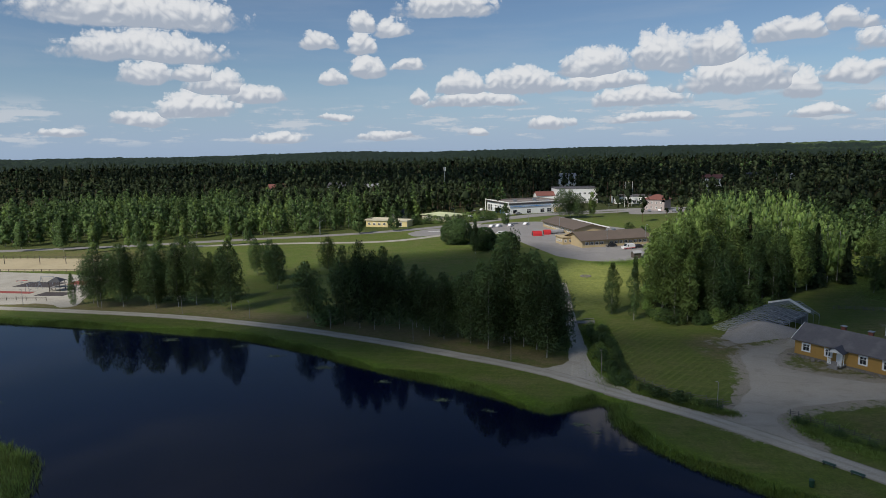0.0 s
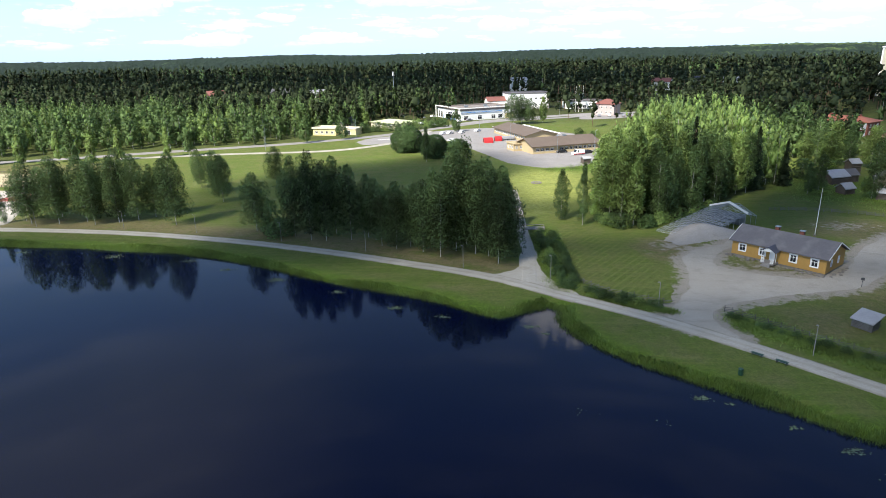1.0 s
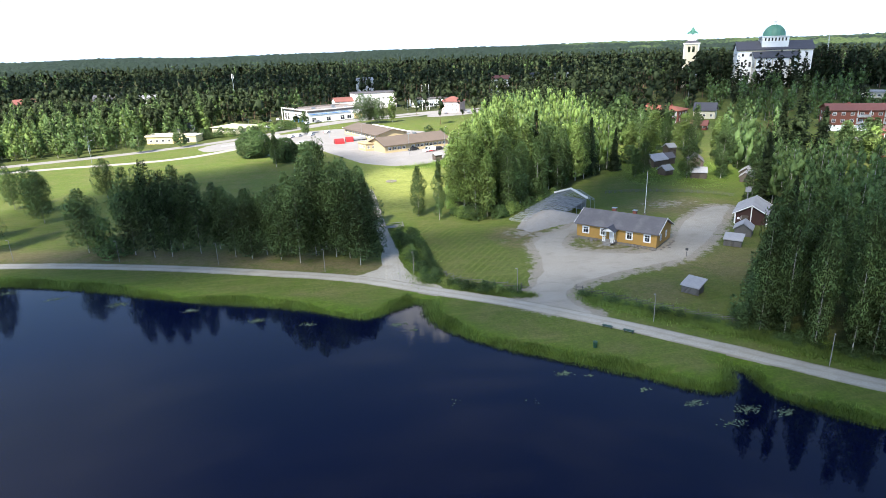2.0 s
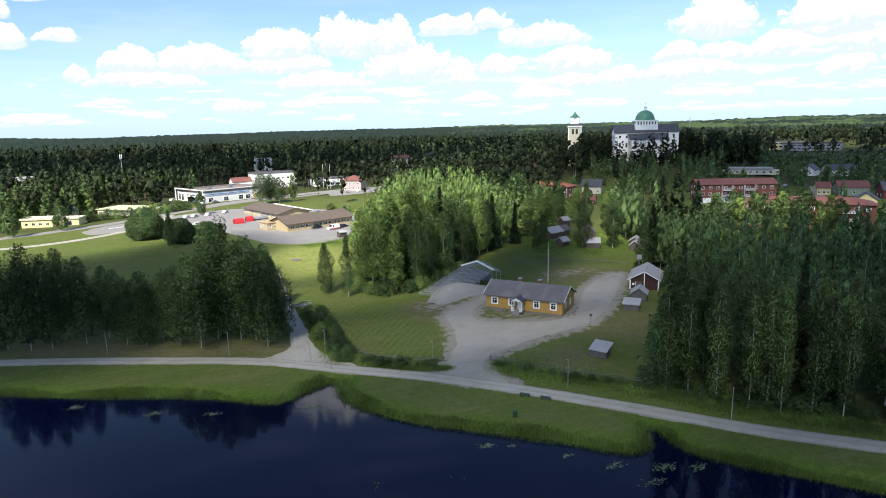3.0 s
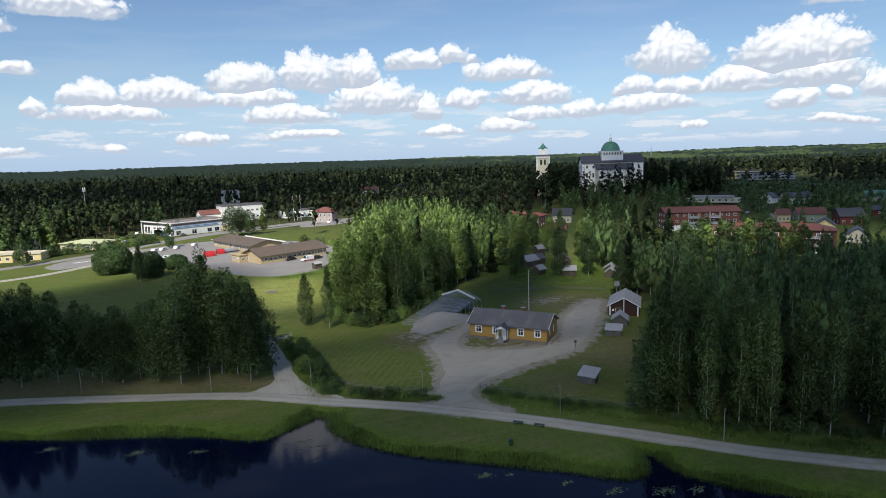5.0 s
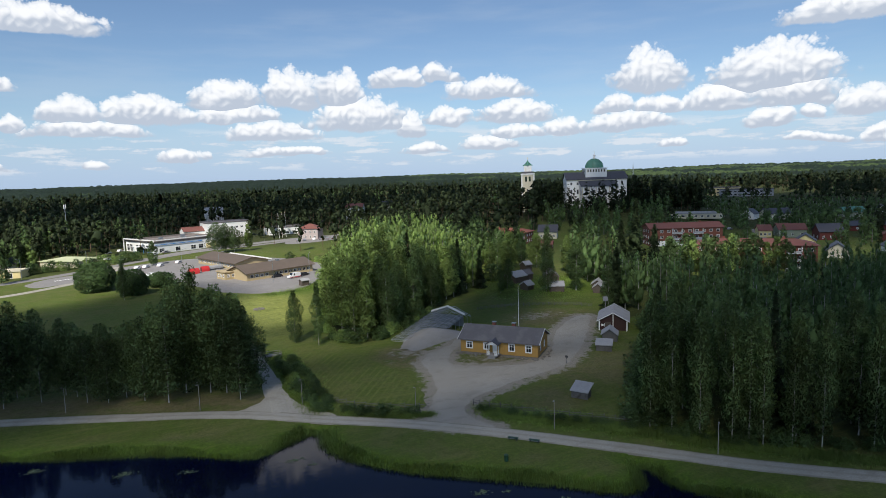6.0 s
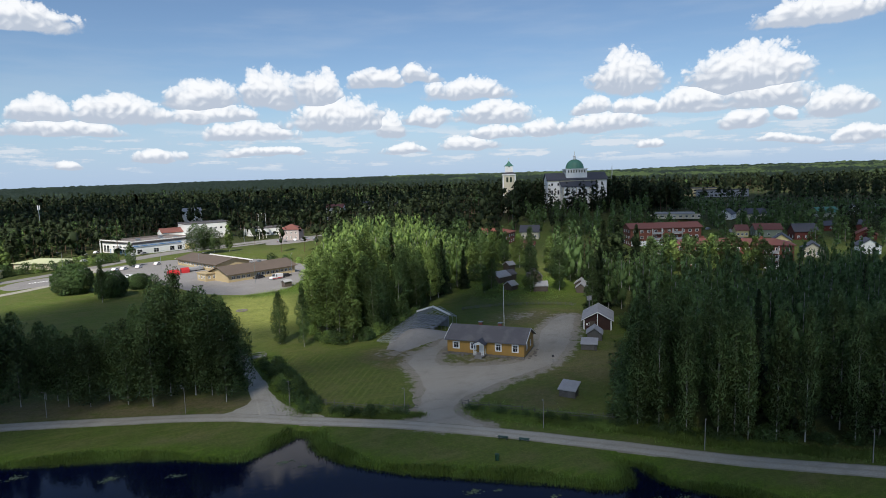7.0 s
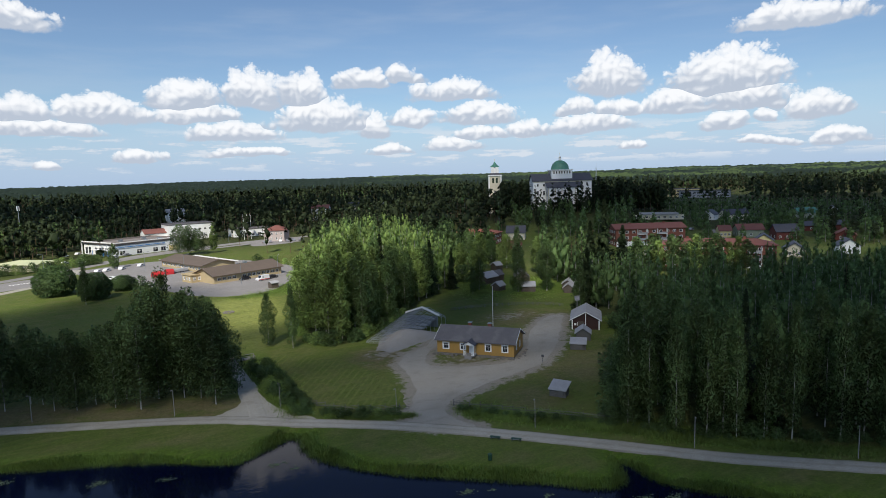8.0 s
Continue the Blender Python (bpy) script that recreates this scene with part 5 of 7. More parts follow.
skyline = skyline_rows()
town_tree = [math.degrees(math.atan2(x, y)) > 33 and math.hypot(x, y) < 430 for x, y, *_ in skyline]
wood("town_wood", [r for r, near in zip(skyline, town_tree) if near], 240, 0.95, "leafy {} trees between the houses of the town", BIRCH_LEAF)
wood("forest", [r for r, near in zip(skyline, town_tree) if not near], 44, 1.7, "dark mixed {} forest running back to the skyline", BIRCH_LEAF)


def far_canopy():
    """The tree tops of the distant forest as one rough sheet."""
    rng = np.random.default_rng(14)
    bearing = np.radians(np.arange(-56, 78, 0.16))
    reach = 1250 * 1.028 ** np.arange(0, 48)
    b, r = np.meshgrid(bearing, reach)
    b = b + rng.uniform(-0.0011, 0.0011, b.shape)
    r = r * (1 + rng.uniform(-0.011, 0.011, r.shape))
    x, y = np.sin(b) * r, np.cos(b) * r
    z = height(x, y) + 11 + rng.uniform(0, 8, x.shape) + 3 * wave(x, y, 60, 6.0)
    n = len(bearing)
    a = (np.arange(len(reach) - 1)[:, None] * n + np.arange(n - 1)).ravel()
    data = fast_mesh("far_forest", np.stack([x.ravel(), y.ravel(), z.ravel()], 1), np.stack([a, a + n, a + n + 1, a + 1], 1), FAR_WOOD)
    tagged(new("far_forest", data), "distant forest tops in dark stands and paler stands coloured as sunlit", "forest", kind="stuff")


far_canopy()

# ---------------------------------------------------------------- buildings
PANE_MESHES = {}


def grid_solid(xs, zs, solid, y0, y1, top=None):
    """A slab in x and z, cut at xs and zs, from the cells that are solid; top: an apex over its middle, for a gable."""
    bm = bmesh.new()
    verts = {(x, z): bm.verts.new((x, y0, z)) for x in xs for z in zs}
    for x0, x1 in zip(xs[:-1], xs[1:]):
        for z0, z1 in zip(zs[:-1], zs[1:]):
            if solid((x0 + x1) / 2, (z0 + z1) / 2):
                bm.faces.new([verts[k] for k in ((x0, z0), (x1, z0), (x1, z1), (x0, z1))])
    if top:
        apex = bm.verts.new((0, y0, zs[-1] + top))
        bm.faces.new([*(verts[x, zs[-1]] for x in xs), apex])
    bmesh.ops.delete(bm, geom=[v for v in bm.verts if not v.link_faces], context="VERTS")
    more = bmesh.ops.extrude_face_region(bm, geom=bm.faces[:])["geom"]
    bmesh.ops.translate(bm, vec=(0, y1 - y0, 0), verts=[v for v in more if isinstance(v, bmesh.types.BMVert)])
    bmesh.ops.recalc_face_normals(bm, faces=bm.faces[:])
    return bm


def window(parent, m, wide, tall, frame_mat, bars=1, depth=0.12):
    """A framed window in an opening of a wall; its outside looks along -y of m."""
    key = (round(wide, 2), round(tall, 2), frame_mat.name, bars)
    if key not in PANE_MESHES:
        t = min(0.11, wide * 0.16)
        lights = [(-wide / 2 + t + n * (wide - 2 * t) / (bars + 1) + (0.02 if n else 0), -wide / 2 + t + (n + 1) * (wide - 2 * t) / (bars + 1) - (0.02 if n < bars else 0)) for n in range(bars + 1)]
        rows = [(t, tall * 0.62), (tall * 0.62 + 0.06, tall - t)] if bars == 1 else [(t, tall - t)]
        xs = sorted({-wide / 2, wide / 2, *(v for some in lights for v in some)})
        zs = sorted({0.0, tall, *(v for some in rows for v in some)})
        bm = grid_solid(xs, zs, lambda x, z: not (any(a < x < b for a, b in lights) and any(a < z < b for a, b in rows)), -0.04, depth)
        glass = boxes((-wide / 2 + t * 0.9, wide / 2 - t * 0.9, 0.03, 0.05, t * 0.9, tall - t * 0.9))
        made = []
        for name, some, mat in (("window", bm, frame_mat), ("pane", glass, GLASS)):
            data = bpy.data.meshes.new(name)
            some.to_mesh(data)
            some.free()
            data.materials.append(mat)
            made.append(data)
        PANE_MESHES[key] = made
    frame_ob, pane = new("window", PANE_MESHES[key][0]), new("pane", PANE_MESHES[key][1])
    frame_ob.parent, pane.parent = parent, frame_ob
    frame_ob.matrix_basis = m
    return frame_ob


def wall_part(parent, m, long, tall, thick, holes, mat, top=None, label=""):
    """A wall along x from -long/2 to long/2, its outside at y = 0, with openings through it; top: a gable's height over its middle."""
    xs = sorted({-long / 2, long / 2, *(v for x, z, w, h in holes for v in (x - w / 2, x + w / 2))})
    zs = sorted({0.0, tall, *(v for x, z, w, h in holes for v in (z, z + h))})
    bm = grid_solid(xs, zs, lambda cx, cz: not any(abs(cx - x) < w / 2 and z < cz < z + h for x, z, w, h in holes), 0, thick, top)
    ob = part("wall", bm, mat, parent, label)
    ob.matrix_basis = m
    return ob


def building(name, m, long, deep, tall, rise, wall_mat, roof_mat, holes, label, category="house", roof="gable", over=0.45, trim=None, bars=1, thick=0.25, group="", roof_label=""):
    """A house: four walls with their openings and windows, and a roof. holes: by side, rows of x, z, width, height."""
    ob = thing(name, m, label, category, group)
    frame_mat = trim or WHITE_PAINT
    sides = {"front": (pose(0, -deep / 2, 0), long), "back": (pose(0, deep / 2, 0, 0, 0, 180), long),
             "left": (pose(-long / 2, 0, 0, 0, 0, -90), deep - 2 * thick), "right": (pose(long / 2, 0, 0, 0, 0, 90), deep - 2 * thick)}
    for side, (at, length) in sides.items():
        mine = holes.get(side, [])
        gable = rise * (length / deep) if roof == "gable" and side in ("left", "right") else None
        wall_part(ob, at, length, tall, thick, mine, wall_mat, gable)
        for x, z, w, h in mine:
            window(ob, at @ pose(x, 0.0, z), w, h, frame_mat, bars)
    bm = bmesh.new()
    a, b, lift = long / 2 + over, deep / 2 + over, rise * over / (deep / 2)
    if roof == "gable":
        prism(bm, [(-b, tall - lift), (0, tall + rise), (b, tall - lift), (b, tall - lift + 0.22), (0, tall + rise + 0.24), (-b, tall - lift + 0.22)], -a, a)
    elif roof == "hip":
        k = max(0.3, a - b)
        low = [bm.verts.new((x, y, tall - 0.05)) for x, y in ((-a, -b), (a, -b), (a, b), (-a, b))]
        mid = [bm.verts.new((x, y, tall + 0.12)) for x, y in ((-a, -b), (a, -b), (a, b), (-a, b))]
        r0, r1 = bm.verts.new((-k, 0, tall + rise)), bm.verts.new((k, 0, tall + rise))
        bm.faces.new(low[::-1])
        for n in range(4):
            bm.faces.new((low[n], low[(n + 1) % 4], mid[(n + 1) % 4], mid[n]))
        for f in ((mid[0], mid[1], r1, r0), (mid[1], mid[2], r1), (mid[2], mid[3], r0, r1), (mid[3], mid[0], r0)):
            bm.faces.new(f)
    elif roof == "shed":
        prism(bm, [(-b, tall - 0.05), (b, tall + rise), (b, tall + rise + 0.15), (-b, tall + 0.12)], -a, a)
    else:
        box(bm, -a, a, -b, b, tall, tall + 0.25)
        for x0, x1, y0, y1 in ((-a, a, -b, -b + 0.3), (-a, a, b - 0.3, b), (-a, -a + 0.3, -b + 0.3, b - 0.3), (a - 0.3, a, -b + 0.3, b - 0.3)):
            box(bm, x0, x1, y0, y1, tall + 0.25, tall + 0.25 + rise)
    part("roof", bm, roof_mat, ob, roof_label)
    if roof == "shed":
        for x in (-long / 2, long / 2 - thick):
            bm = bmesh.new()
            prism(bm, [(-deep / 2, tall), (deep / 2, tall), (deep / 2, tall + rise * 0.93)], x, x + thick)
            part("gable", bm, wall_mat, ob)
        part("wall_top", boxes((-long / 2 + thick, long / 2 - thick, deep / 2 - thick, deep / 2, tall, tall + rise * 0.88)), wall_mat, ob)
    return ob


def row_of(count, span, z, w, h, skip=()):
    return [((n + 0.5) / count * span - span / 2, z, w, h) for n in range(count) if n not in skip]


def ridge_boards(ob, long, deep, tall, rise, over, mat):
    """Painted boards along the sloping edges of both gables."""
    for x in (-long / 2 - over - 0.05, long / 2 + over - 0.03):
        for s in (-1, 1):
            bm = bmesh.new()
            y, lift = deep / 2 + over, rise * over / (deep / 2)
            prism(bm, [(s * y, tall - lift + 0.06), (s * y, tall - lift + 0.235), (0, tall + rise + 0.265), (0, tall + rise + 0.09)], x, x + 0.08)
            part("barge_board", bm, mat, ob, "white painted barge board")


def at_ground(x, y, turn=0.0, drop=0.0):
    return pose(x, y, float(height(np.array(x), np.array(y))) - drop, 0, 0, turn)


def yellow_house():
    long, deep, tall, rise = 16.8, 8.4, 2.85, 2.0
    ob = building("house", at_ground(58.1, 111.8, -47.8) @ pose(0, 0, 0.35), long, deep, tall, rise, YELLOW_BOARD, GREY_FELT,
                  {"front": [(-6.4, 0.85, 1.25, 1.35), (-2.6, 0.85, 1.1, 1.35), (2.9, 0.85, 1.15, 1.45), (6.5, 0.85, 1.15, 1.45)],
                   "right": [(-1.9, 0.85, 0.9, 1.4), (1.3, 0.85, 0.9, 1.4)], "left": [(-1.6, 0.85, 1, 1.35), (1.6, 0.85, 1, 1.35)],
                   "back": row_of(5, 16, 0.85, 1.1, 1.35)},
                  "long ochre-yellow wooden house with white windows and a grey felt roof", over=0.5, bars=1, roof_label="worn grey felt roof")
    ridge_boards(ob, long, deep, tall, rise, 0.5, WHITE_PAINT)
    part("foundation", boxes((-long / 2 + 0.06, long / 2 - 0.06, -deep / 2 + 0.06, deep / 2 - 0.06, -0.5, 0.0)), STONE, ob, "rough field stone foundation")
    for x in (-long / 2 + 0.01, long / 2 - 0.13):
        for y in (-deep / 2 - 0.03, deep / 2 - 0.09):
            part("corner_board", boxes((x, x + 0.12, y, y + 0.12, 0.0, tall - 0.1)), YELLOW_BOARD, ob)
    for n in range(26):
        x = -long / 2 + 0.36 + n * (long - 0.5) / 26
        if all(abs(x - c) > 0.85 for c in (-6.4, -2.6, -0.9, 2.9, 6.5)):
            part("batten", boxes((x - 0.025, x + 0.025, -deep / 2 - 0.025, -deep / 2, 0.02, tall - 0.12)), YELLOW_BOARD, ob)
    for x, z, w, h in ((-6.4, 0.85, 1.25, 1.35), (-2.6, 0.85, 1.1, 1.35), (2.9, 0.85, 1.15, 1.45), (6.5, 0.85, 1.15, 1.45)):
        y0, y1 = -deep / 2 - 0.06, -deep / 2 - 0.005
        part("window_trim", boxes((x - w / 2 - 0.16, x - w / 2, y0, y1, z - 0.1, z + h + 0.16), (x + w / 2, x + w / 2 + 0.16, y0, y1, z - 0.1, z + h + 0.16),
                                  (x - w / 2, x + w / 2, y0, y1, z + h, z + h + 0.16), (x - w / 2, x + w / 2, y0 - 0.04, y1, z - 0.1, z)), WHITE_PAINT, ob, "white window surround")
    for x in (-2.4, 2.0):
        stack = part("chimney", boxes((x - 0.35, x + 0.35, 0.35, 1.05, tall + rise - 0.7, tall + rise + 0.75)), BRICK_RED, ob, "short red brick chimney")
        part("cap", boxes((x - 0.45, x + 0.45, 0.25, 1.15, tall + rise + 0.75, tall + rise + 0.85)), STEEL, stack)
    # the glazed porch with its own gable
    px, y0, y1 = -0.75, -deep / 2 - 2.0, -deep / 2
    for x in (px - 1.15, px + 1.05):
        for y in (y0, y0 + 0.95):
            part("porch_post", boxes((x, x + 0.1, y, y + 0.1, 0.25, 2.45)), WHITE_PAINT, ob, "white porch post")
    floor = part("porch_floor", boxes((px - 1.2, px + 1.2, y0 - 0.02, y1, 0.0, 0.25)), PLANK_GREY, ob)
    part("step", boxes((px - 0.7, px + 0.7, y0 - 0.35, y0 - 0.03, -0.3, 0.1)), PLANK_GREY, floor)
    part("step", boxes((px - 0.8, px + 0.8, y0 - 0.7, y0 - 0.36, -0.45, -0.08)), PLANK_GREY, floor)
    roof = bmesh.new()
    prism(roof, [(-1.45, 2.4), (0, 3.25), (1.45, 2.4), (1.45, 2.52), (0, 3.38), (-1.45, 2.52)], y0 - 0.25, y1 + 0.6)
    bmesh.ops.transform(roof, matrix=Matrix.Translation((px, 0, 0)) @ Matrix(((0, -1, 0, 0), (1, 0, 0, 0), (0, 0, 1, 0), (0, 0, 0, 1))), verts=roof.verts[:])
    part("porch_roof", roof, TILE_DARK, ob, "dark felt porch roof")
    gable = bmesh.new()
    prism(gable, [(-1.2, 2.42), (1.2, 2.42), (0, 3.12)], y0 - 0.02, y0 + 0.06)
    bmesh.ops.transform(gable, matrix=Matrix.Translation((px, 0, 0)) @ Matrix(((0, -1, 0, 0), (1, 0, 0, 0), (0, 0, 1, 0), (0, 0, 0, 1))), verts=gable.verts[:])
    part("porch_gable", gable, WHITE_PAINT, ob, "white boarded porch gable")
    for x0, x1 in ((px - 1.05, px - 0.5), (px + 0.5, px + 1.05)):
        rail = bmesh.new()
        box(rail, x0, x1, y0 + 0.02, y0 + 0.08, 1.05, 1.13)
        for k in range(5):
            x = x0 + (x1 - x0) * (k + 0.5) / 5
            box(rail, x - 0.03, x + 0.03, y0 + 0.03, y0 + 0.07, 0.25, 1.05)
        part("railing", rail, WHITE_PAINT, ob, "white porch railing")
    part("porch_door", boxes((px - 0.5, px + 0.5, y1 - 0.05, y1 - 0.01, 0.25, 2.25)), WHITE_PAINT, ob, "pale panelled porch door")


yellow_house()


def loose_stones():
    """Field stones that lie along the foot of the old house."""
    rng = random.Random(12)
    at = at_ground(58.3, 111.6, -47.8)
    for n in range(46):
        x = rng.uniform(-9.2, 9.2)
        y = -4.45 - abs(rng.gauss(0, 0.45)) if n % 5 else rng.uniform(-4.2, 4.2)
        if n % 5 == 0:
            x = 8.9 + abs(rng.gauss(0, 0.4))
        if -2.2 < x < 0.7 and n % 5:
            continue
        bm = bmesh.new()
        bmesh.ops.create_icosphere(bm, subdivisions=1, radius=1.0)
        for v in bm.verts:
            v.co *= 1 + 0.25 * noise.noise(v.co * 1.7 + Vector((n * 3.0, 0, 0)))
        r = rng.uniform(0.16, 0.42)
        stone = part("field_stone", bm, STONE, None)
        stone.matrix_basis = at @ pose(x, y, r * 0.25, 0, 0, rng.uniform(0, 360)) @ Matrix.Diagonal((r * 1.3, r, r * 0.75, 1))
        tagged(stone, "rounded grey field stone lying by the house wall", "stone", "stones round the house")


loose_stones()


def outbuilding(x, y, turn, long, deep, tall, rise, wall_mat, roof_mat, label, roof="gable", holes=None, name="shed", group="old farm outbuildings"):
    ob = building(name, at_ground(x, y, turn, 0.02), long, deep, tall, rise, wall_mat, roof_mat, holes or {}, label, "shed", roof, 0.35, WHITE_PAINT, 1, 0.18, group)
    for k in range(6):
        z = 0.12 + k * tall / 6.2
        part("log", tube(bmesh.new(), (-long / 2 - 0.18, -deep / 2 - 0.02, z), (long / 2 + 0.18, -deep / 2 - 0.02, z), tall / 13, None, 6), wall_mat, ob)
    part("door", boxes((long * 0.1, long * 0.1 + 0.75, -deep / 2 - 0.16, -deep / 2 - 0.10, 0.1, min(1.75, tall - 0.1))), wall_mat, ob)
    return ob


outbuilding(55.2, 81.4, -58, 2.5, 2.1, 1.3, 0.85, LOG_GREY, SHINGLE, "small grey log shed with a single-pitch shingle roof", "shed")
outbuilding(82.6, 106.9, 48, 3.3, 3.1, 1.7, 1.1, LOG_GREY, SHINGLE, "grey log shed with a silvery gable roof")
outbuilding(76.3, 101.2, -44, 2.9, 2.1, 1.35, 0.7, LOG_GREY, SHINGLE, "low grey log shed with a dark roof", "shed")
barn = building("barn", at_ground(91.8, 116.4, 48, 0.02), 9.6, 6.6, 2.4, 1.8, BARN_DARK, SHINGLE, {"left": [(-1.6, 0.9, 0.8, 0.9)]},
                "dark brown-red board barn with white corners and a silvery roof", "barn", over=0.5)
ridge_boards(barn, 9.6, 6.6, 2.4, 1.8, 0.5, WHITE_PAINT)
for y in (-3.32, 3.12):
    part("corner_board", boxes((-4.85, -4.65, y, y + 0.2, 0, 2.35)), WHITE_PAINT, barn, "white corner board")
for y in (-3.2, -0.1, 3.0):
    part("post", boxes((-5.25, -5.05, y, y + 0.2, 0, 2.3 + 1.7 * (abs(y) < 1))), WHITE_PAINT, barn, "white post under the gable")
part("door", boxes((-4.88, -4.81, 0.5, 1.9, 0.1, 2.0)), LOG_DARK, barn, "dark plank barn door")
part("notice_board", boxes((-4.88, -4.81, 2.2, 2.7, 1.0, 1.5)), WHITE_PAINT, barn, "small white board on the gable")
for k in range(15):
    x = -5.2 + 0.72 * k
    for s in (-1, 1):
        strip = bmesh.new()
        prism(strip, [(s * 3.75, 2.4 - 0.27 + 0.21), (0, 2.4 + 1.8 + 0.23), (0, 2.4 + 1.8 + 0.28), (s * 3.75, 2.4 - 0.27 + 0.26)], x, x + 0.07)
        part("roof_batten", strip, SHINGLE, barn)
for x, y, turn, long, deep, tall, rise, roof_mat, label in [
        (104.5, 182.5, 18, 6.2, 5.0, 2.3, 1.5, SHINGLE, "dark log cabin with a silvery plank roof"),
        (100.2, 168.5, 20, 3.2, 3.0, 1.7, 1.1, SHINGLE, "tiny dark log store on posts"),
        (106.6, 161.0, -30, 4.2, 3.2, 2.0, 1.1, SHINGLE, "small dark log cabin with a pale plank roof"),
        (114.5, 175.5, 60, 6.5, 4.6, 2.6, 1.9, GREY_FELT, "tall dark log cabin with a steep grey roof"),
        (110.0, 185.0, 15, 4.0, 3.5, 2.2, 1.3, GREY_FELT, "dark log cabin with a weathered roof"),
        (117.7, 196.5, 10, 3.0, 3.0, 3.6, 1.0, SHINGLE, "narrow two-storey log storehouse"),
        (116.0, 152.0, 45, 3.4, 2.8, 1.8, 1.1, SHINGLE, "small log hut with a pale roof under the spruces"),
        (119.5, 156.5, 45, 4.2, 3.4, 2.0, 1.2, SHINGLE, "grey log hut with a pale plank roof")]:
    outbuilding(x, y, turn, long, deep, tall, rise, LOG_DARK, roof_mat, label, group="cabins of the open-air museum", name="log_cabin")

# the low school with two wings
school = building("school", at_ground(32.5, 254.5, 22), 30, 14, 3.2, 2.3, TAN_WALL, TAN_ROOF,
                  {"front": row_of(13, 28, 1.1, 1.5, 1.2, (4,)), "left": [(-3.5, 1.0, 1.2, 1.3)], "right": row_of(3, 10, 1.0, 1.4, 1.3)},
                  "low tan school with a brown felt roof", "school", over=0.9, bars=1)
part("roof_vent", boxes((2, 3.4, -0.6, 0.6, 5.1, 6.2)), STEEL, school)
part("roof_vent", boxes((-1, 0, -0.4, 0.4, 5.2, 5.9)), STEEL, school)
building("school_porch", at_ground(15.8, 255.0, 22), 6.5, 7.0, 2.9, 0.15, TAN_WALL, TAN_WALL, {"front": row_of(3, 6, 1.0, 1.0, 1.2), "left": row_of(3, 6, 1.0, 1.0, 1.2)},
         "flat-roofed tan porch of the school", "porch", "flat", 0.3)
wing = building("school_wing", at_ground(21.5, 297, -69.6), 38, 15.5, 3.1, 1.9, TAN_WALL, TAN_ROOF, {"front": row_of(14, 36, 1.1, 1.5, 1.2), "left": row_of(4, 14, 1.1, 1.4, 1.2)},
                "long brown-roofed school wing", "school", over=0.9)
part("fascia", boxes((-19.9, 19.9, 8.7, 9.0, 3.1, 3.6)), WHITE_PAINT, wing, "white roof edge")
part("fascia", boxes((-20.0, -19.92, -8.6, 8.6, 3.0, 3.35)), WHITE_PAINT, wing, "white roof edge")

# shops beside the town road
shop = building("supermarket", at_ground(-1.3, 396.4, 28), 40, 34, 5.8, 0.9, WHITE_PAINT, SHOP_ROOF, {"front": row_of(8, 38, 0.4, 3.0, 2.4, (1, 3, 6)), "left": row_of(9, 32, 0.4, 2.8, 4.0, (2, 7))},
                "wide white supermarket with a flat grey roof and blue trim", "shop", "flat", 0.2)
part("sign_band", boxes((-20.3, 8.0, -17.4, -17.22, 4.6, 5.0)), BLUE_PAINT, shop, "blue band under the roof edge")
part("canopy", boxes((-23.0, -20.3, -14, 3, 3.2, 3.5)), WHITE_PAINT, shop, "white entrance canopy")
for y in (-13.5, -8.5, -3.0, 2.5):
    part("canopy_post", boxes((-22.8, -22.56, y - 0.12, y + 0.12, 0, 3.3)), BLUE_PAINT, shop, "blue canopy post")
part("gantry", boxes((-21.6, -21.1, -17.5, 17, 7.2, 7.7), (-21.6, -21.1, -17.5, -17.1, 0, 7.2), (-21.6, -21.1, 16.6, 17, 0, 7.2), (-21.1, 14, -17.8, -17.5, 7.2, 7.6), (13.6, 14, -17.8, -17.5, 0, 7.2)), WHITE_PAINT, shop, "white steel gantry over the facade")
for x, y, z in ((-6, 4, 1.2), (4, -5, 0.9), (9, 6, 1.4), (14, -2, 0.8)):
    part("roof_vent", boxes((x - 1.1, x + 1.1, y - 0.9, y + 0.9, 6.0, 6.0 + z)), STEEL, shop)
part("doorway", boxes((10.5, 16.5, -17.3, -17.02, 0.1, 3.0)), PALE_YELLOW, shop, "yellow framed entrance")
building("office_block", at_ground(34, 462, 10), 30, 20, 10.5, 0.6, WHITE_PAINT, GREY_FELT, {"front": row_of(8, 28, 2.0, 1.8, 1.4) + row_of(8, 28, 6.4, 1.8, 1.4)},
         "white two-storey office block with a flat roof", "office", "flat", 0.2)
building("annex", at_ground(14, 462, 10), 18, 14, 5.5, 2.6, WHITE_PAINT, TILE_RED, {"front": row_of(5, 16, 1.0, 1.6, 1.4)}, "white annex with a red sheet roof", "shop", "gable", 0.4)
building("warehouse", at_ground(74, 452, 6), 26, 14, 5.0, 0.5, WHITE_PAINT, GREY_FELT, {"front": row_of(5, 24, 0.6, 2.6, 2.0)}, "low white warehouse among the trees", "warehouse", "flat", 0.2)
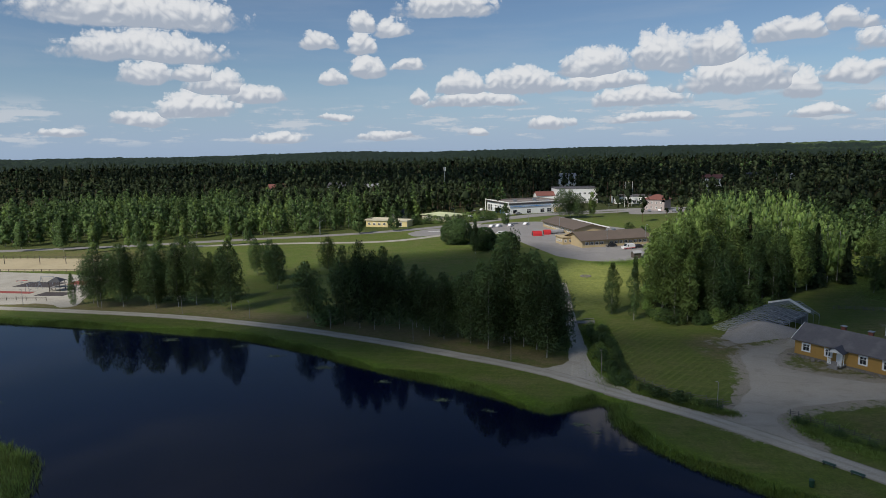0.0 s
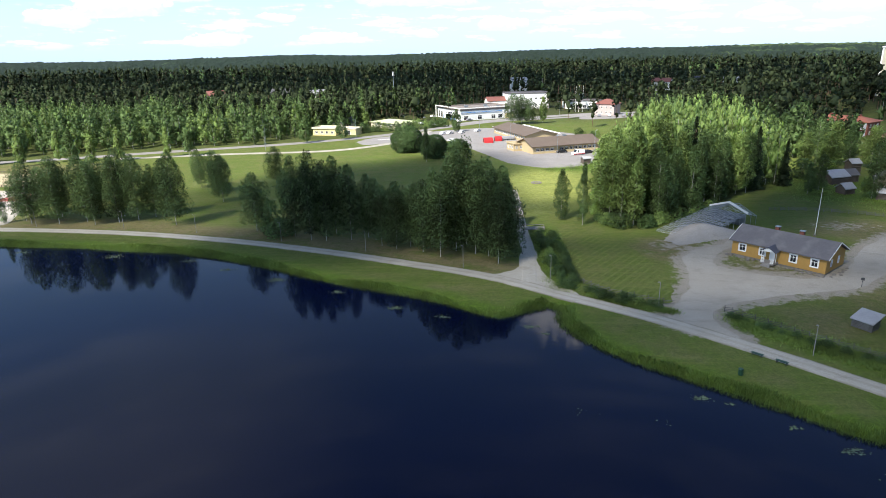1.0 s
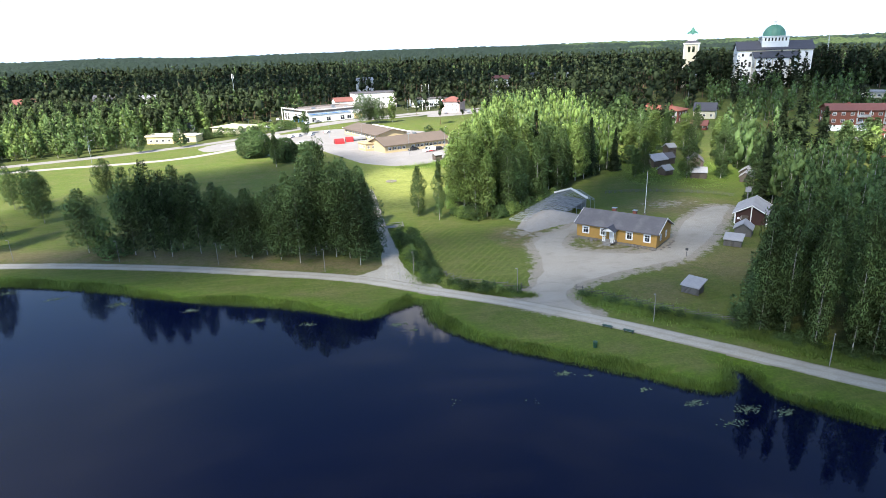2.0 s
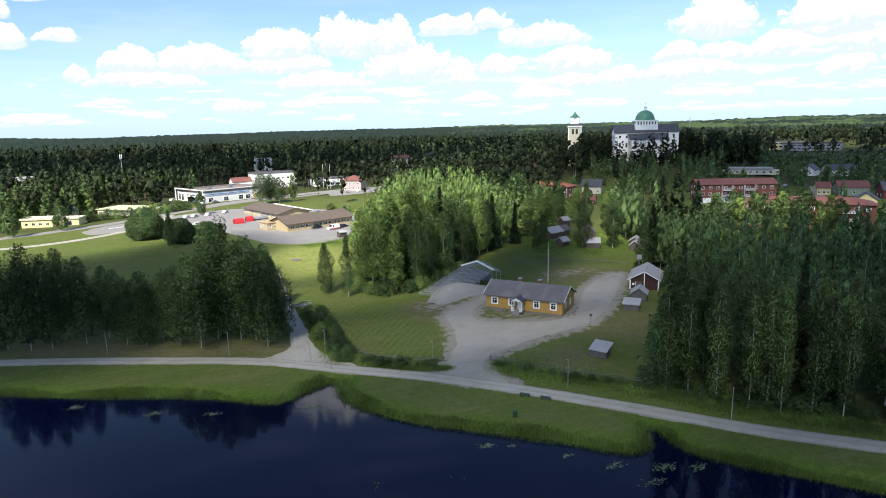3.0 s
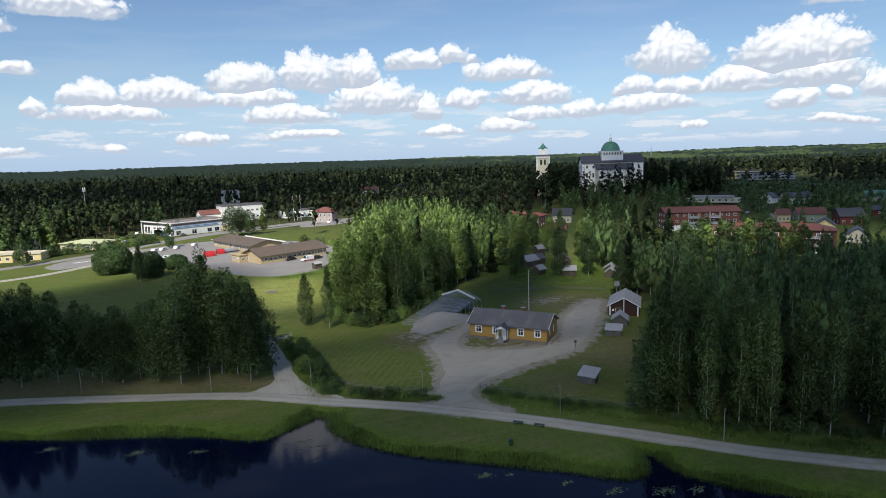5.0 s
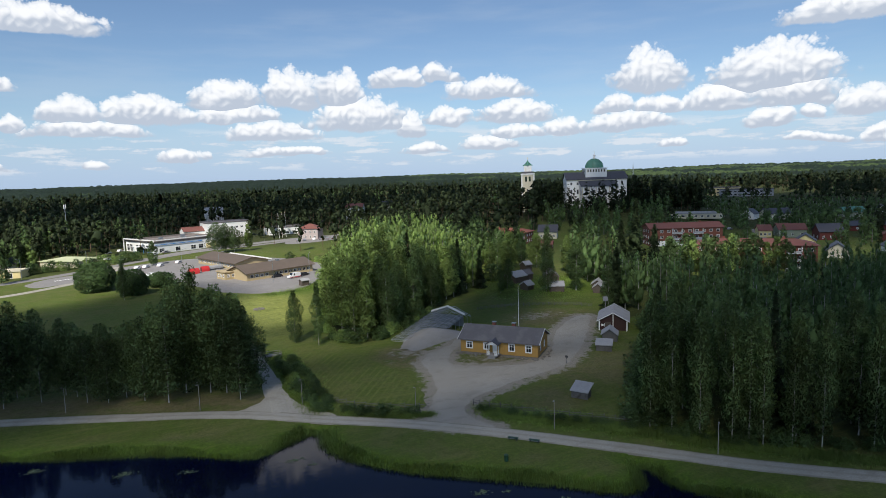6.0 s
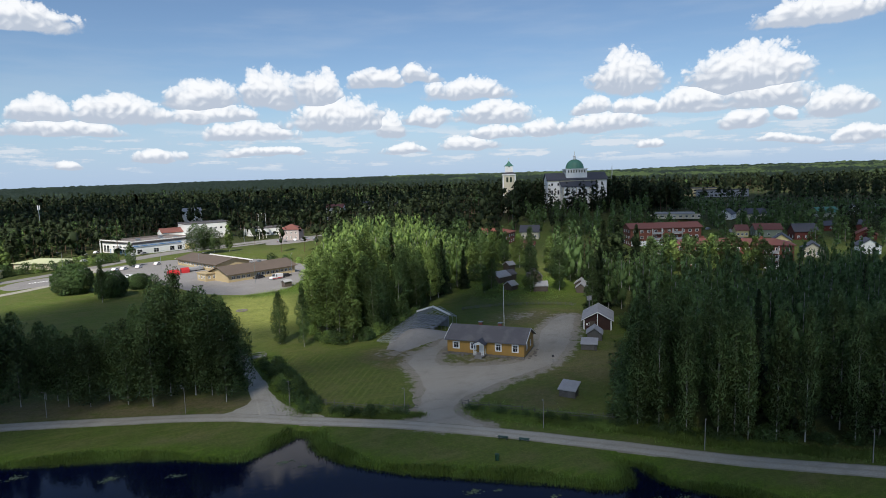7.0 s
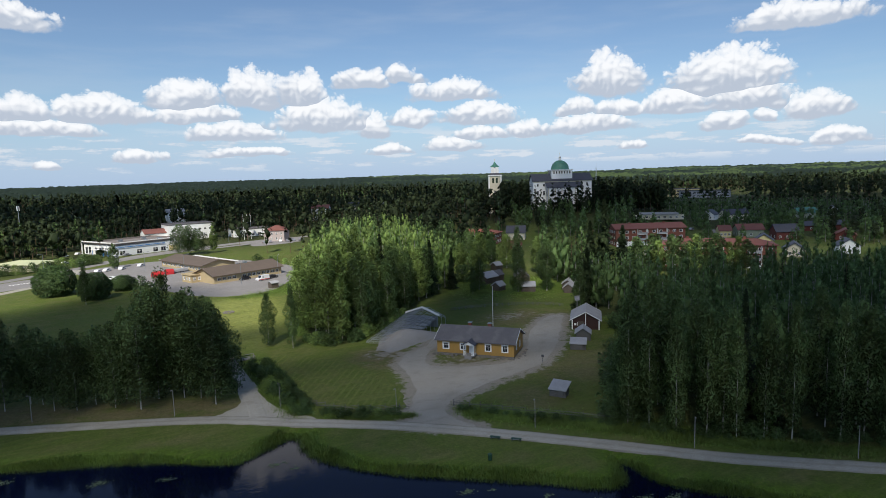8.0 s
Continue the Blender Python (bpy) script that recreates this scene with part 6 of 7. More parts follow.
building("pink_house", at_ground(81, 398, -32), 13, 11, 6.8, 3.0, PINK, TILE_RED, {"front": row_of(4, 12, 1.0, 1.1, 1.5) + row_of(4, 12, 4.1, 1.1, 1.5), "left": row_of(3, 10, 1.0, 1.1, 1.5) + row_of(3, 10, 4.1, 1.1, 1.5)},
         "faded pink two-storey house with a dull red hipped roof", "house", "hip", 0.6)
building("yellow_shop", at_ground(-79, 317, -14), 13, 9, 3.4, 0.5, PALE_YELLOW, CREAM, {"front": row_of(4, 12, 1.0, 1.5, 1.3)}, "flat-roofed pale yellow building by the road", "shop", "flat", 0.5)
building("yellow_garage", at_ground(-67, 317, -14), 9, 8, 2.9, 0.3, PALE_YELLOW, CREAM, {"front": [(0, 0.1, 3.0, 2.3)]}, "lower pale yellow garage with a wide door", "garage", "flat", 0.4)
building("kindergarten", at_ground(-49, 350, -39), 22, 15, 2.9, 1.5, CREAM, LIME_ROOF, {"front": row_of(5, 14, 1.0, 1.4, 1.2)}, "low cream building with a pale hipped roof", "house", "hip", 0.8)
building("dark_house", at_ground(-78, 352, 10), 12, 9, 3.0, 2.6, CREAM, TILE_DARK, {"front": row_of(3, 10, 1.0, 1.3, 1.3)}, "cream house with a steep dark roof", "house", over=0.6)


# blocks of flats
def flats(x, y, turn, long, deep, storeys, roof_mat, roof, wall_mat, label, bays, side="front"):
    tall = 2.85 * storeys + 0.4
    sides = {s: [] for s in ("front", "back", "left", "right")}
    per = int(long / 3.4)
    for k in range(storeys):
        sides["front"] += row_of(per, long - 1, 1.0 + 2.85 * k, 1.5, 1.3)
        sides["left"] += row_of(3, deep - 1.5, 1.0 + 2.85 * k, 1.3, 1.3)
        sides["right"] += row_of(3, deep - 1.5, 1.0 + 2.85 * k, 1.3, 1.3)
    ob = building("apartment_block", at_ground(x, y, turn, 0.3), long, deep, tall, 2.0, wall_mat, roof_mat, sides, label, "apartment block", roof, 0.7, WHITE_PAINT, 1, 0.3)
    for bx in bays:
        for k in range(storeys):
            z = 0.35 + 2.85 * k
            slab = part("balcony", boxes((bx - 2.4, bx + 2.4, -deep / 2 - 1.5, -deep / 2 - 0.02, z, z + 0.16)), WHITE_PAINT, ob, "white concrete balcony")
            part("parapet", boxes((bx - 2.4, bx + 2.4, -deep / 2 - 1.5, -deep / 2 - 1.42, z + 0.16, z + 1.1)), SHINGLE if k else WHITE_PAINT, slab, "pale balcony front")
            part("screen", boxes((bx - 2.4, bx - 2.3, -deep / 2 - 1.4, -deep / 2 - 0.04, z + 0.16, z + 2.6), (bx + 2.3, bx + 2.4, -deep / 2 - 1.4, -deep / 2 - 0.04, z + 0.16, z + 2.6)), WHITE_PAINT, slab)
    for cx in (-long / 4, long / 4):
        part("chimney", boxes((cx - 0.5, cx + 0.5, -0.4, 0.4, tall + 1.2, tall + 2.7)), BRICK_RED, ob)
    return ob


flats(164, 286, 126 + 180, 24, 11, 2, TILE_ORANGE, "hip", BRICK_RED, "two-storey brick flats with an orange hipped roof", (9,))
block = flats(226.6, 224.4, -26, 35, 12, 3, TILE_RED, "gable", BRICK_RED, "long three-storey red brick flats with a red sheet roof", (-4.5, 5.5))
part("garage_wall", boxes((-17.2, -3.0, -6.16, -6.02, 0.0, 2.7)), WHITE_PAINT, block, "white garage front of the ground floor")
flats(197, 161, -46.9, 41, 12, 3, TILE_RED, "hip", BRICK_RED, "long three-storey red brick flats behind the birches", (-11, 13))


# houses of the town
def cottage(x, y, turn, long, deep, tall, rise, wall_mat, roof_mat, label, name="house"):
    return building(name, at_ground(x, y, turn, 0.1), long, deep, tall, rise, wall_mat, roof_mat,
                    {"front": row_of(3, long, 1.0, 1.2, 1.3), "left": row_of(2, deep - 1, 1.0, 1.1, 1.3), "right": row_of(2, deep - 1, 1.0, 1.1, 1.3)}, label, "house", over=0.5)


cottage(187, 282, -40, 10, 8, 4.2, 3.2, CREAM, TILE_DARK, "cream gabled house with a dark brown roof")
cottage(166, 254, -40, 7, 5, 2.4, 1.8, FALU_RED, TILE_RED, "small red outbuilding with a rusty roof", "outbuilding")
cottage(243, 158, 35, 10, 8, 3.2, 2.8, CREAM, TILE_DARK, "cream gabled house with a dark roof")
cottage(261, 184, 35, 10, 8, 3.4, 2.8, PALE_YELLOW, TILE_DARK, "yellow gabled house with a dark roof")
cottage(297, 197, -35, 11, 9, 4.5, 3.4, FALU_RED, TILE_DARK, "dark red gabled house with a steep black roof")
cottage(292, 214, -38, 13, 10, 4.2, 2.6, GREEN_BOARD, TILE_RED, "grey-green meeting house with a red roof", "meeting_house")
cottage(281, 221, -38, 6, 8, 3.8, 2.4, PALE_YELLOW, TILE_RED, "yellow wing with a red roof", "wing")
cottage(336, 273, 20, 9, 8, 3.6, 3.0, WHITE_PAINT, TILE_DARK, "white gabled house with a dark roof")
cottage(356, 270, -25, 16, 10, 4.0, 3.0, CREAM, TILE_DARK, "broad house with a dark blue-grey roof")
cottage(438, 272, -20, 16, 10, 4.0, 3.2, GREEN_BOARD, COPPER_GREEN, "house with a bright green sheet roof")
cottage(459, 264, 40, 10, 9, 5.0, 3.4, WHITE_PAINT, TILE_DARK, "white gabled house with a dark roof")
cottage(354, 211, -22, 30, 10, 3.2, 2.0, FALU_RED, TILE_DARK, "long dark-roofed terraced house", "terraced_house")
cottage(318, 178, 30, 12, 9, 3.0, 2.6, FALU_RED, TILE_RED, "red house with a rusty roof")
cottage(268, 150, 40, 9, 8, 3.4, 2.8, WHITE_PAINT, TILE_DARK, "white house with a dark roof")
building("day_centre", at_ground(297, 281, -45), 22, 10, 3.2, 0.5, CREAM, SHINGLE, {"front": row_of(9, 32, 1.0, 1.6, 1.3)}, "low building with pale flat roofs", "house", "flat", 0.8)
building("secondary_school", at_ground(679, 552, -50), 62, 22, 8.6, 0.8, SHINGLE, GREY_FELT, {"front": row_of(12, 60, 1.5, 3.6, 2.0) + row_of(12, 60, 5.2, 3.6, 2.2)}, "grey flat-roofed school in several storeys", "school", "flat", 0.3)
building("secondary_school", at_ground(678, 585, -50), 40, 18, 10.4, 0.8, PALE_YELLOW, GREY_FELT, {"front": row_of(8, 38, 3.0, 3.4, 2.2) + row_of(8, 38, 7.0, 3.4, 2.2)}, "yellow-clad upper school building", "school", "flat", 0.3)
for x, y, turn, wall_mat, roof_mat, label in [(-205, 480, 20, CREAM, TILE_RED, "house with a faded red roof among pines"), (-160, 500, -10, WHITE_PAINT, GREY_FELT, "white house with a grey roof among pines"), (-120, 470, 15, WHITE_PAINT, SHINGLE, "white house with a pale roof among pines"),
                                          (160, 560, -30, WHITE_PAINT, TILE_RED, "white and red house on the wooded slope"), (205, 590, -20, CREAM, TILE_DARK, "dark-roofed house on the wooded slope"), (222, 566, -25, WHITE_PAINT, SHINGLE, "pale-roofed house on the wooded slope"), (40, 640, 10, WHITE_PAINT, SHINGLE, "pale roof showing over the pines")]:
    ob = cottage(x, y, turn, 16, 10, 12.0, 3.0, wall_mat, roof_mat, label)


# ---------------------------------------------------------------- the great wooden church and its bell tower
def church():
    z = float(height(np.array(279.0), np.array(357.0)))
    ob = thing("church", pose(279, 357, z - 0.5, 0, 0, -28), "great white wooden church with dark roofs and a green dome", "church")

    def hall(cx, cy, long, deep, tall, rise, turn, rows):
        m = pose(cx, cy, 0, 0, 0, turn)
        for side, at, length, gable in (("front", pose(0, -deep / 2, 0), long, None), ("back", pose(0, deep / 2, 0, 0, 0, 180), long, None),
                                        ("left", pose(-long / 2, 0, 0, 0, 0, -90), deep - 0.8, rise), ("right", pose(long / 2, 0, 0, 0, 0, 90), deep - 0.8, rise)):
            holes = []
            for row_z, h in rows:
                holes += row_of(max(2, int(length / 4.5)), length - 2, row_z, 1.35, h)
            wall_part(ob, m @ at, length, tall, 0.4, holes, WHITE_PAINT, gable)
            for x, wz, w, h in holes:
                window(ob, m @ at @ pose(x, 0, wz), w, h, SHINGLE, 1)
        bm = bmesh.new()
        a, b = long / 2 + 0.8, deep / 2 + 0.8
        prism(bm, [(-b, tall - 0.2), (0, tall + rise), (b, tall - 0.2), (b, tall + 0.25), (0, tall + rise + 0.4), (-b, tall + 0.25)], -a, a)
        roof = part("roof", bm, TILE_DARK, ob, "dark slate-blue roof")
        roof.matrix_basis = m
        trim = part("cornice", boxes((-long / 2 - 0.3, long / 2 + 0.3, -deep / 2 - 0.3, -deep / 2 - 0.01, tall - 0.9, tall - 0.3)), CREAM, ob, "cream cornice")
        trim.matrix_basis = m

    hall(0, 0, 42, 18, 20.2, 4.8, 0, ((4.0, 3.2), (10.0, 3.2), (16.4, 1.8)))
    for s in (-1, 1):
        # the lower cross arms, with roofs that lean on the nave
        m = pose(0, s * 14.0, 0, 0, 0, 0 if s < 0 else 180)
        for at, length in ((pose(0, -5, 0), 24), (pose(-12, 0, 0, 0, 0, -90), 9.4), (pose(12, 0, 0, 0, 0, 90), 9.4)):
            holes = row_of(max(2, int(length / 4.4)), length - 1.5, 3.0, 1.35, 3.2) + row_of(max(2, int(length / 4.4)), length - 1.5, 9.6, 1.35, 3.2)
            wall_part(ob, m @ at, length, 15.6, 0.4, holes, WHITE_PAINT)
            for x, wz, w, h in holes:
                window(ob, m @ at @ pose(x, 0, wz), w, h, SHINGLE, 1)
            for k in range(int(length / 4.4) + 1):
                x = -length / 2 + 0.3 + k * (length - 0.6) / int(length / 4.4)
                part("pilaster", boxes((x - 0.3, x + 0.3, -0.14, -0.01, 0, 15.5)), CREAM, ob, "cream pilaster").matrix_basis = m @ at
        bm = bmesh.new()
        prism(bm, [(-5.8, 15.4), (5.0, 19.0), (5.0, 19.4), (-5.8, 15.8)], -12.8, 12.8)
        part("roof", bm, TILE_DARK, ob, "dark lean-to roof").matrix_basis = m
    drum = part("drum", boxes((-7.4, 7.4, -7.4, 7.4, 21.5, 27.7)), WHITE_PAINT, ob, "white boarded drum under the dome")
    part("cornice", boxes((-7.9, 7.9, -7.9, 7.9, 27.7, 28.2), (-7.6, 7.6, -7.6, 7.6, 24.6, 24.9)), WHITE_PAINT, drum)
    for turn in range(4):
        for n in range(7):
            m = pose(0, 0, 0, 0, 0, 90 * turn) @ pose(-5.7 + 1.9 * n, -7.44, 25.2)
            window(drum, m, 1.0, 2.0, CREAM, 0)
    bm = bmesh.new()
    bmesh.ops.create_uvsphere(bm, u_segments=32, v_segments=16, radius=6.5)
    bmesh.ops.delete(bm, geom=[v for v in bm.verts if v.co.z < -0.01], context="VERTS")
    bmesh.ops.transform(bm, matrix=Matrix.Translation((0, 0, 28.2)) @ Matrix.Diagonal((1, 1, 1.02, 1)), verts=bm.verts[:])
    dome = part("dome", bm, COPPER_GREEN, ob, "rounded verdigris green dome")
    for n in range(16):
        a = n * math.pi / 8
        rib = bmesh.new()
        for k in range(8):
            t0, t1 = k * math.pi / 17, (k + 1) * math.pi / 17
            tube(rib, (6.55 * math.cos(t0) * math.cos(a), 6.55 * math.cos(t0) * math.sin(a), 28.2 + 6.7 * math.sin(t0)),
                 (6.55 * math.cos(t1) * math.cos(a), 6.55 * math.cos(t1) * math.sin(a), 28.2 + 6.7 * math.sin(t1)), 0.09, None, 4)
        part("rib", rib, COPPER_GREEN, dome)
    lantern = part("lantern", tube(tube(bmesh.new(), (0, 0, 34.6), (0, 0, 37.0), 0.9, 0.8, 10), (0, 0, 37.0), (0, 0, 38.2), 1.1, 0.15, 10), WHITE_PAINT, ob)
    part("cross", boxes((-0.08, 0.08, -0.08, 0.08, 38.2, 40.4), (-0.5, 0.5, -0.06, 0.06, 39.4, 39.55)), PALE_YELLOW, lantern, "gilded cross")


def bell_tower():
    z = float(height(np.array(236.0), np.array(378.0)))
    ob = thing("bell_tower", pose(236, 378, z - 0.5, 0, 0, -32), "cream and white wooden bell tower with a green cap", "bell tower")
    half = 4.6
    for turn in range(4):
        m = pose(0, 0, 0, 0, 0, 90 * turn) @ pose(0, -half, 0)
        holes = [(-1.3, 22.0, 1.5, 3.6), (1.3, 22.0, 1.5, 3.6), (0, 6.0, 1.6, 2.4), (0, 14.0, 1.6, 2.4)]
        wall_part(ob, m, 2 * half - (0.6 if turn % 2 else 0), 27.0, 0.3, holes, CREAM)
        for x, wz, w, h in holes[2:]:
            window(ob, m @ pose(x, 0, wz), w, h, WHITE_PAINT, 1)
        for x in (-half, half - 0.7):
            part("pilaster", boxes((x, x + 0.7, -0.12, -0.01, 0, 26.9)), WHITE_PAINT, ob, "white corner pilaster").matrix_basis = m
    part("belfry_floor", boxes((-4.2, 4.2, -4.2, 4.2, 21.5, 21.8)), DARK_METAL, ob)
    part("cornice", boxes((-5.1, 5.1, -5.1, 5.1, 27.0, 27.8)), WHITE_PAINT, ob)
    part("skirt_roof", tube(bmesh.new(), (0, 0, 27.8), (0, 0, 29.2), 6.6, 4.4, 4), TILE_DARK, ob).matrix_basis = pose(0, 0, 0, 0, 0, 45)
    part("upper_room", boxes((-2.7, 2.7, -2.7, 2.7, 28.6, 33.4)), WHITE_PAINT, ob, "white upper lantern room")
    for turn in range(4):
        for x in (-1.2, 1.2):
            window(ob, pose(0, 0, 0, 0, 0, 90 * turn) @ pose(x, -2.72, 29.6), 0.9, 2.4, CREAM, 0)
    part("cap", tube(tube(bmesh.new(), (0, 0, 33.4), (0, 0, 35.0), 3.7, 1.9, 4), (0, 0, 35.0), (0, 0, 37.4), 1.7, 0.12, 8), COPPER_GREEN, ob, "green copper cap")
    part("cross", boxes((-0.07, 0.07, -0.07, 0.07, 37.4, 39.4), (-0.45, 0.45, -0.05, 0.05, 38.6, 38.75)), PALE_YELLOW, ob)


church()
bell_tower()

# ---------------------------------------------------------------- things out of doors
def heap():
    rng = np.random.default_rng(3)
    gx, gy = np.meshgrid(np.linspace(-1, 1, 46), np.linspace(-1, 1, 40))
    r = np.sqrt(gx**2 + gy**2) * (1 + 0.18 * np.sin(3 * np.arctan2(gy, gx) + 0.6))
    z = 2.6 * np.clip(1 - r**1.5, 0, 1) ** 1.3 + rng.normal(size=gx.shape) * 0.05 - 0.1
    verts = np.stack([gx * 10.0, gy * 5.6, z], -1).reshape(-1, 3)
    a = (np.arange(39)[:, None] * 46 + np.arange(45)).ravel()
    ob = mesh_object("gravel_mound", verts.tolist(), np.stack([a, a + 1, a + 47, a + 46], 1).tolist(), HEAP, smooth=True)
    ob.matrix_basis = pose(47.8, 128.8, 0, 0, 0, 30)
    tagged(ob, "wide grey heap of crushed stone beside the stage", "gravel mound")


def stage():
    """An open-air stand: blue-grey rows that climb towards a white gable, under a roof of thin lattice trusses."""
    ob = thing("theatre_stand", pose(51.2, 134.2, 0, 0, 0, 34), "open-air theatre stand with lattice roof trusses and a white gable", "grandstand")
    long, half = 22.0, 4.6
    seat_rows = 13
    for n in range(seat_rows):
        x = -5.5 + n * 0.95
        part("seat_plank", boxes((x, x + 0.8, -half + 0.3, half - 0.3, 0.2 + 0.18 * n, 0.29 + 0.18 * n)), SLATE_BLUE, ob)
    frames = 12
    at = lambda n: -long / 2 + long * n / (frames - 1)
    eave = lambda n: 0.4 + 2.8 * n / 9 - (0.8 * (n - 9) if n > 9 else 0)
    peak = lambda n: 0.8 + 4.0 * n / 9 - (0.75 * (n - 9) if n > 9 else 0)
    for n in range(frames):
        bm = bmesh.new()
        x, last = at(n), n == 9
        r = 0.05
        for s in (-1, 1):
            tube(bm, (x, s * half, -0.1), (x, s * half, eave(n)), r, None, 5)
            tube(bm, (x, s * half, eave(n)), (x, 0, peak(n)), r, None, 5)
            tube(bm, (x, s * half, eave(n) - 0.45), (x, 0, peak(n) - 0.5), r * 0.8, None, 5)
            for k in range(6):
                a, b = k / 6, (k + 1) / 6
                top = (x, s * half * (1 - a), eave(n) + (peak(n) - eave(n)) * a)
                low = (x, s * half * (1 - b), eave(n) - 0.45 + (peak(n) - 0.05 - eave(n)) * b)
                tube(bm, top, low, r * 0.6, None, 4)
        part("truss", bm, STEEL, ob)
        if last:
            for s in (-1, 1):
                gable = bmesh.new()
                prism(gable, [(s * (half + 0.3), eave(n) - 0.1), (s * (half + 0.3), eave(n) + 0.35), (0, peak(n) + 0.45), (0, peak(n))], x + 0.1, x + 0.35)
                part("gable_edge", gable, WHITE_PAINT, ob, "white gable edge")
    for k in range(-5, 6):
        s, a = (1 if k >= 0 else -1), abs(k) / 5
        rod = bmesh.new()
        for n0, n1 in ((0, 9), (9, frames - 1)):
            tube(rod, *[(at(n), s * half * a, peak(n) + (eave(n) - peak(n)) * a) for n in (n0, n1)], 0.045, None, 5)
        part("purlin", rod, STEEL, ob)
    for s in (-1, 1):
        for n in range(frames - 1):
            brace = bmesh.new()
            tube(brace, (at(n), s * half, eave(n)), (at(n + 1), 0, peak(n + 1)), 0.03, None, 4)
            tube(brace, (at(n), 0, peak(n)), (at(n + 1), s * half, eave(n + 1)), 0.03, None, 4)
            part("brace", brace, STEEL, ob)
    part("rear_screen", boxes((7.2, 7.3, -half + 0.1, half - 0.1, 0.2, 2.9)), SLATE_BLUE, ob)


heap()
stage()


def small_field():
    """The mown field beside the yard, with the stripes of the mower."""
    sheet("lawn_field", [(17, 101.5), (17.6, 118), (18.2, 133), (25, 128), (30, 121), (32.5, 111), (33, 101), (31.5, 93), (29.5, 90), (23, 94.5)], 0.015, FIELD_LAWN, "small mown field with mower stripes", "lawn", 1.5)


small_field()

pole = thing("flagpole", at_ground(71.5, 127.5), "tall white flagpole with a gilt knob", "flagpole")
part("mast", tube(bmesh.new(), (0, 0, -0.2), (0, 0, 10.2), 0.09, 0.045, 8), WHITE_PAINT, pole)
part("knob", tube(tube(bmesh.new(), (0, 0, 10.2), (0, 0, 10.3), 0.05, 0.11, 8), (0, 0, 10.3), (0, 0, 10.42), 0.11, 0.02, 8), PALE_YELLOW, pole)
part("foot", boxes((-0.2, 0.2, -0.2, 0.2, -0.1, 0.35)), STONE, pole)


def street_lamp(tall):
    ob = thing("street_lamp", pose(0, 0, 0), "slim grey park lamp post beside the path", "street lamp", "park lamps")
    part("post", tube(bmesh.new(), (0, 0, -0.2), (0, 0, tall), 0.06, 0.04, 6), PLANK_GREY, ob)
    part("arm", tube(bmesh.new(), (0, 0, tall - 0.05), (0.18, 0, tall + 0.04), 0.025, None, 5), PLANK_GREY, ob)
    part("head", boxes((0.12, 0.46, -0.08, 0.08, tall + 0.0, tall + 0.09)), PLANK_GREY, ob)
    return ob


lamp = street_lamp(4.4)
LAMPS = [(-158, 141.5), (-135, 140.3), (-110, 138), (-86, 135.4), (-66.5, 132), (-44, 125), (-23.8, 117.6), (-3.3, 107.4), (12.5, 101.5), (27.8, 88.2), (43.5, 72.7), (57.6, 55.8), (72.6, 42.9), (90, 29)]
for n, (x, y) in enumerate(LAMPS):
    m = at_ground(x, y, 200 + 15 * (n % 3))
    if n == 0:
        lamp.matrix_basis = m
    else:
        copy_thing(lamp, m)
tall_lamp = thing("street_lamp", at_ground(-101, 283, 250), "tall steel street lamp beside the town road", "street lamp", "road lamps")
part("post", tube(bmesh.new(), (0, 0, -0.2), (0, 0, 8.5), 0.09, 0.06, 6), STEEL, tall_lamp)
part("arm", tube(bmesh.new(), (0, 0, 8.4), (1.6, 0, 8.8), 0.04, None, 5), STEEL, tall_lamp)
part("head", boxes((1.4, 2.2, -0.14, 0.14, 8.72, 8.86)), SHINGLE, tall_lamp)
for x, y, turn in [(-140, 268, 250), (-62, 305, 230), (-40, 326, 220), (-15, 357, 220), (-94, 262, 60), (14, 276, 0), (30, 236, 30), (46, 246, 60), (28, 395, 180), (52, 404, 180), (0, 300, 0)]:
    copy_thing(tall_lamp, at_ground(x, y, turn))

pole = thing("utility_pole", at_ground(97.3, 126.1), "wooden utility pole with a grey transformer behind the barn", "utility pole")
part("mast", tube(bmesh.new(), (0, 0, -0.3), (0, 0, 5.2), 0.14, 0.10, 8), PLANK_GREY, pole)
part("transformer", boxes((-0.55, 0.55, -0.35, 0.35, 3.9, 4.9)), SHINGLE, pole, "pale grey transformer box")
part("crossarm", boxes((-0.9, 0.9, -0.06, 0.06, 5.0, 5.1)), PLANK_GREY, pole)
post = thing("sign_post", at_ground(63.9, 97.5, -40), "small dark sign post at the edge of the yard", "sign post")
part("post", tube(bmesh.new(), (0, 0, -0.2), (0, 0, 1.7), 0.04, None, 6), DARK_METAL, post)
part("board", boxes((-0.25, 0.25, -0.06, -0.03, 1.2, 1.65)), DARK_METAL, post)


def park_bench():
    ob = thing("park_bench", at_ground(36.2, 72.4, -44), "low dark green bench on the grass beside the path", "bench", "path benches")
    for k in range(3):
        part("slat", boxes((-0.75, 0.75, -0.25 + 0.17 * k, -0.11 + 0.17 * k, 0.42, 0.47)), BIN_GREEN, ob)
    for x in (-0.6, 0.54):
        part("leg", boxes((x, x + 0.06, -0.22, -0.16, 0, 0.42), (x, x + 0.06, 0.16, 0.22, 0, 0.42), (x, x + 0.06, -0.16, 0.16, 0.34, 0.42)), DARK_METAL, ob)
    return ob


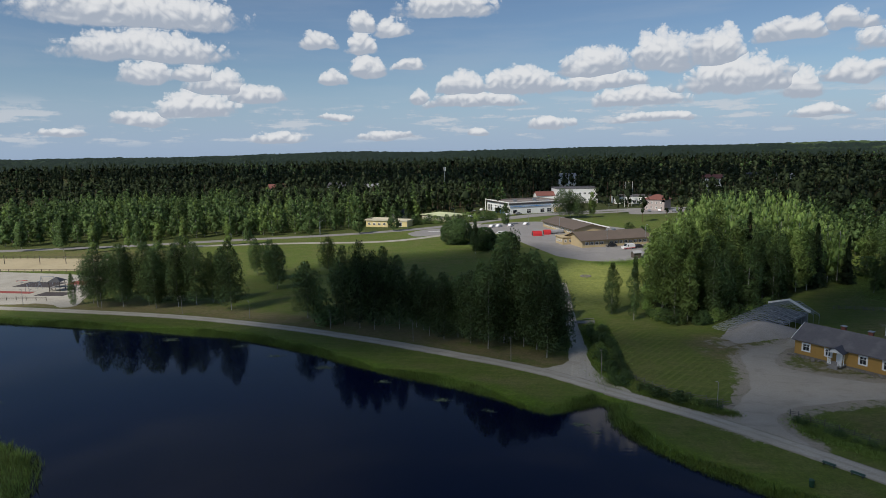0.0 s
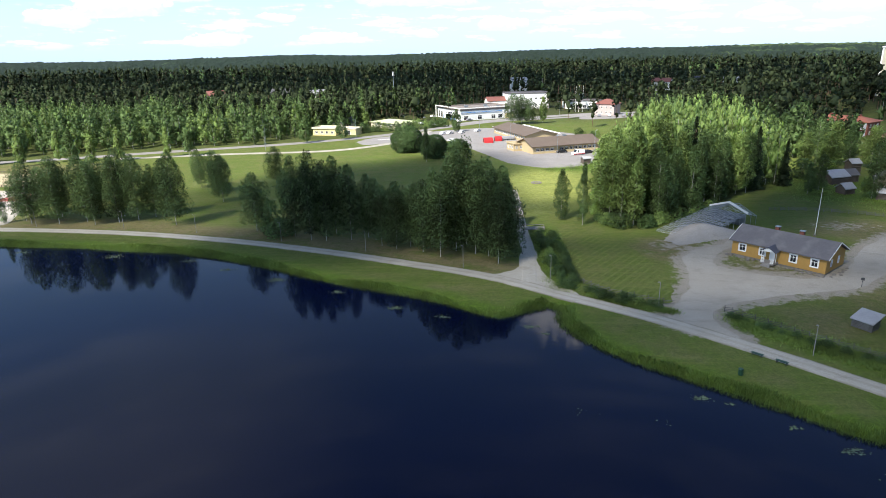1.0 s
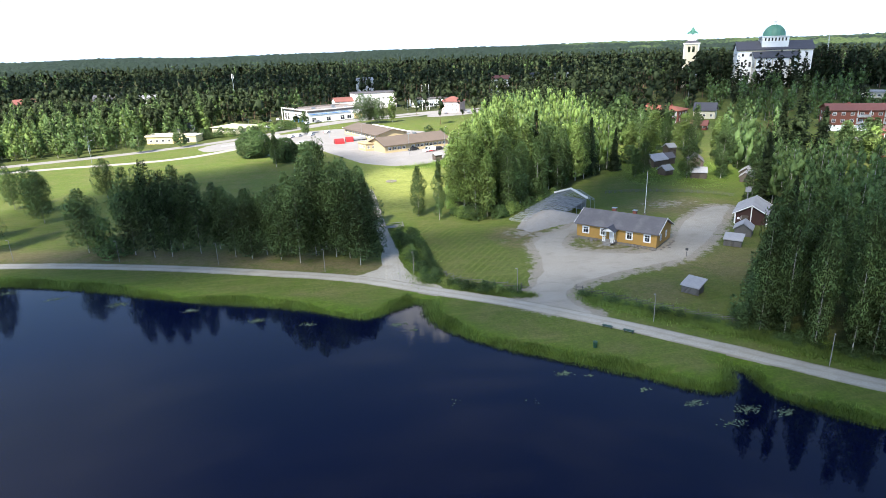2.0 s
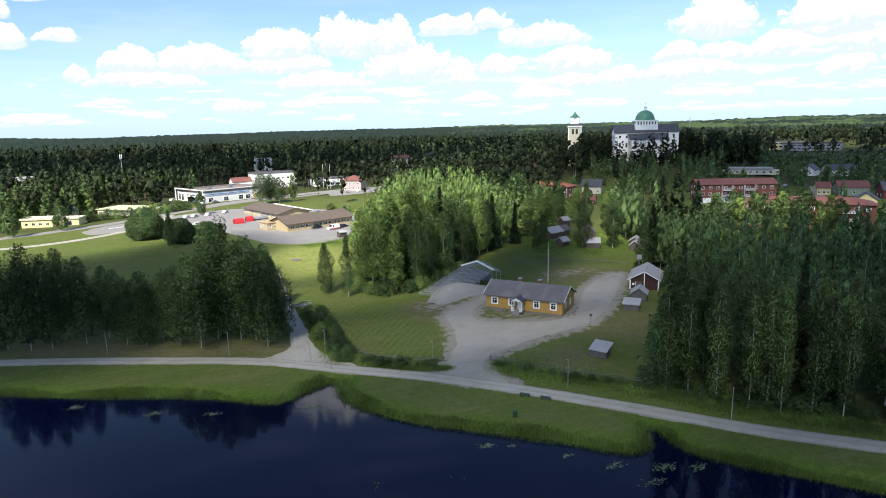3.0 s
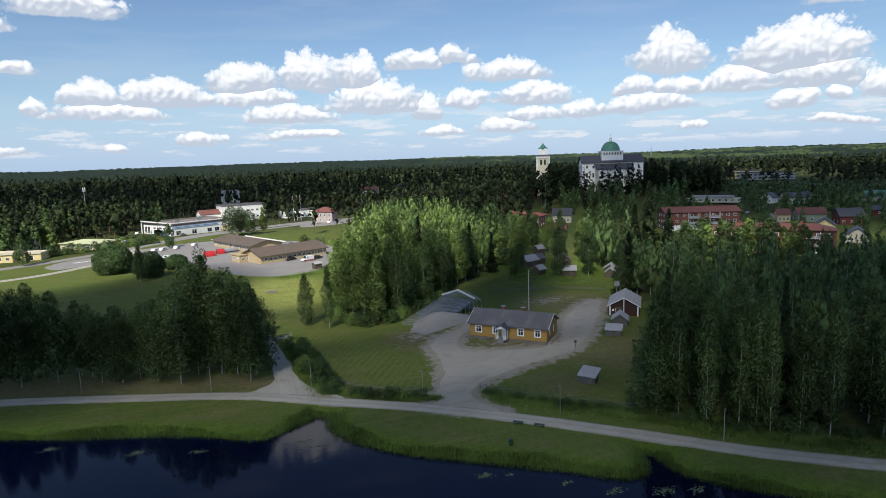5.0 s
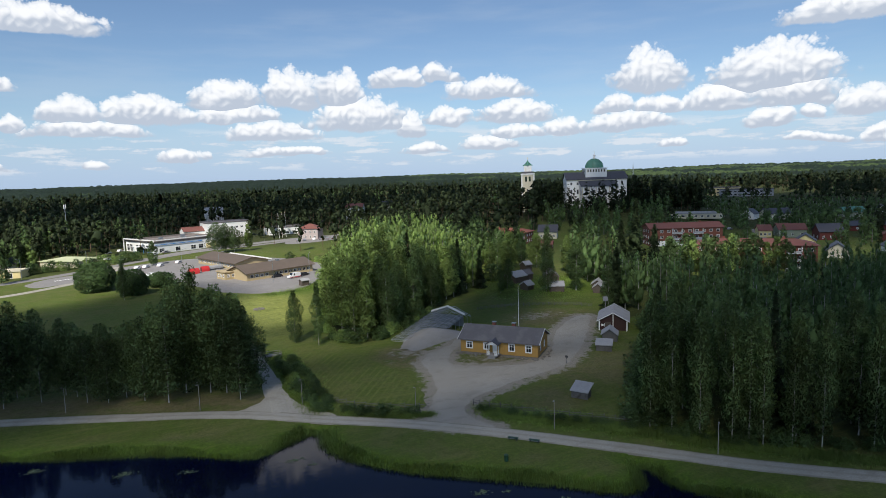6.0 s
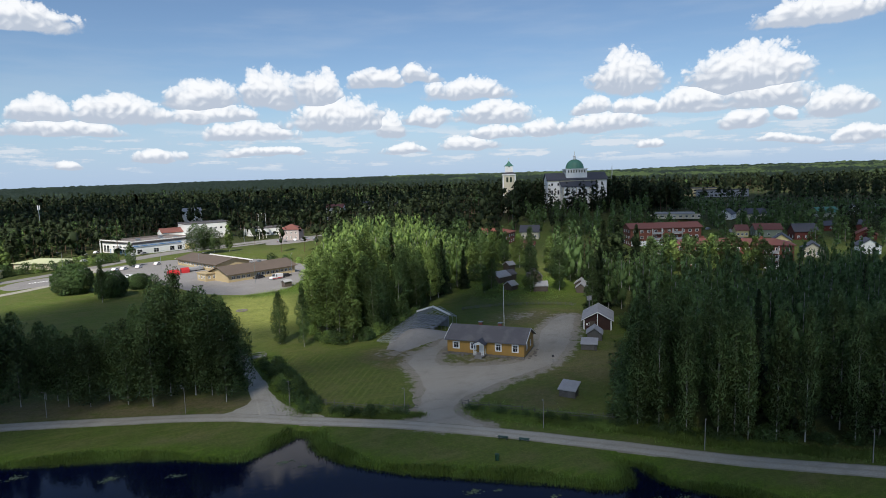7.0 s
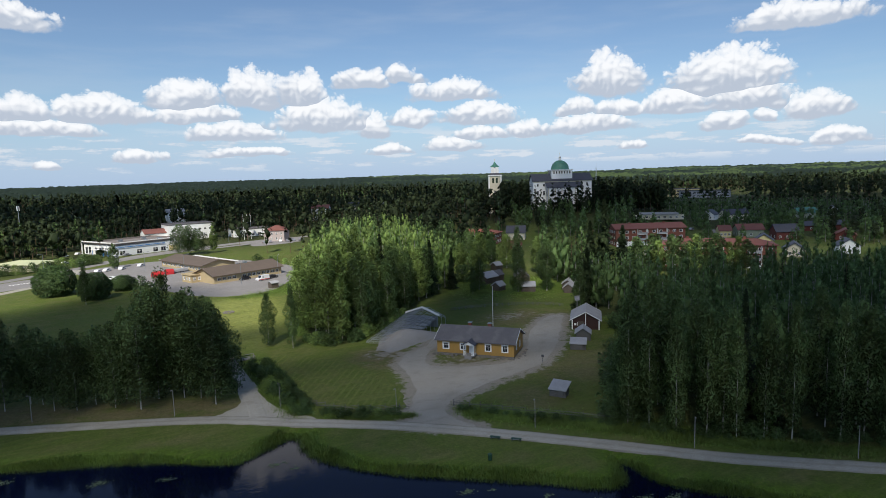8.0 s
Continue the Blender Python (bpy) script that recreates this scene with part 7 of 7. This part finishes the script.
bench = park_bench()
copy_thing(bench, at_ground(38.4, 70.3, -44))
litter = thing("litter_bin", at_ground(32.0, 67.2, 20), "dark green litter bin on the mown bank", "litter bin")
part("body", tube(bmesh.new(), (0, 0, 0.15), (0, 0, 0.95), 0.26, 0.30, 10), BIN_GREEN, litter)
part("lid", tube(bmesh.new(), (0, 0, 0.95), (0, 0, 1.08), 0.33, 0.16, 10), BIN_GREEN, litter)
part("post", tube(bmesh.new(), (0, 0.3, -0.1), (0, 0.3, 1.0), 0.035, None, 6), DARK_METAL, litter)


def pole_fence(line, label, gap=1.6, tall=1.05):
    """A country fence: pairs of posts, and slanting poles between them."""
    ob = thing("fence", pose(0, 0, 0), label, "fence")
    line = spline(line, gap)
    rng = random.Random(4)
    for a, b in zip(line[:-1], line[1:]):
        for side in (-0.06, 0.06):
            part("post", tube(bmesh.new(), (a[0] + side, a[1] + side, -0.2), (a[0] + side, a[1] + side, tall + rng.uniform(0, 0.25)), 0.035, 0.025, 5), LOG_GREY, ob)
        for k in range(3):
            z = 0.2 + 0.26 * k
            part("rail", tube(bmesh.new(), (a[0], a[1], z), (b[0], b[1], z + 0.25), 0.04, 0.03, 5), LOG_GREY, ob)


pole_fence([(37.5, 87), (41.8, 82), (47, 76.4), (54, 69.6), (57, 66.5)], "weathered grey round-pole fence in tall grass")
pole_fence([(16.6, 101.5), (20, 96), (25, 92.2), (30.5, 89)], "low weathered pole fence round the small field")
pole_fence([(72, 150), (84, 148), (96, 142), (101, 136)], "grey pole fence behind the yard", tall=0.8)


# ---------------------------------------------------------------- vehicles
def car(m, paint, label, van=False, group="parked cars"):
    long, wide, tall = (5.2, 1.95, 2.1) if van else (4.4, 1.8, 1.45)
    ob = thing("van" if van else "car", m, label, "van" if van else "car", group)
    bm = bmesh.new()
    a, hood = long / 2, 0.55 * tall if not van else 0.52 * tall
    prof = [(-a, 0.3), (a, 0.3), (a, hood * 0.9), (a - 0.15, hood), (a * 0.55, hood + 0.05), (a * (0.28 if not van else 0.42), tall), (-a * (0.55 if not van else 0.97), tall), (-a * (0.85 if not van else 1.0), hood + 0.1), (-a, hood * 0.95)]
    prism(bm, prof, -wide / 2, wide / 2)
    bmesh.ops.transform(bm, matrix=Matrix(((0, 1, 0, 0), (-1, 0, 0, 0), (0, 0, 1, 0), (0, 0, 0, 1))), verts=bm.verts[:])
    bmesh.ops.bevel(bm, geom=bm.edges[:], offset=0.08, segments=2, affect="EDGES")
    body = part("body", bm, paint, ob)
    for s in (-1, 1):
        glass = bmesh.new()
        box(glass, -a * (0.5 if not van else -0.1), a * 0.25, s * (wide / 2 + 0.003) - 0.006, s * (wide / 2 + 0.003) + 0.006, hood + 0.08, tall - 0.12)
        part("side_window", glass, GLASS, body)
    wind = bmesh.new()
    box(wind, -0.01, 0.01, -wide / 2 + 0.15, wide / 2 - 0.15, 0.0, (tall - hood) * 1.02)
    x0, x1 = a * 0.55, a * (0.28 if not van else 0.42)
    part("windscreen", wind, GLASS, body).matrix_basis = pose(x0 + 0.02, 0, hood + 0.06, 0, -math.degrees(math.atan2(x0 - x1, tall - hood - 0.05)), 0)
    for x in (-a * 0.62, a * 0.62):
        for s in (-1, 1):
            wheel = part("wheel", tube(bmesh.new(), (x, s * (wide / 2 - 0.18), 0.33), (x, s * (wide / 2 + 0.02), 0.33), 0.33, None, 14), TYRE, ob)
            part("rim", tube(bmesh.new(), (x, s * (wide / 2 + 0.01), 0.33), (x, s * (wide / 2 + 0.03), 0.33), 0.2, None, 10), STEEL, wheel)
    for s in (-1, 1):
        part("headlight", boxes((a - 0.10, a + 0.01, s * wide * 0.36 - 0.16, s * wide * 0.36 + 0.16, hood * 0.72, hood * 0.86)), WHITE_PAINT, body)
        part("tail_light", boxes((-a - 0.01, -a + 0.08, s * wide * 0.40 - 0.1, s * wide * 0.40 + 0.1, hood * 0.72, hood * 0.9)), RED_CLOTH, body)
    return ob


van = car(at_ground(38.6, 240.2, 205), CAR_WHITE, "white delivery van with a red stripe on the car park", True)
for s in (-1, 1):
    part("stripe", boxes((-2.5, 2.4, s * 0.985 - 0.006, s * 0.985 + 0.006, 0.42, 0.72)), RED_CLOTH, van, "red side stripe")
black_car = car(at_ground(33.0, 245.8, 202), CAR_BLACK, "black car parked along the school")
copy_thing(black_car, at_ground(43.2, 243.6, 30))
white_car = car(at_ground(-18.4, 309.5, 60), CAR_WHITE, "white car on the car park")
for x, y, turn in [(-15, 311, 60), (-9, 312.8, 65), (-1, 318.5, 60), (-26, 352, 40), (-12, 366, 45), (-48, 356, 90), (80, 386, 80), (-34, 358, 60), (-13, 282.5, 140), (-30, 398, 60), (-36, 392, 60)]:
    copy_thing(white_car, at_ground(x, y, turn))
grey_car = car(at_ground(70, 387, 80), CAR_GREY, "grey car parked before the pink house")
for x, y, turn in [(74, 386.5, 80), (84, 384, 78), (88, 383.5, 80), (92, 384, 80), (-40, 354, 80), (-6, 372, 30), (30, 388, 10), (286, 246, 20), (262, 205, 60)]:
    copy_thing(grey_car, at_ground(x, y, turn))


crossing = thing("zebra_crossing", at_ground(-44.5, 292.7, 26), "white painted stripes across the asphalt", "road marking")
for n in range(9):
    part("stripe", boxes((-4.4 + n, -4.0 + n, -0.8, 0.8, 0.02, 0.13)), WHITE_PAINT, crossing)


def tent(m, wide):
    ob = thing("tent", m, "round-shouldered red canvas tent on the asphalt", "tent", "red tents")
    bm = bmesh.new()
    outline = [(wide / 2 * math.cos(a) * (1.0 if 0.3 < a < 2.84 else 1.06), 2.3 * math.sin(a) ** 0.6) for a in np.linspace(0, math.pi, 11)]
    prism(bm, outline, -wide / 2, wide / 2)
    bmesh.ops.bevel(bm, geom=bm.edges[:], offset=0.12, segments=2, affect="EDGES")
    part("canopy", bm, RED_CLOTH, ob)
    part("door_flap", boxes((-wide / 2 - 0.06, -wide / 2 - 0.02, -0.6, 0.6, 0, 1.7)), DARK_RUBBER, ob)


tent(at_ground(3.9, 278.5, 15), 4.0)
tent(at_ground(8.6, 283, 15), 3.2)
trailer = thing("caravan", at_ground(12.8, 285.5, 20), "long pale trailer parked by the school wing", "trailer")
bm = boxes((-3.6, 3.6, -1.1, 1.1, 0.5, 1.9))
bmesh.ops.bevel(bm, geom=bm.edges[:], offset=0.25, segments=3, affect="EDGES")
part("body", bm, SHINGLE, trailer)
for s in (-1, 1):
    part("wheel", tube(bmesh.new(), (0, s * 0.95, 0.32), (0, s * 1.12, 0.32), 0.32, None, 12), TYRE, trailer)
part("drawbar", boxes((3.6, 4.7, -0.06, 0.06, 0.5, 0.62)), STEEL, trailer)
building("kiosk", at_ground(38.3, 220.5, 20), 2.8, 2.2, 1.9, 0.5, LOG_DARK, SHINGLE, {}, "small dark hut with a pale roof on the grass edge", "kiosk", over=0.3, thick=0.12)
for n, x in enumerate((64, 66.5, 69)):
    fp = thing("flagpole", at_ground(x, 418 + n), "white flagpole before the shops", "flagpole", "shop flagpoles")
    part("mast", tube(bmesh.new(), (0, 0, -0.2), (0, 0, 17), 0.14, 0.07, 6), WHITE_PAINT, fp)
    part("knob", tube(bmesh.new(), (0, 0, 17), (0, 0, 17.2), 0.14, 0.02, 6), PALE_YELLOW, fp)
aerial = thing("radio_mast", at_ground(600, 672), "thin lattice radio mast on the skyline", "radio mast")
bm = bmesh.new()
for k in range(3):
    a = k * 2.094
    tube(bm, (1.2 * math.cos(a), 1.2 * math.sin(a), 0), (0.5 * math.cos(a), 0.5 * math.sin(a), 44), 0.16, 0.12, 4)
    for z in range(0, 42, 3):
        r0, r1 = 1.2 - 0.7 * z / 44, 1.2 - 0.7 * (z + 3) / 44
        tube(bm, (r0 * math.cos(a), r0 * math.sin(a), z), (r1 * math.cos(a + 2.094), r1 * math.sin(a + 2.094), z + 3), 0.08, None, 4)
part("lattice", bm, STEEL, aerial)
part("antenna", tube(bmesh.new(), (0, 0, 44), (0, 0, 50), 0.10, 0.05, 5), STEEL, aerial)
cell = thing("antenna_mast", at_ground(-62, 452), "grey mast with white phone antennas above the wood", "radio mast")
part("pole", tube(bmesh.new(), (0, 0, 0), (0, 0, 27), 0.3, 0.18, 8), STEEL, cell)
for k in range(3):
    a = k * 2.094
    part("antenna", boxes((0.5, 0.8, -0.2, 0.2, 24.5, 27.3)), WHITE_PAINT, cell, "white antenna panel").matrix_basis = pose(0, 0, 0, 0, 0, math.degrees(a))


# ---------------------------------------------------------------- playground and sand court
def mat_pad(x0, y0, long, wide, turn, mat, label):
    ob = part("rubber_mat", boxes((-long / 2, long / 2, -wide / 2, wide / 2, -0.05, 0.06)), mat, None)
    ob.matrix_basis = pose(x0, y0, 0.04, 0, 0, turn)
    tagged(ob, label, "rubber mat", "playground mats")


mat_pad(-152, 165.5, 13, 7, -2, DARK_RUBBER, "dark rubber safety mat under the swings")
mat_pad(-153, 155, 16, 2.2, -2, RED_RUBBER, "long strip of red rubber matting")
mat_pad(-137, 153.5, 9, 4.5, 2, DARK_RUBBER, "dark rubber mat under the play house")
mat_pad(-139, 169, 9, 5, 5, RED_RUBBER, "red rubber mat on the gravel")


def swing_set(m):
    ob = thing("swing_set", m, "steel swing set with two seats", "swing", "playground swings")
    for x in (-2, 2):
        for y in (-1.1, 1.1):
            part("leg", tube(bmesh.new(), (x, y, -0.1), (x, 0, 2.4), 0.06, None, 6), STEEL, ob)
    part("beam", tube(bmesh.new(), (-2.2, 0, 2.4), (2.2, 0, 2.4), 0.06, None, 6), STEEL, ob)
    for x in (-0.9, 0.9):
        seat = part("seat", boxes((x - 0.25, x + 0.25, -0.1, 0.1, 0.5, 0.55)), DARK_RUBBER, ob)
        for d in (-0.22, 0.22):
            part("chain", tube(bmesh.new(), (x + d, 0, 0.55), (x + d, 0, 2.4), 0.015, None, 4), STEEL, seat)
    return ob


swings = swing_set(pose(-150, 166.5, 0.05, 0, 0, 8))
copy_thing(swings, pose(-147, 157.5, 0.05, 0, 0, 80))
play = thing("play_house", pose(-139.5, 158, 0.05, 0, 0, 12), "wooden climbing house with dark roofs and a slide", "play house")
for x in (-1.5, 1.5):
    for y in (-1.5, 1.5):
        part("post", boxes((x - 0.07, x + 0.07, y - 0.07, y + 0.07, -0.05, 2.9)), LOG_DARK, play)
part("deck", boxes((-1.6, 1.6, -1.6, 1.6, 1.1, 1.2)), PLANK_GREY, play)
part("roof", tube(bmesh.new(), (0, 0, 2.9), (0, 0, 4.1), 2.8, 0.2, 4), DARK_METAL, play).matrix_basis = pose(0, 0, 0, 0, 0, 45)
part("slide", boxes((-0.4, 0.4, 0, 3.6, 0, 0.08)), STEEL, play).matrix_basis = pose(1.6, 0, 1.15, 0, 20, -90)
part("ladder", boxes((-1.95, -1.6, -0.5, 0.5, 0.25, 0.32), (-1.95, -1.6, -0.5, 0.5, 0.65, 0.72), (-1.95, -1.85, -0.55, -0.5, 0, 1.2), (-1.95, -1.85, 0.5, 0.55, 0, 1.2)), LOG_DARK, play)
for x, y, turn in [(-136, 172, 0), (-134, 166, 40), (-160.5, 168, 20)]:
    rocker = thing("seesaw", pose(x, y, 0.05, 0, 0, turn), "low red and steel rocking toy", "seesaw", "playground rockers")
    part("beam", boxes((-1.6, 1.6, -0.12, 0.12, 0.55, 0.67)), RED_CLOTH, rocker)
    part("stand", tube(bmesh.new(), (0, 0, -0.05), (0, 0, 0.55), 0.16, 0.1, 8), STEEL, rocker)
    for x2 in (-1.2, 1.2):
        part("handle", boxes((x2 - 0.03, x2 + 0.03, -0.25, 0.25, 0.67, 0.95)), STEEL, rocker)
play_fence = thing("fence", pose(0, 0, 0), "low dark fence along the playground", "fence")
for a, b in (((-205, 143.2), (-133, 146)), ((-205, 183), (-150, 186)), ((-212, 210), (-160, 212))):
    count = int(math.dist(a, b) / 3.0)
    for n in range(count + 1):
        x, y = a[0] + (b[0] - a[0]) * n / count, a[1] + (b[1] - a[1]) * n / count
        part("post", boxes((x - 0.06, x + 0.06, y - 0.06, y + 0.06, -0.1, 1.1)), LOG_DARK, play_fence)
    part("rail", tube(bmesh.new(), (*a, 0.95), (*b, 0.95), 0.05, None, 5), LOG_DARK, play_fence)
    part("rail", tube(bmesh.new(), (*a, 0.5), (*b, 0.5), 0.04, None, 5), LOG_DARK, play_fence)
for x, y in [(-196, 199), (-182, 200), (-172, 201), (-161, 204)]:
    vp = thing("net_post", pose(x, y, 0.05), "dark wooden net post in the sand court", "net post", "net posts")
    part("post", tube(bmesh.new(), (0, 0, -0.2), (0, 0, 3.4 if x != -172 else 4.6), 0.12, 0.1, 6), LOG_DARK, vp)
    part("ring", tube(bmesh.new(), (0, 0, 2.3), (0, 0, 2.4), 0.16, None, 6), STEEL, vp)

# fire ring on the sunny lawn
ring = thing("fire_ring", at_ground(17.5, 186), "ring of grey stones round a camp fire place", "fire ring")
for n in range(9):
    a = n * 0.698
    bm = bmesh.new()
    bmesh.ops.create_icosphere(bm, subdivisions=1, radius=0.42)
    bmesh.ops.transform(bm, matrix=Matrix.Translation((1.3 * math.cos(a), 1.3 * math.sin(a), 0.15)) @ Matrix.Diagonal((1.2, 0.9, 0.7, 1)), verts=bm.verts[:])
    part("stone", bm, STONE, ring)
footbridge = thing("foot_bridge", at_ground(12.5, 134, 0), "grey plank bridge over the ditch", "bridge")
for n in range(12):
    part("plank", boxes((-2.2 + 0.37 * n, -1.87 + 0.37 * n, -0.9, 0.9, 0.1, 0.16)), PLANK_GREY, footbridge)
for y in (-0.85, 0.85):
    part("rail", boxes((-2.2, 2.2, y - 0.04, y + 0.04, 0.8, 0.88), (-2.2, -2.1, y - 0.04, y + 0.04, 0, 0.8), (2.1, 2.2, y - 0.04, y + 0.04, 0, 0.8)), PLANK_GREY, footbridge)


# ---------------------------------------------------------------- reeds, tall grass, lily pads
def blades(name, spots, tall, wide, mat, label, seed):
    """Tufts of three leaning blades at each place."""
    rng = np.random.default_rng(seed)
    n = len(spots)
    z = terrain(spots[:, 0], spots[:, 1])
    verts, faces = [], []
    for k in range(3):
        turn, lean = rng.uniform(0, 6.28, n), rng.uniform(0.1, 0.85, n)
        h, w = tall * rng.uniform(0.35, 1.25, n), wide * rng.uniform(0.6, 1.3, n)
        base = np.stack([spots[:, 0] + rng.normal(size=n) * 0.2, spots[:, 1] + rng.normal(size=n) * 0.2, np.maximum(z, -0.95)], 1)
        side = np.stack([np.cos(turn), np.sin(turn), 0 * turn], 1) * w[:, None] / 2
        tip = base + np.stack([-np.sin(turn) * lean * h, np.cos(turn) * lean * h, h], 1)
        verts.append(np.stack([base - side, base + side, tip], 1).reshape(-1, 3))
    verts = np.concatenate(verts)
    data = fast_mesh(name, verts, np.arange(len(verts)).reshape(-1, 3), mat)
    soft = rng.normal(size=verts.shape) * 0.35 + (0, 0, 1)
    data.normals_split_custom_set_from_vertices((soft / np.linalg.norm(soft, axis=1)[:, None]).tolist())
    tagged(new(name, data), label, "reeds", kind="stuff")


rng = np.random.default_rng(21)
pick = SHORE[(SHORE[:, 0] > -150) & (SHORE[:, 0] < 80)]
COUNT = 110000
walkers = pick[rng.integers(len(pick), size=COUNT)] + rng.normal(size=(COUNT, 2)) * 2.0
wet, off, path = inside(walkers[:, 0], walkers[:, 1], LAKE), distance(walkers[:, 0], walkers[:, 1], pick), distance(walkers[:, 0], walkers[:, 1], MAIN_PATH[::3])
thick = 0.55 + 0.6 * wave(walkers[:, 0], walkers[:, 1], 7.0, 2.0)
keep = (np.where(wet, off < 0.2 + 0.8 * thick, off < 0.9 + 1.3 * thick) & (path > 3.0)) & (rng.uniform(size=COUNT) < np.where(wet, 0.5, 0.8) * np.clip(thick + 0.35, 0.2, 1))
blades("reeds", walkers[keep][:48000], 0.58, 0.055, REED_LEAF, "fringe of green reeds and sedge along the shore", 5)
strip = []
for line, wide, count in ((np.array([(38.5, 84), (43, 79), (50, 71.5), (56, 65), (60, 59)]), 2.6, 15000), (np.array([(14.6, 97), (14.6, 116), (14.2, 132)]), 2.6, 9000),
                          (np.array([(18, 94), (24, 89.3), (30, 86.6)]), 1.1, 2600), (np.array([(60, 58), (72, 46), (95, 27)]), 1.8, 6000), (np.array([(24, 208), (34, 212), (52, 232)]), 4.0, 2600),
                          (np.array([(88, 160), (98, 178), (104, 190)]), 6.0, 3000), (np.array([(100, 150), (110, 166), (122, 186)]), 6.0, 2400)):
    t = rng.uniform(0, len(line) - 1, count)
    k = np.minimum(t.astype(int), len(line) - 2)
    strip.append(line[k] + (line[k + 1] - line[k]) * (t - k)[:, None] + rng.normal(size=(count, 2)) * wide * 0.5)
blades("tall_grass", np.concatenate(strip), 0.40, 0.065, REED_LEAF, "rank uncut grass and weeds", 6)


far_bank = LAKE[(LAKE[:, 0] < -50) & (LAKE[:, 0] > -125) & (LAKE[:, 1] > 12) & (LAKE[:, 1] < 78)]
tufts = far_bank[rng.integers(len(far_bank), size=9000)] + rng.normal(size=(9000, 2)) * 3.0
tufts = tufts[~inside(tufts[:, 0], tufts[:, 1], LAKE) | (distance(tufts[:, 0], tufts[:, 1], far_bank) < 0.8)]
blades("bank_sedge", tufts, 0.9, 0.10, REED_LEAF, "tall dark sedge on the wooded point of the lake", 8)


def lily_pads():
    rng = np.random.default_rng(31)
    verts, faces = [], []
    for cx, cy, spread, count in [(7.5, 83, 2.0, 26), (9.5, 80.5, 1.5, 14), (26, 63.2, 1.6, 34), (29, 62, 1.0, 12), (38, 53.5, 2.0, 30), (43, 51, 2.4, 60), (46.5, 49.5, 2.0, 40), (40, 49, 2.2, 22), (-14, 90, 2.2, 40), (-38, 103, 3.0, 60), (-60, 114, 3.0, 50), (-78, 117, 4.0, 60),
                                  (-100, 120, 4.0, 40), (-6, 86.5, 2.0, 24), (-88, 82, 3.0, 18), (-50, 108.5, 2.4, 36), (-25, 97, 2.4, 30), (-82, 72, 2.5, 10), (12, 60, 3, 4), (20, 58, 3, 3), (34, 57.4, 1.4, 16)]:
        for _ in range(int(count * 1.9)):
            x, y = cx + rng.normal() * spread * 0.30, cy + rng.normal() * spread * 0.17
            r, first = rng.uniform(0.06, 0.12), len(verts)
            notch = rng.uniform(0, 6.28)
            z = -0.835 + rng.uniform(0, 0.012)
            verts.append((x, y, z + 0.006))
            for k in range(9):
                a = notch + 0.25 + k * (6.28 - 0.5) / 8
                verts.append((x + r * math.cos(a), y + r * math.sin(a), z))
            faces += [(first, first + k + 1, first + k + 2) for k in range(8)]
    tagged(new("lily_pads", fast_mesh("lily_pads", np.array(verts), np.array(faces), LILY_LEAF)), "patches of floating green water lily pads", "lily pads", kind="stuff")


lily_pads()
